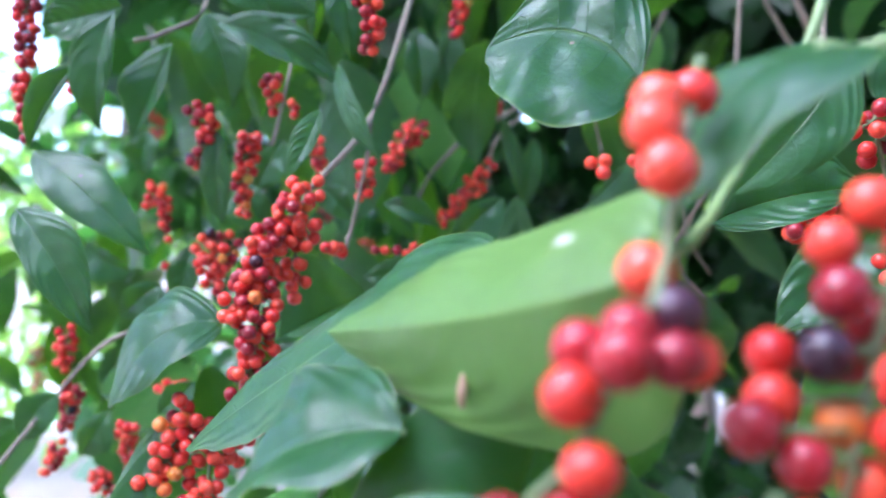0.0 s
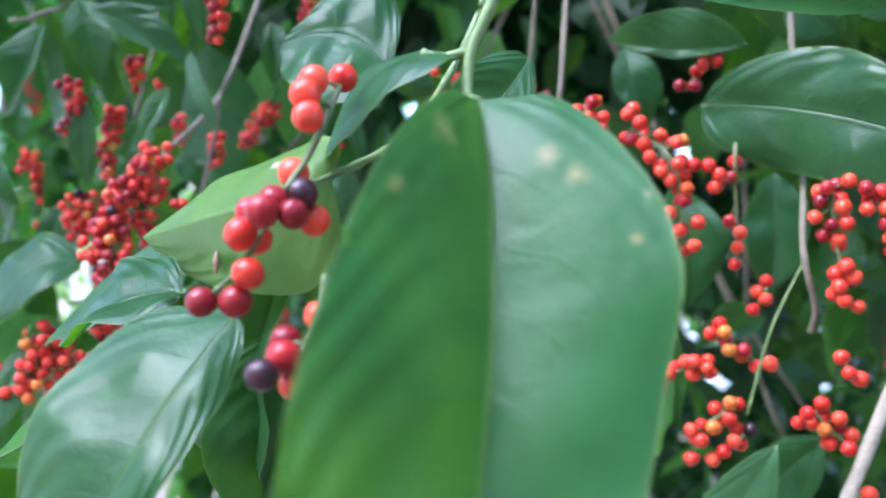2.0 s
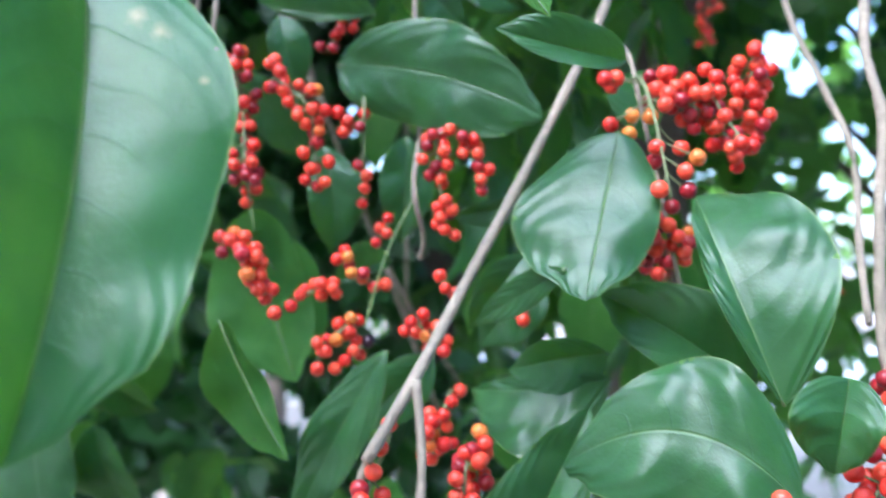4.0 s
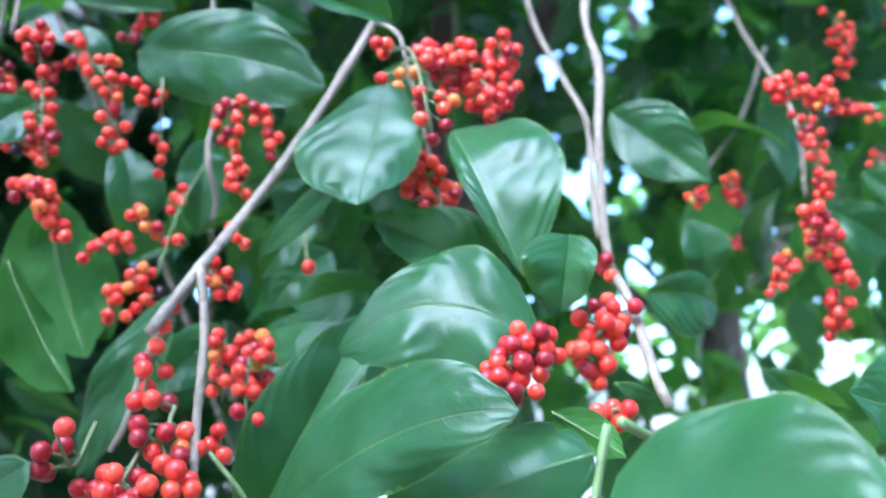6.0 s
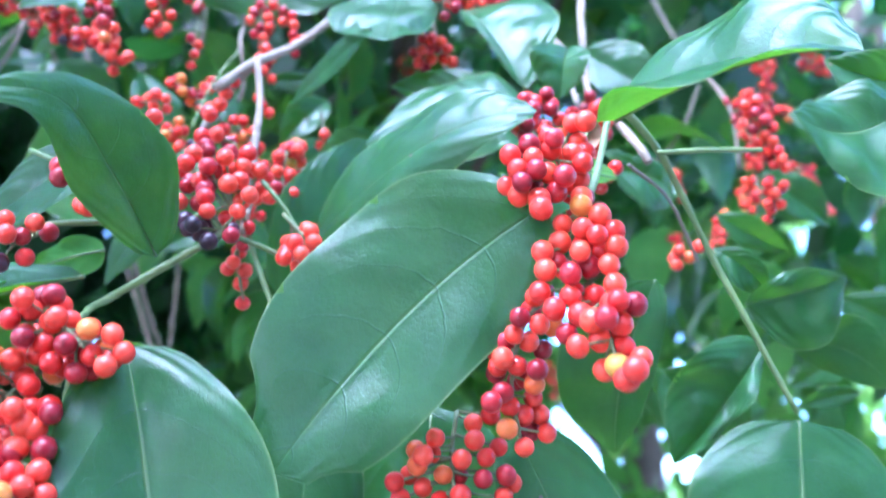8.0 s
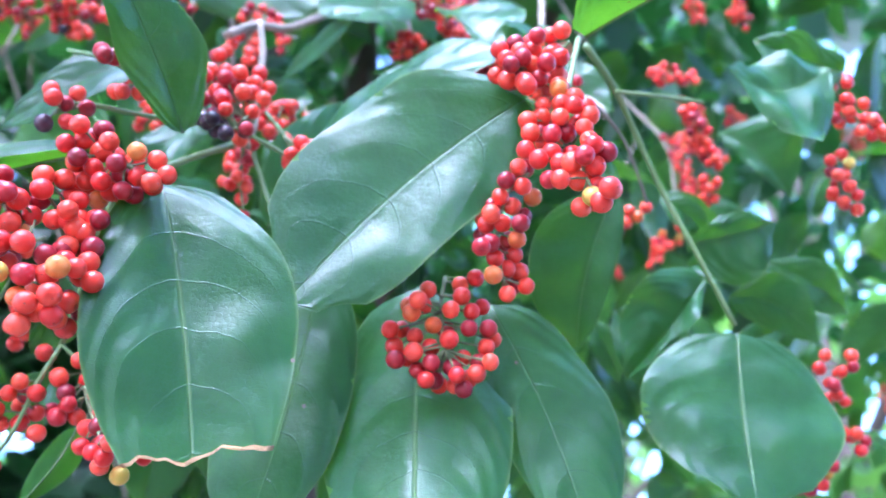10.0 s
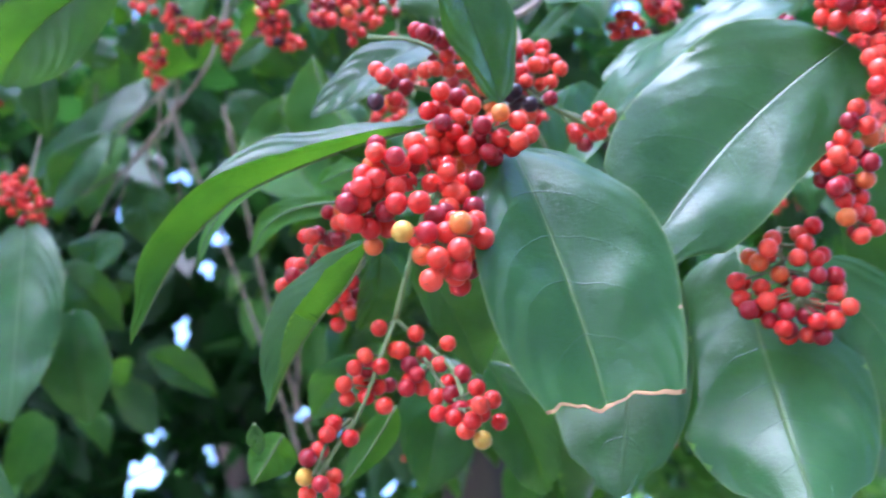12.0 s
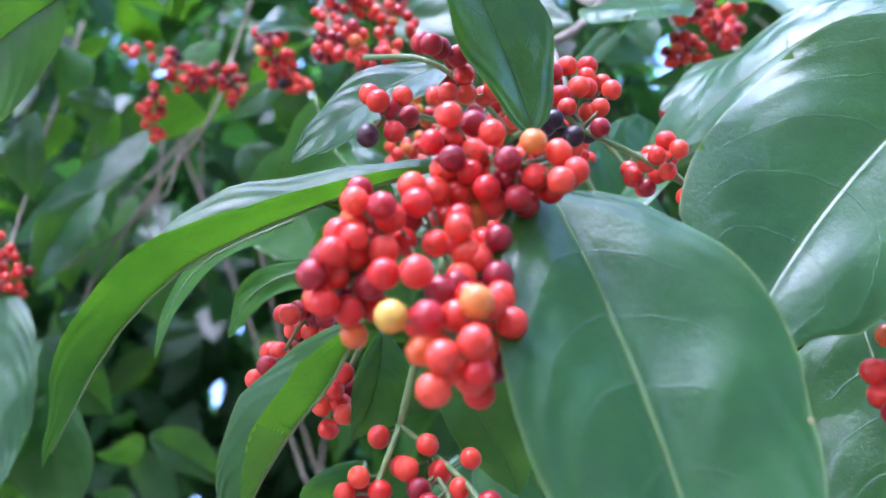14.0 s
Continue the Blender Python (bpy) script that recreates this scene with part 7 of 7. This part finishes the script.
for k in range(FILL):
    az, el = radians(rng.uniform(-42, 95)), math.asin(rng.uniform(-0.28, 0.93))
    far = rng.uniform(0.78, 1.7)
    p = middle + far * Vector((math.sin(az) * math.cos(el), math.cos(az) * math.cos(el), math.sin(el)))
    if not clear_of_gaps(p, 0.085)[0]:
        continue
    if p.z < 0.75 or (40 < math.degrees(az) < 47 and 10 < math.degrees(el) < 30 and k % 4) or (48 < math.degrees(az) < 68 and -10 < math.degrees(el) < 6 and k % 4):
        continue
    ob = new("leaf", shapes[rng.randrange(len(shapes))])
    ob.parent = tree
    s = rng.uniform(0.85, 1.25)
    ob.matrix_basis = Matrix.LocRotScale(p, Euler((rng.uniform(-0.9, 0.9), radians(rng.gauss(55, 28)), rng.uniform(0, 6.28))), (s, s, s))
for k in range(70):
    az, el, far = radians(rng.uniform(18, 37)), radians(rng.uniform(-4, 17)), rng.uniform(0.75, 1.2)
    p = middle + Vector((0.05, 0, 0.17)) + far * Vector((math.sin(az) * math.cos(el), math.cos(az) * math.cos(el), math.sin(el)))
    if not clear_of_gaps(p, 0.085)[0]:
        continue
    ob = new("leaf", shapes[rng.randrange(len(shapes))])
    ob.parent = tree
    ob.matrix_basis = Matrix.LocRotScale(p, Euler((rng.uniform(-0.9, 0.9), radians(rng.gauss(55, 28)), rng.uniform(0, 6.28))), (1.1, 1.1, 1.1))
for k in range(FILL_FRUIT):
    az, el = radians(rng.uniform(-42, 95)), math.asin(rng.uniform(-0.12, 0.75))
    far = rng.uniform(0.85, 1.5)
    p = middle + far * Vector((math.sin(az) * math.cos(el), math.cos(az) * math.cos(el), math.sin(el)))
    q = p + Vector((rng.uniform(-0.015, 0.015), rng.uniform(-0.015, 0.015), -rng.uniform(0.03, 0.06)))
    panicle(tree, [tuple(p), tuple((p + q) / 2 + Vector((0.004, 0, 0))), tuple(q)], rng.randrange(14, 26), 0.014, 0.0032, 500 + k)
for k in range(14):
    az, el = radians(rng.uniform(-40, 90)), radians(rng.uniform(5, 45))
    far = rng.uniform(0.9, 1.5)
    p = middle + far * Vector((math.sin(az) * math.cos(el), math.cos(az) * math.cos(el), math.sin(el)))
    d = Vector((rng.uniform(-0.25, 0.25), rng.uniform(-0.25, 0.25), rng.uniform(0.25, 0.5)))
    stem(tree, [(*(p - d * 0.6), 0.0014), (*(p + Vector((rng.uniform(-0.03, 0.03), 0, 0))), 0.002), (*(p + d), 0.0028)], BARK, "twig")


# ---- ground ----
bm = bmesh.new()
ticks = [-400, -80, -20, -8] + [x * 0.5 for x in range(-10, 11)] + [8, 20, 80, 400]
nodes_at = {(i, j): bm.verts.new((x, y, 0.0 if max(abs(x), abs(y)) > 7 else 0.03 * noise.noise(Vector((x * 0.8, y * 0.8, 0))))) for i, x in enumerate(ticks) for j, y in enumerate(ticks)}
for i in range(len(ticks) - 1):
    for j in range(len(ticks) - 1):
        bm.faces.new((nodes_at[i, j], nodes_at[i + 1, j], nodes_at[i + 1, j + 1], nodes_at[i, j + 1]))
tagged(link_mesh("ground", bm, [SOIL]), "bare brown earth under the trees", "ground", "", "structure")


# lane for the bright patch ahead; unseen left arm added to reflect light
bm = bmesh.new()
edge = [(-7, -40), (-4.2, -4), (-4.0, 3), (-4.6, 7), (2, 8.6), (9, 6.0), (13, -3), (16, -30)]
rows_at = [[bm.verts.new((x * s, y * s, h)) for x, y in edge] for s, h in ((1.0, -0.02), (1.0, 0.045), (1.75, 0.045), (1.75, -0.02))]
for ra, rb in zip(rows_at, rows_at[1:]):
    for k in range(len(edge) - 1):
        bm.faces.new((ra[k], ra[k + 1], rb[k + 1], rb[k]))
tagged(link_mesh("road", bm, [CONCRETE], smooth=False), "pale concrete lane beyond the trees, unseen left arm added as reflector", "road", "", "structure")


def scatter(name, mat, spots, size, seed, flat=False, label="", category="", parent=None):
    """Many small pointed leaves, each folded along its middle, joined into one mesh."""
    r = np.random.RandomState(seed)
    n = len(spots)
    d = r.normal(size=(n, 3))
    d[:, 2] = (0.05 * r.normal(size=n)) if flat else -np.abs(d[:, 2]) * 0.9 - 0.1
    d /= np.linalg.norm(d, axis=1)[:, None]
    s = np.cross(d, r.normal(size=(n, 3)) * (0.15 if flat else 1.0) + (np.array([0, 0, 1.0]) if flat else 0))
    s /= np.linalg.norm(s, axis=1)[:, None]
    up = np.cross(s, d)
    length = size * r.uniform(0.7, 1.3, (n, 1))
    half = length * r.uniform(0.19, 0.27, (n, 1))
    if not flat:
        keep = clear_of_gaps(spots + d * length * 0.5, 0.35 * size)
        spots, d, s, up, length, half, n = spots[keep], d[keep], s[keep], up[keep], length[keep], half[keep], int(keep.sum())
    a, b = spots, spots + d * length
    m1 = spots + d * length * 0.35 + up * length * 0.06
    m2 = spots + d * length * 0.7 + up * length * 0.04
    rows = [a, m1 + s * half, m1, m1 - s * half, m2 + s * half * 0.75, m2, m2 - s * half * 0.75, b]
    verts = np.stack(rows, 1).reshape(-1, 3)
    faces = []
    for i in range(n):
        o = 8 * i
        faces += [(o, o + 2, o + 1), (o, o + 3, o + 2), (o + 1, o + 2, o + 5, o + 4), (o + 2, o + 3, o + 6, o + 5), (o + 4, o + 5, o + 7), (o + 5, o + 6, o + 7)]
    me = bpy.data.meshes.new(name)
    me.from_pydata(verts.tolist(), [], faces)
    me.materials.append(mat)
    ob = new(name, me)
    if parent is not None:
        ob.parent = parent
    return tagged(ob, label, category, "", "stuff")


r = np.random.RandomState(3)
spots = np.c_[r.uniform(-5, 9, 2600), r.uniform(-2, 11, 2600), np.full(2600, 0.035) + r.uniform(0, 0.02, 2600)]
scatter("leaf_litter", LITTER, spots, 0.1, 4, True, "dry brown fallen leaves lying on the earth", "leaf litter")


r = np.random.RandomState(8)
# crown overhead, thickened to shade the inner branches, in the darker leaf copy
spots = np.c_[r.uniform(-1.1, 2.4, 15000), 0.16 + 2.5 * r.uniform(0, 1, 15000) ** 0.9, r.uniform(1.9, 3.3, 15000)]
az, up = np.degrees(np.arctan2(spots[:, 0] - 0.2, spots[:, 1] + 0.1)), np.degrees(np.arctan2(spots[:, 2] - 1.42, np.hypot(spots[:, 0] - 0.2, spots[:, 1] + 0.1)))
spots = spots[~(((spots[:, 0] < 0.25) & (spots[:, 1] < 1.3)) | (az > 40) & (az < 47) & (up < 27) & (r.uniform(0, 1, 15000) < 0.85))]
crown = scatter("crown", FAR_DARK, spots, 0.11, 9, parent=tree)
# the dense inner side of the crown, behind the hanging branches; an arc added to block back light
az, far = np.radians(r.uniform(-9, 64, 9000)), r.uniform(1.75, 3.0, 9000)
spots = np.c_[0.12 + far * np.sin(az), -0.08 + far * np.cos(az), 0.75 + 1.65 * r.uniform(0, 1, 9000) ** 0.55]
# left part in the darker leaf copy, right part greener: background brightness by colour
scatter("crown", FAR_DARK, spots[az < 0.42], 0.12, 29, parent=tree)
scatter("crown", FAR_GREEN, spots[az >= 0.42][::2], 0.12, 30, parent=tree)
# boughs added over the open side, mostly unseen, to break up the light: loose clumps with sky between them
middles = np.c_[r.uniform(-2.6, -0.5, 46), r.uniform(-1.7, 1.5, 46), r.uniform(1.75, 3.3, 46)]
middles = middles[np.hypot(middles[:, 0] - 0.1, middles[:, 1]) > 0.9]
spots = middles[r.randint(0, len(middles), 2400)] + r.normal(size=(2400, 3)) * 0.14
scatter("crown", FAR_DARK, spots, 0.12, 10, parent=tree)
bough = [(1.12, 1.28, 1.95, 0.034), (0.6, 1.2, 2.6, 0.028), (-0.4, 0.9, 2.75, 0.022), (-1.3, 0.2, 2.7, 0.016), (-1.9, -0.8, 2.5, 0.009), (-2.1, -1.4, 2.4, 0.005)]
stem(tree, bough, TRUNK_BARK, "limb")
for q in middles:
    a, b = Vector(min(bough[2:], key=lambda w: (Vector(w[:3]) - Vector(q)).length)[:3]), Vector(q)
    stem(tree, [(*a, 0.007), (*((a + b) / 2 + Vector((0, 0, 0.06))), 0.005), (*b, 0.002)], BARK, "twig")


def far_tree(x, y, height, spread, count, seed, mat, size=0.13, low=0.6):
    """A tree further off, or one added out of view to block light: trunk, limbs and a loose crown of leaf clumps."""
    rr = np.random.RandomState(seed)
    rg = random.Random(seed)
    ob = branch_thing("leafy green garden tree standing on the earth", name="garden_tree", category="tree", group="garden trees behind")
    stem(ob, [(x, y, -0.05, 0.11), (x + 0.05, y, height * 0.3, 0.09), (x - 0.03, y + 0.05, height * 0.6, 0.06), (x, y, height * 0.85, 0.03)], TRUNK_BARK, "trunk")
    centres = []
    for k in range(26):
        w, h = rg.uniform(0, 6.28), rg.uniform(low, height)
        d = spread * math.sqrt(rg.random()) * (1 - 0.5 * abs(h / height - 0.5))
        centres.append((x + d * math.cos(w), y + d * math.sin(w), h))
        if k % 3 == 0:
            stem(ob, [(x, y, h * 0.7, 0.03), (x + 0.5 * d * math.cos(w), y + 0.5 * d * math.sin(w), h * 0.9, 0.02), (*centres[-1], 0.008)], TRUNK_BARK, "limb")
    pick = rr.randint(0, len(centres), count)
    pts = np.array(centres)[pick] + rr.normal(size=(count, 3)) * np.array([0.3, 0.3, 0.24]) * spread * 0.55
    pts[:, 2] = np.maximum(pts[:, 2], 0.25)
    crown = scatter("crown", mat, pts, size, seed, parent=ob)
    return ob


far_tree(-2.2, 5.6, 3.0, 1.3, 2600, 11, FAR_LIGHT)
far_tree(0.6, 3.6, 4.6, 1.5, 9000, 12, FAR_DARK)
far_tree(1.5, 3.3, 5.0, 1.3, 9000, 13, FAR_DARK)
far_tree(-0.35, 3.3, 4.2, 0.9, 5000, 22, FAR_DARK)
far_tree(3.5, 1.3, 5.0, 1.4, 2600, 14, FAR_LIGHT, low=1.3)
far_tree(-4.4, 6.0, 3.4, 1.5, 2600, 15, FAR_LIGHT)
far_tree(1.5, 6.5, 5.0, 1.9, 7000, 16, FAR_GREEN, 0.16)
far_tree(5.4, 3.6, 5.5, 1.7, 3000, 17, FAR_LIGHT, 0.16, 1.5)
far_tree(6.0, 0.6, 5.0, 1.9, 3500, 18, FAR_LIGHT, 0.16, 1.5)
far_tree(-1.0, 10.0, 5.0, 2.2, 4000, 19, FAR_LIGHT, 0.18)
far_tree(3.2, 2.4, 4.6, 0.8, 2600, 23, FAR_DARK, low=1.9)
# unseen trees behind and left of the camera, added to cut sky light
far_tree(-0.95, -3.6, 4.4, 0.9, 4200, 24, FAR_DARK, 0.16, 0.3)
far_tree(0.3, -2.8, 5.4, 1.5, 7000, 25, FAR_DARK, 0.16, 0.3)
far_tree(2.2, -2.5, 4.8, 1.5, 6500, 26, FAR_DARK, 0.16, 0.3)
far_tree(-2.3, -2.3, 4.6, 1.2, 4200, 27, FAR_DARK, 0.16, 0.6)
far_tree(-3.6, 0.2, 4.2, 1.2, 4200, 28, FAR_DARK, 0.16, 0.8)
